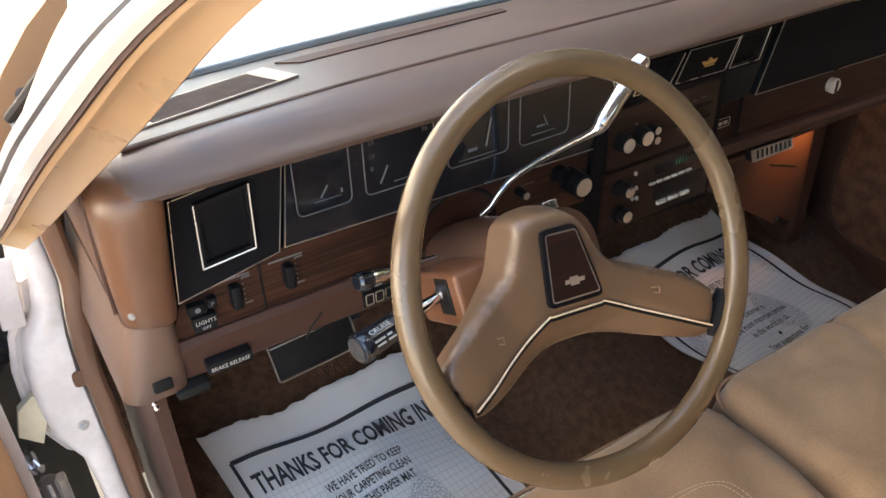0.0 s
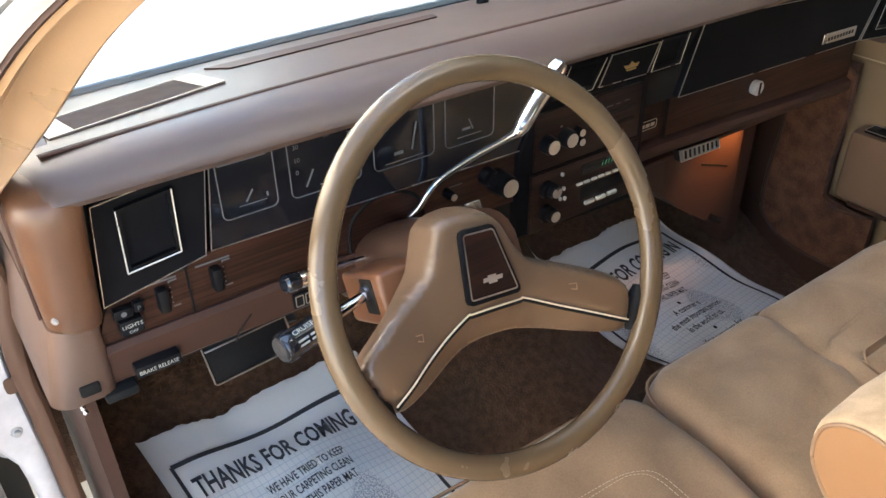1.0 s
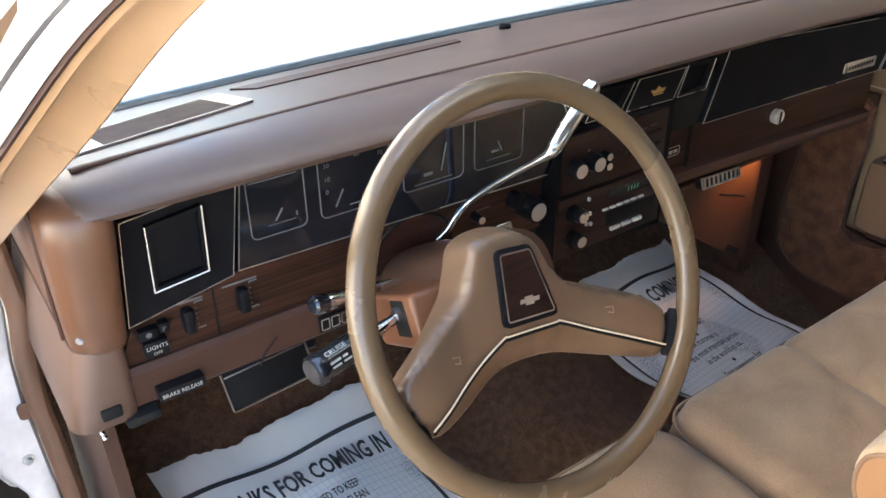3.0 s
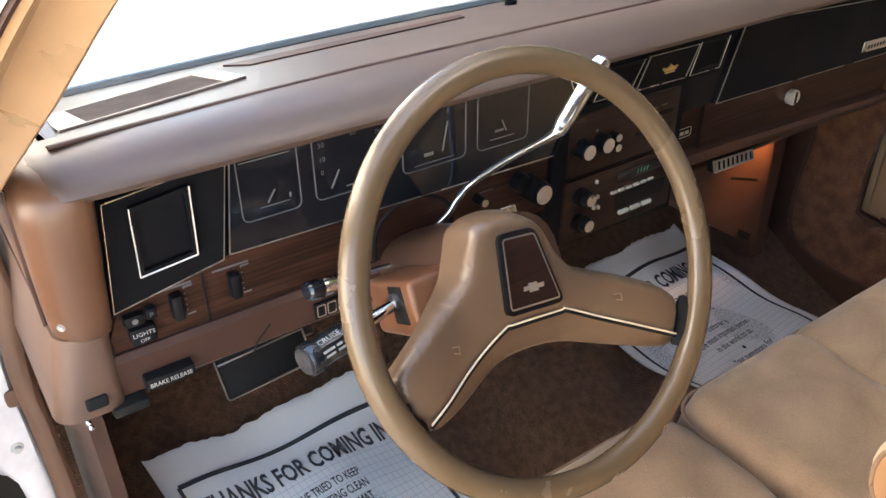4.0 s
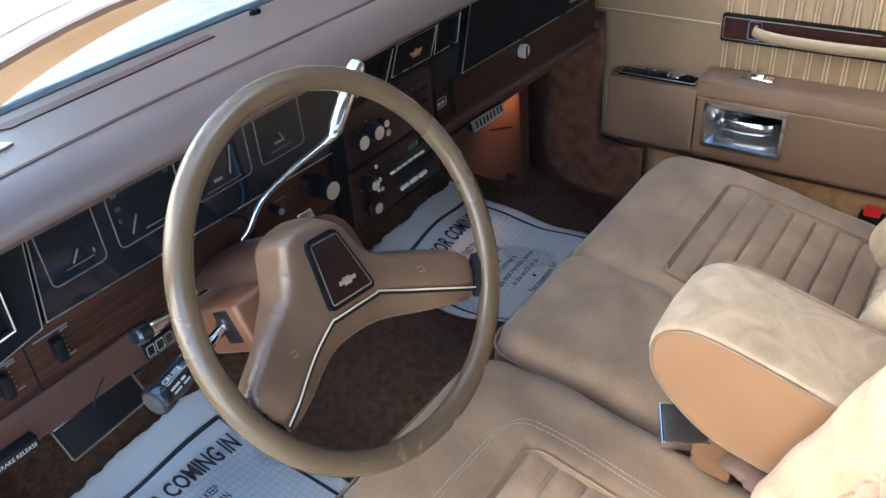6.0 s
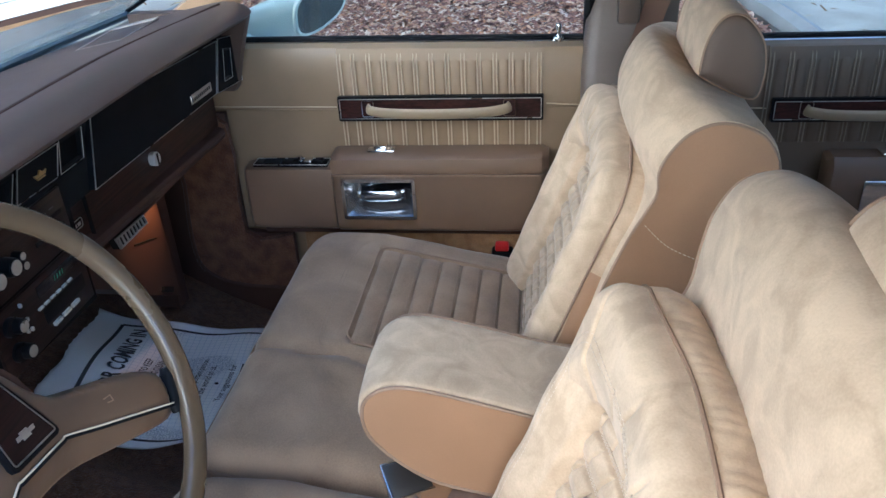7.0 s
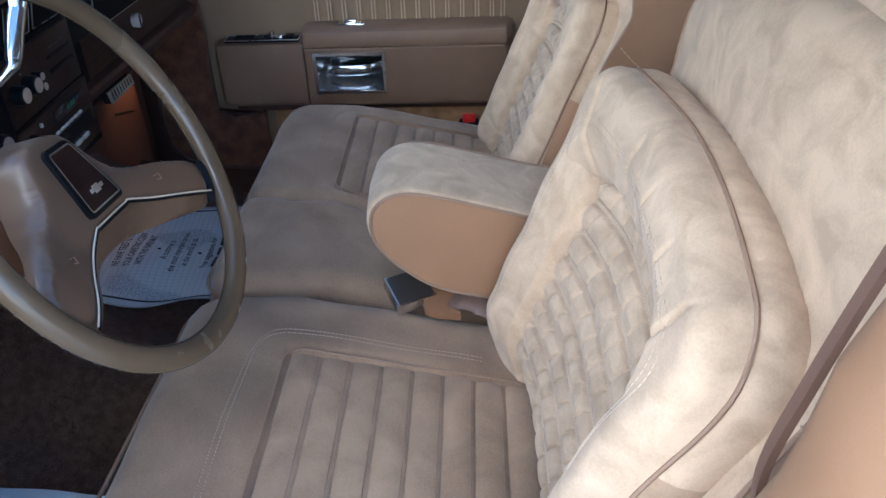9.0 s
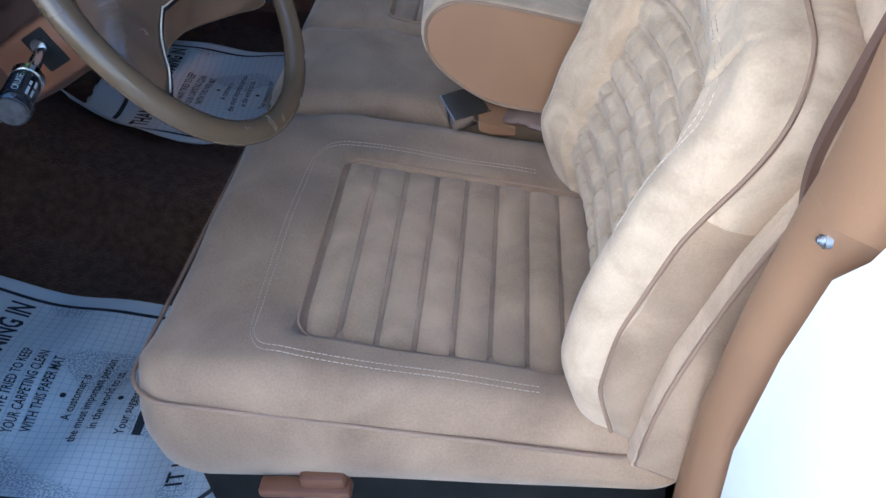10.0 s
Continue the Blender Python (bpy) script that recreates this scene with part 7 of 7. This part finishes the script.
# chrome door handle in its dish
o = rounded(-0.100, 0.060, 0.690, 0.785, 0.005, 2)
hb = part("handle_bezel", frame_plate(o, inset(o, 0.007), 'x', 0.6805, 0.690), CHROME, fd, "chrome frame of the door handle")
dish_o, dish_i = inset(o, 0.006), inset(o, 0.030)
part("dish", loft([[(0.6835, *p) for p in dish_o], [(0.722, *p) for p in dish_i]], caps=False), SATIN, hb, "chrome dish", sharp=20)
part("dish_back", plate(dish_i, 'x', 0.7215, 0.725), SATIN, hb, sharp=20)
part("lever", tube(smooth_path([(0.706, 0.030, 0.737), (0.698, 0.015, 0.738), (0.695, -0.02, 0.739), (0.697, -0.055, 0.740), (0.706, -0.070, 0.740)], 5), 0.012, 10, flat=0.35, up=(1, 0, 0)), SATIN, hb, "chrome door lever")
lkb = part("lock_button", tube([(0.783, -0.395, 1.040), (0.783, -0.395, 1.063), (0.783, -0.395, 1.073), (0.783, -0.395, 1.078)], [0.004, 0.004, 0.0065, 0.005], 12), CHROME, fd, "chrome lock button")
part("ferrule", disc((0.780, -0.395, 1.054), (0, 0, 1), 0.011, 0.008, 20, bevel=0.002), CHROME, lkb)
wg = part("window", loft([[(0.796, 0.37, 1.04), (0.796, -0.46, 1.04), (0.800, -0.46, 1.04), (0.800, 0.37, 1.04)], [(0.69, -0.10, 1.40), (0.69, -0.46, 1.44), (0.694, -0.46, 1.44), (0.694, -0.10, 1.40)]]), GLASS, fd, "closed tinted side window")
wg.visible_shadow = False
rd = side_door("rear_passenger_door", -0.66, -1.60, -0.80, -1.32, (-0.815, -1.240, 0.884, 0.932), 0.755, "closed tan rear door, coloured darker for shade, with pleated cloth and wood-grain pull", False)
rings = []
for y in (-0.93, -0.94, -1.35, -1.36):
    e = 0.012 if y in (-0.93, -1.36) else 0
    rings.append([(0.765, y, 0.655), (0.715 + e, y, 0.66), (0.705 + e, y, 0.675), (0.705 + e, y, 0.80 - e), (0.715 + e, y, 0.82 - e), (0.765, y, 0.822)])
ra = part("armrest", loft(rings), VINYL_ARM, rd, "brown vinyl armrest")
part("ashtray_lid", box(0.715, 0.75, -1.13, -1.03, 0.82, 0.828, 0.003), CHROME, ra, "chrome ashtray lid")
part("handle_bezel", box(0.700, 0.707, -1.14, -1.0, 0.69, 0.775, 0.003), CHROME, ra)
rg = part("window", loft([[(0.800, -0.66, 1.04), (0.800, -1.20, 1.04), (0.804, -1.20, 1.04), (0.804, -0.66, 1.04)], [(0.694, -0.66, 1.44), (0.694, -1.20, 1.42), (0.698, -1.20, 1.42), (0.698, -0.66, 1.44)]]), GLASS, rd, "closed tinted rear side window")
rg.visible_shadow = False
part("divider", tube([(0.80, -1.205, 1.05), (0.70, -1.20, 1.43)], 0.013, 8), RUBBER, rd, "black window divider")
part("rear_frame", tube([(0.80, -1.50, 1.05), (0.69, -1.42, 1.38)], 0.04, 8), VINYL_DOOR, rd, "tan rear pillar trim")
part("window_seal", tube([(0.79, -0.655, 1.05), (0.70, -0.655, 1.43)], 0.012, 8), RUBBER, rd)
part("window_seal", tube([(0.79, -0.455, 1.05), (0.70, -0.455, 1.43)], 0.012, 8), RUBBER, fd)

# belt webbing on the centre pillar
belt = thing("seat_belt", (0.72, -0.55, 0.95), "brown seat belt hanging down the centre pillar", "seat belt")
part("webbing", loft([[(0.700, -0.478, 0.90), (0.700, -0.524, 0.905), (0.703, -0.524, 0.905), (0.703, -0.478, 0.90)], [(0.690, -0.575, 1.22), (0.690, -0.62, 1.22), (0.693, -0.62, 1.22), (0.693, -0.575, 1.22)], [(0.645, -0.60, 1.40), (0.645, -0.645, 1.40), (0.648, -0.645, 1.40), (0.648, -0.60, 1.40)]]), STRAP, belt, "brown webbing")
part("cover", box(0.672, 0.69, -0.54, -0.50, 1.10, 1.38, 0.006), PILLAR_TAUPE, belt, "tan pillar cover")
belt2 = thing("seat_belt", (-0.70, -0.50, 0.9), "brown seat belt running down the driver's pillar", "seat belt")
wy = smooth_path([(-0.672, -0.505, 1.180), (-0.688, -0.478, 1.125), (-0.691, -0.464, 1.075), (-0.687, -0.455, 1.015), (-0.668, -0.468, 0.95), (-0.648, -0.50, 0.86), (-0.645, -0.52, 0.70)], 5)
part("webbing", loft([[(q.x + 0.002, q.y + 0.002, q.z), (q.x - 0.008, q.y + 0.003, q.z), (q.x - 0.008, q.y - 0.002, q.z), (q.x + 0.002, q.y - 0.002, q.z)] for q in wy]), STRAP, belt2, "brown webbing")
part("anchor", box(-0.665, -0.625, -0.535, -0.505, 0.685, 0.715, 0.006), BLACK, belt2, "black lower anchor")

# ---- door mirror ----
MIRROR_SHELL = mat("mirror_paint", (0.36, 0.41, 0.35), (0.32, 0.365, 0.31), rough=0.35, scale=3, fine=60, bump=0.03, coat=0.4)
mir = thing("door_mirror", (0.93, 0.2, 1.09), "white streamlined door mirror, its glass darkened for what it reflects", "mirror")
MC, MN = Vector((0.945, 0.135, 1.090)), Vector((-0.62, -0.78, -0.07)).normalized()
MR = Vector((0.78, -0.62, 0)).normalized()
MU = MN.cross(MR) if MN.cross(MR).z > 0 else MR.cross(MN)


def mirror_ring(c, w, h, skew=0.25):
    out = []
    for i in range(32):
        a = 2 * math.pi * i / 32
        ca, sa = math.cos(a), math.sin(a)
        u, v = math.copysign(abs(ca) ** 0.6, ca) * w, math.copysign(abs(sa) ** 0.7, sa) * h
        out.append(c + MR * u + MU * (v * (1 - 0.22 * max(0, u / w)) + skew * u))
    return out


tip = Vector((0.835, 0.335, 1.066))
part("shell", loft([mirror_ring(tip, 0.012, 0.012), mirror_ring(tip.lerp(MC, 0.18), 0.030, 0.026), mirror_ring(tip.lerp(MC, 0.5), 0.052, 0.040), mirror_ring(tip.lerp(MC, 0.8), 0.068, 0.048), mirror_ring(MC, 0.074, 0.051), mirror_ring(MC + MN * 0.006, 0.072, 0.049)]), MIRROR_SHELL, mir, "pale painted shell")
part("foot", loft([[(0.80, 0.36, 1.030), (0.80, 0.26, 1.030), (0.80, 0.27, 1.050), (0.80, 0.35, 1.054)], [(0.86, 0.34, 1.050), (0.86, 0.26, 1.050), (0.87, 0.27, 1.060), (0.86, 0.33, 1.064)]]), MIRROR_SHELL, mir, "pale mirror foot")
part("rim", tube(mirror_ring(MC + MN * 0.005, 0.069, 0.046), 0.0045, 6, closed=True), MIRROR_SHELL, mir)
part("mirror_glass", loft([mirror_ring(MC + MN * 0.0065, 0.067, 0.044), mirror_ring(MC + MN * 0.0085, 0.066, 0.043)]), MIRROR, mir, "mirror glass", sharp=20)

# ---- tree over the mulch bed ----
tree = thing("tree", (5.85, 0.45, 0.08), "broad shade tree with grey-brown bark in the mulch", "tree")
rnd = random.Random(5)
tp = [(5.85, 0.45, 0.0), (5.85, 0.45, 0.12), (5.86, 0.45, 0.6), (5.84, 0.47, 1.4), (5.9, 0.42, 2.4), (5.85, 0.5, 3.4)]
part("trunk", tube(smooth_path(tp, 4), [0.20, 0.185, 0.17, 0.16, 0.15, 0.145, 0.14, 0.14, 0.135, 0.135, 0.135, 0.13, 0.13, 0.13, 0.125, 0.125, 0.12, 0.12, 0.11, 0.10, 0.09], 14), BARK, tree, "rough grey-brown trunk")
tips = []
for i in range(14):
    a = i * 2.4
    d = Vector((math.cos(a), math.sin(a), 0.55 + 0.3 * rnd.random()))
    s0 = Vector((5.87, 0.46, 2.3 + 0.14 * i))
    pts = [s0, s0 + d * 0.9, s0 + d * 2.4 + Vector((0, 0, 0.3)), s0 + d * 3.9 + Vector((0, 0, 0.6))]
    part("limb", tube(smooth_path(pts, 3), [0.07, 0.065, 0.06, 0.05, 0.045, 0.04, 0.035, 0.03, 0.025, 0.015], 8), BARK, tree)
    tips += [pts[1], pts[2], pts[3]]
bm = bmesh.new()
for k in range(12000):
    c = tips[rnd.randrange(len(tips))] + Vector((rnd.gauss(0, 0.8), rnd.gauss(0, 0.8), rnd.gauss(0.4, 0.5)))
    q = Euler((rnd.uniform(0, 6.3), rnd.uniform(0, 6.3), rnd.uniform(0, 6.3))).to_matrix()
    sc = rnd.uniform(0.12, 0.22)
    vs = [bm.verts.new(c + q @ Vector(p) * sc) for p in ((-1, 0, 0), (-0.2, -0.45, 0.05), (1, 0, 0), (-0.2, 0.45, 0.05))]
    bm.faces.new(vs)
part("crown", bm, LEAF, tree, "loose green crown", smooth=False)

# ---- mulch chips and fallen leaves ----
def chips(n, inside, z, lo, hi, seed):
    bm_ = bmesh.new()
    r = random.Random(seed)
    for _ in range(n):
        x, y = inside(r)
        L, w, h = r.uniform(lo, hi), r.uniform(0.006, 0.016), r.uniform(0.003, 0.008)
        q = Euler((r.uniform(-0.5, 0.5), r.uniform(-0.5, 0.5), r.uniform(0, 6.3))).to_matrix()
        c = Vector((x, y, z + r.uniform(0, 0.025)))
        vs = [bm_.verts.new(c + q @ Vector(p)) for p in ((-L, -w, 0), (L, -w * 0.7, 0), (L * 0.9, w, 0), (-L * 0.9, w * 0.8, 0), (0, 0, h))]
        for a, b in ((0, 1), (1, 2), (2, 3), (3, 0)):
            bm_.faces.new((vs[a], vs[b], vs[4]))
    return bm_


def in_bed(r):
    while True:
        x, y = r.uniform(3.0, 7.4), r.uniform(-1.85, 2.5)
        c = False
        for (xa, ya), (xb, yb) in zip(BED, BED[1:] + BED[:1]):
            if (ya > y) != (yb > y) and x < (xb - xa) * (y - ya) / (yb - ya) + xa:
                c = not c
        if c:
            return x, y


def island_material(name, cols):
    m = bpy.data.materials.new(name)
    m.use_nodes = True
    nt = m.node_tree
    g = nt.nodes.new("ShaderNodeNewGeometry")
    ramp = nt.nodes.new("ShaderNodeValToRGB")
    ramp.color_ramp.interpolation = 'CONSTANT'
    ramp.color_ramp.elements[0].color = (*cols[0], 1)
    ramp.color_ramp.elements[1].position = 1 / len(cols)
    ramp.color_ramp.elements[1].color = (*cols[1], 1)
    for i, c in enumerate(cols[2:], 2):
        e = ramp.color_ramp.elements.new(i / len(cols))
        e.color = (*c, 1)
    nt.links.new(g.outputs["Random Per Island"], ramp.inputs[0])
    nt.links.new(ramp.outputs[0], nt.nodes["Principled BSDF"].inputs["Base Color"])
    nt.nodes["Principled BSDF"].inputs["Roughness"].default_value = 0.9
    return m


CHIPS = island_material("bark_chips", [(0.17, 0.075, 0.05), (0.23, 0.115, 0.075), (0.10, 0.045, 0.03), (0.34, 0.20, 0.12), (0.45, 0.33, 0.24), (0.15, 0.065, 0.045), (0.28, 0.13, 0.06)])
DRY = island_material("dry_leaves", [(0.30, 0.19, 0.08), (0.22, 0.13, 0.06), (0.40, 0.29, 0.13), (0.15, 0.09, 0.05)])
solid("mulch_chips", chips(44000, in_bed, 0.092, 0.010, 0.034, 3), CHIPS, "reddish brown shredded bark chips", "mulch", "stuff", smooth=False)
solid("fallen_leaves", chips(700, lambda r: (r.uniform(2.5, 12), r.uniform(-9, -1.6) if r.random() < 0.8 else r.uniform(2.9, 7)), 0.004, 0.02, 0.045, 4), DRY, "scattered dry fallen leaves", "leaves", "stuff", smooth=False)
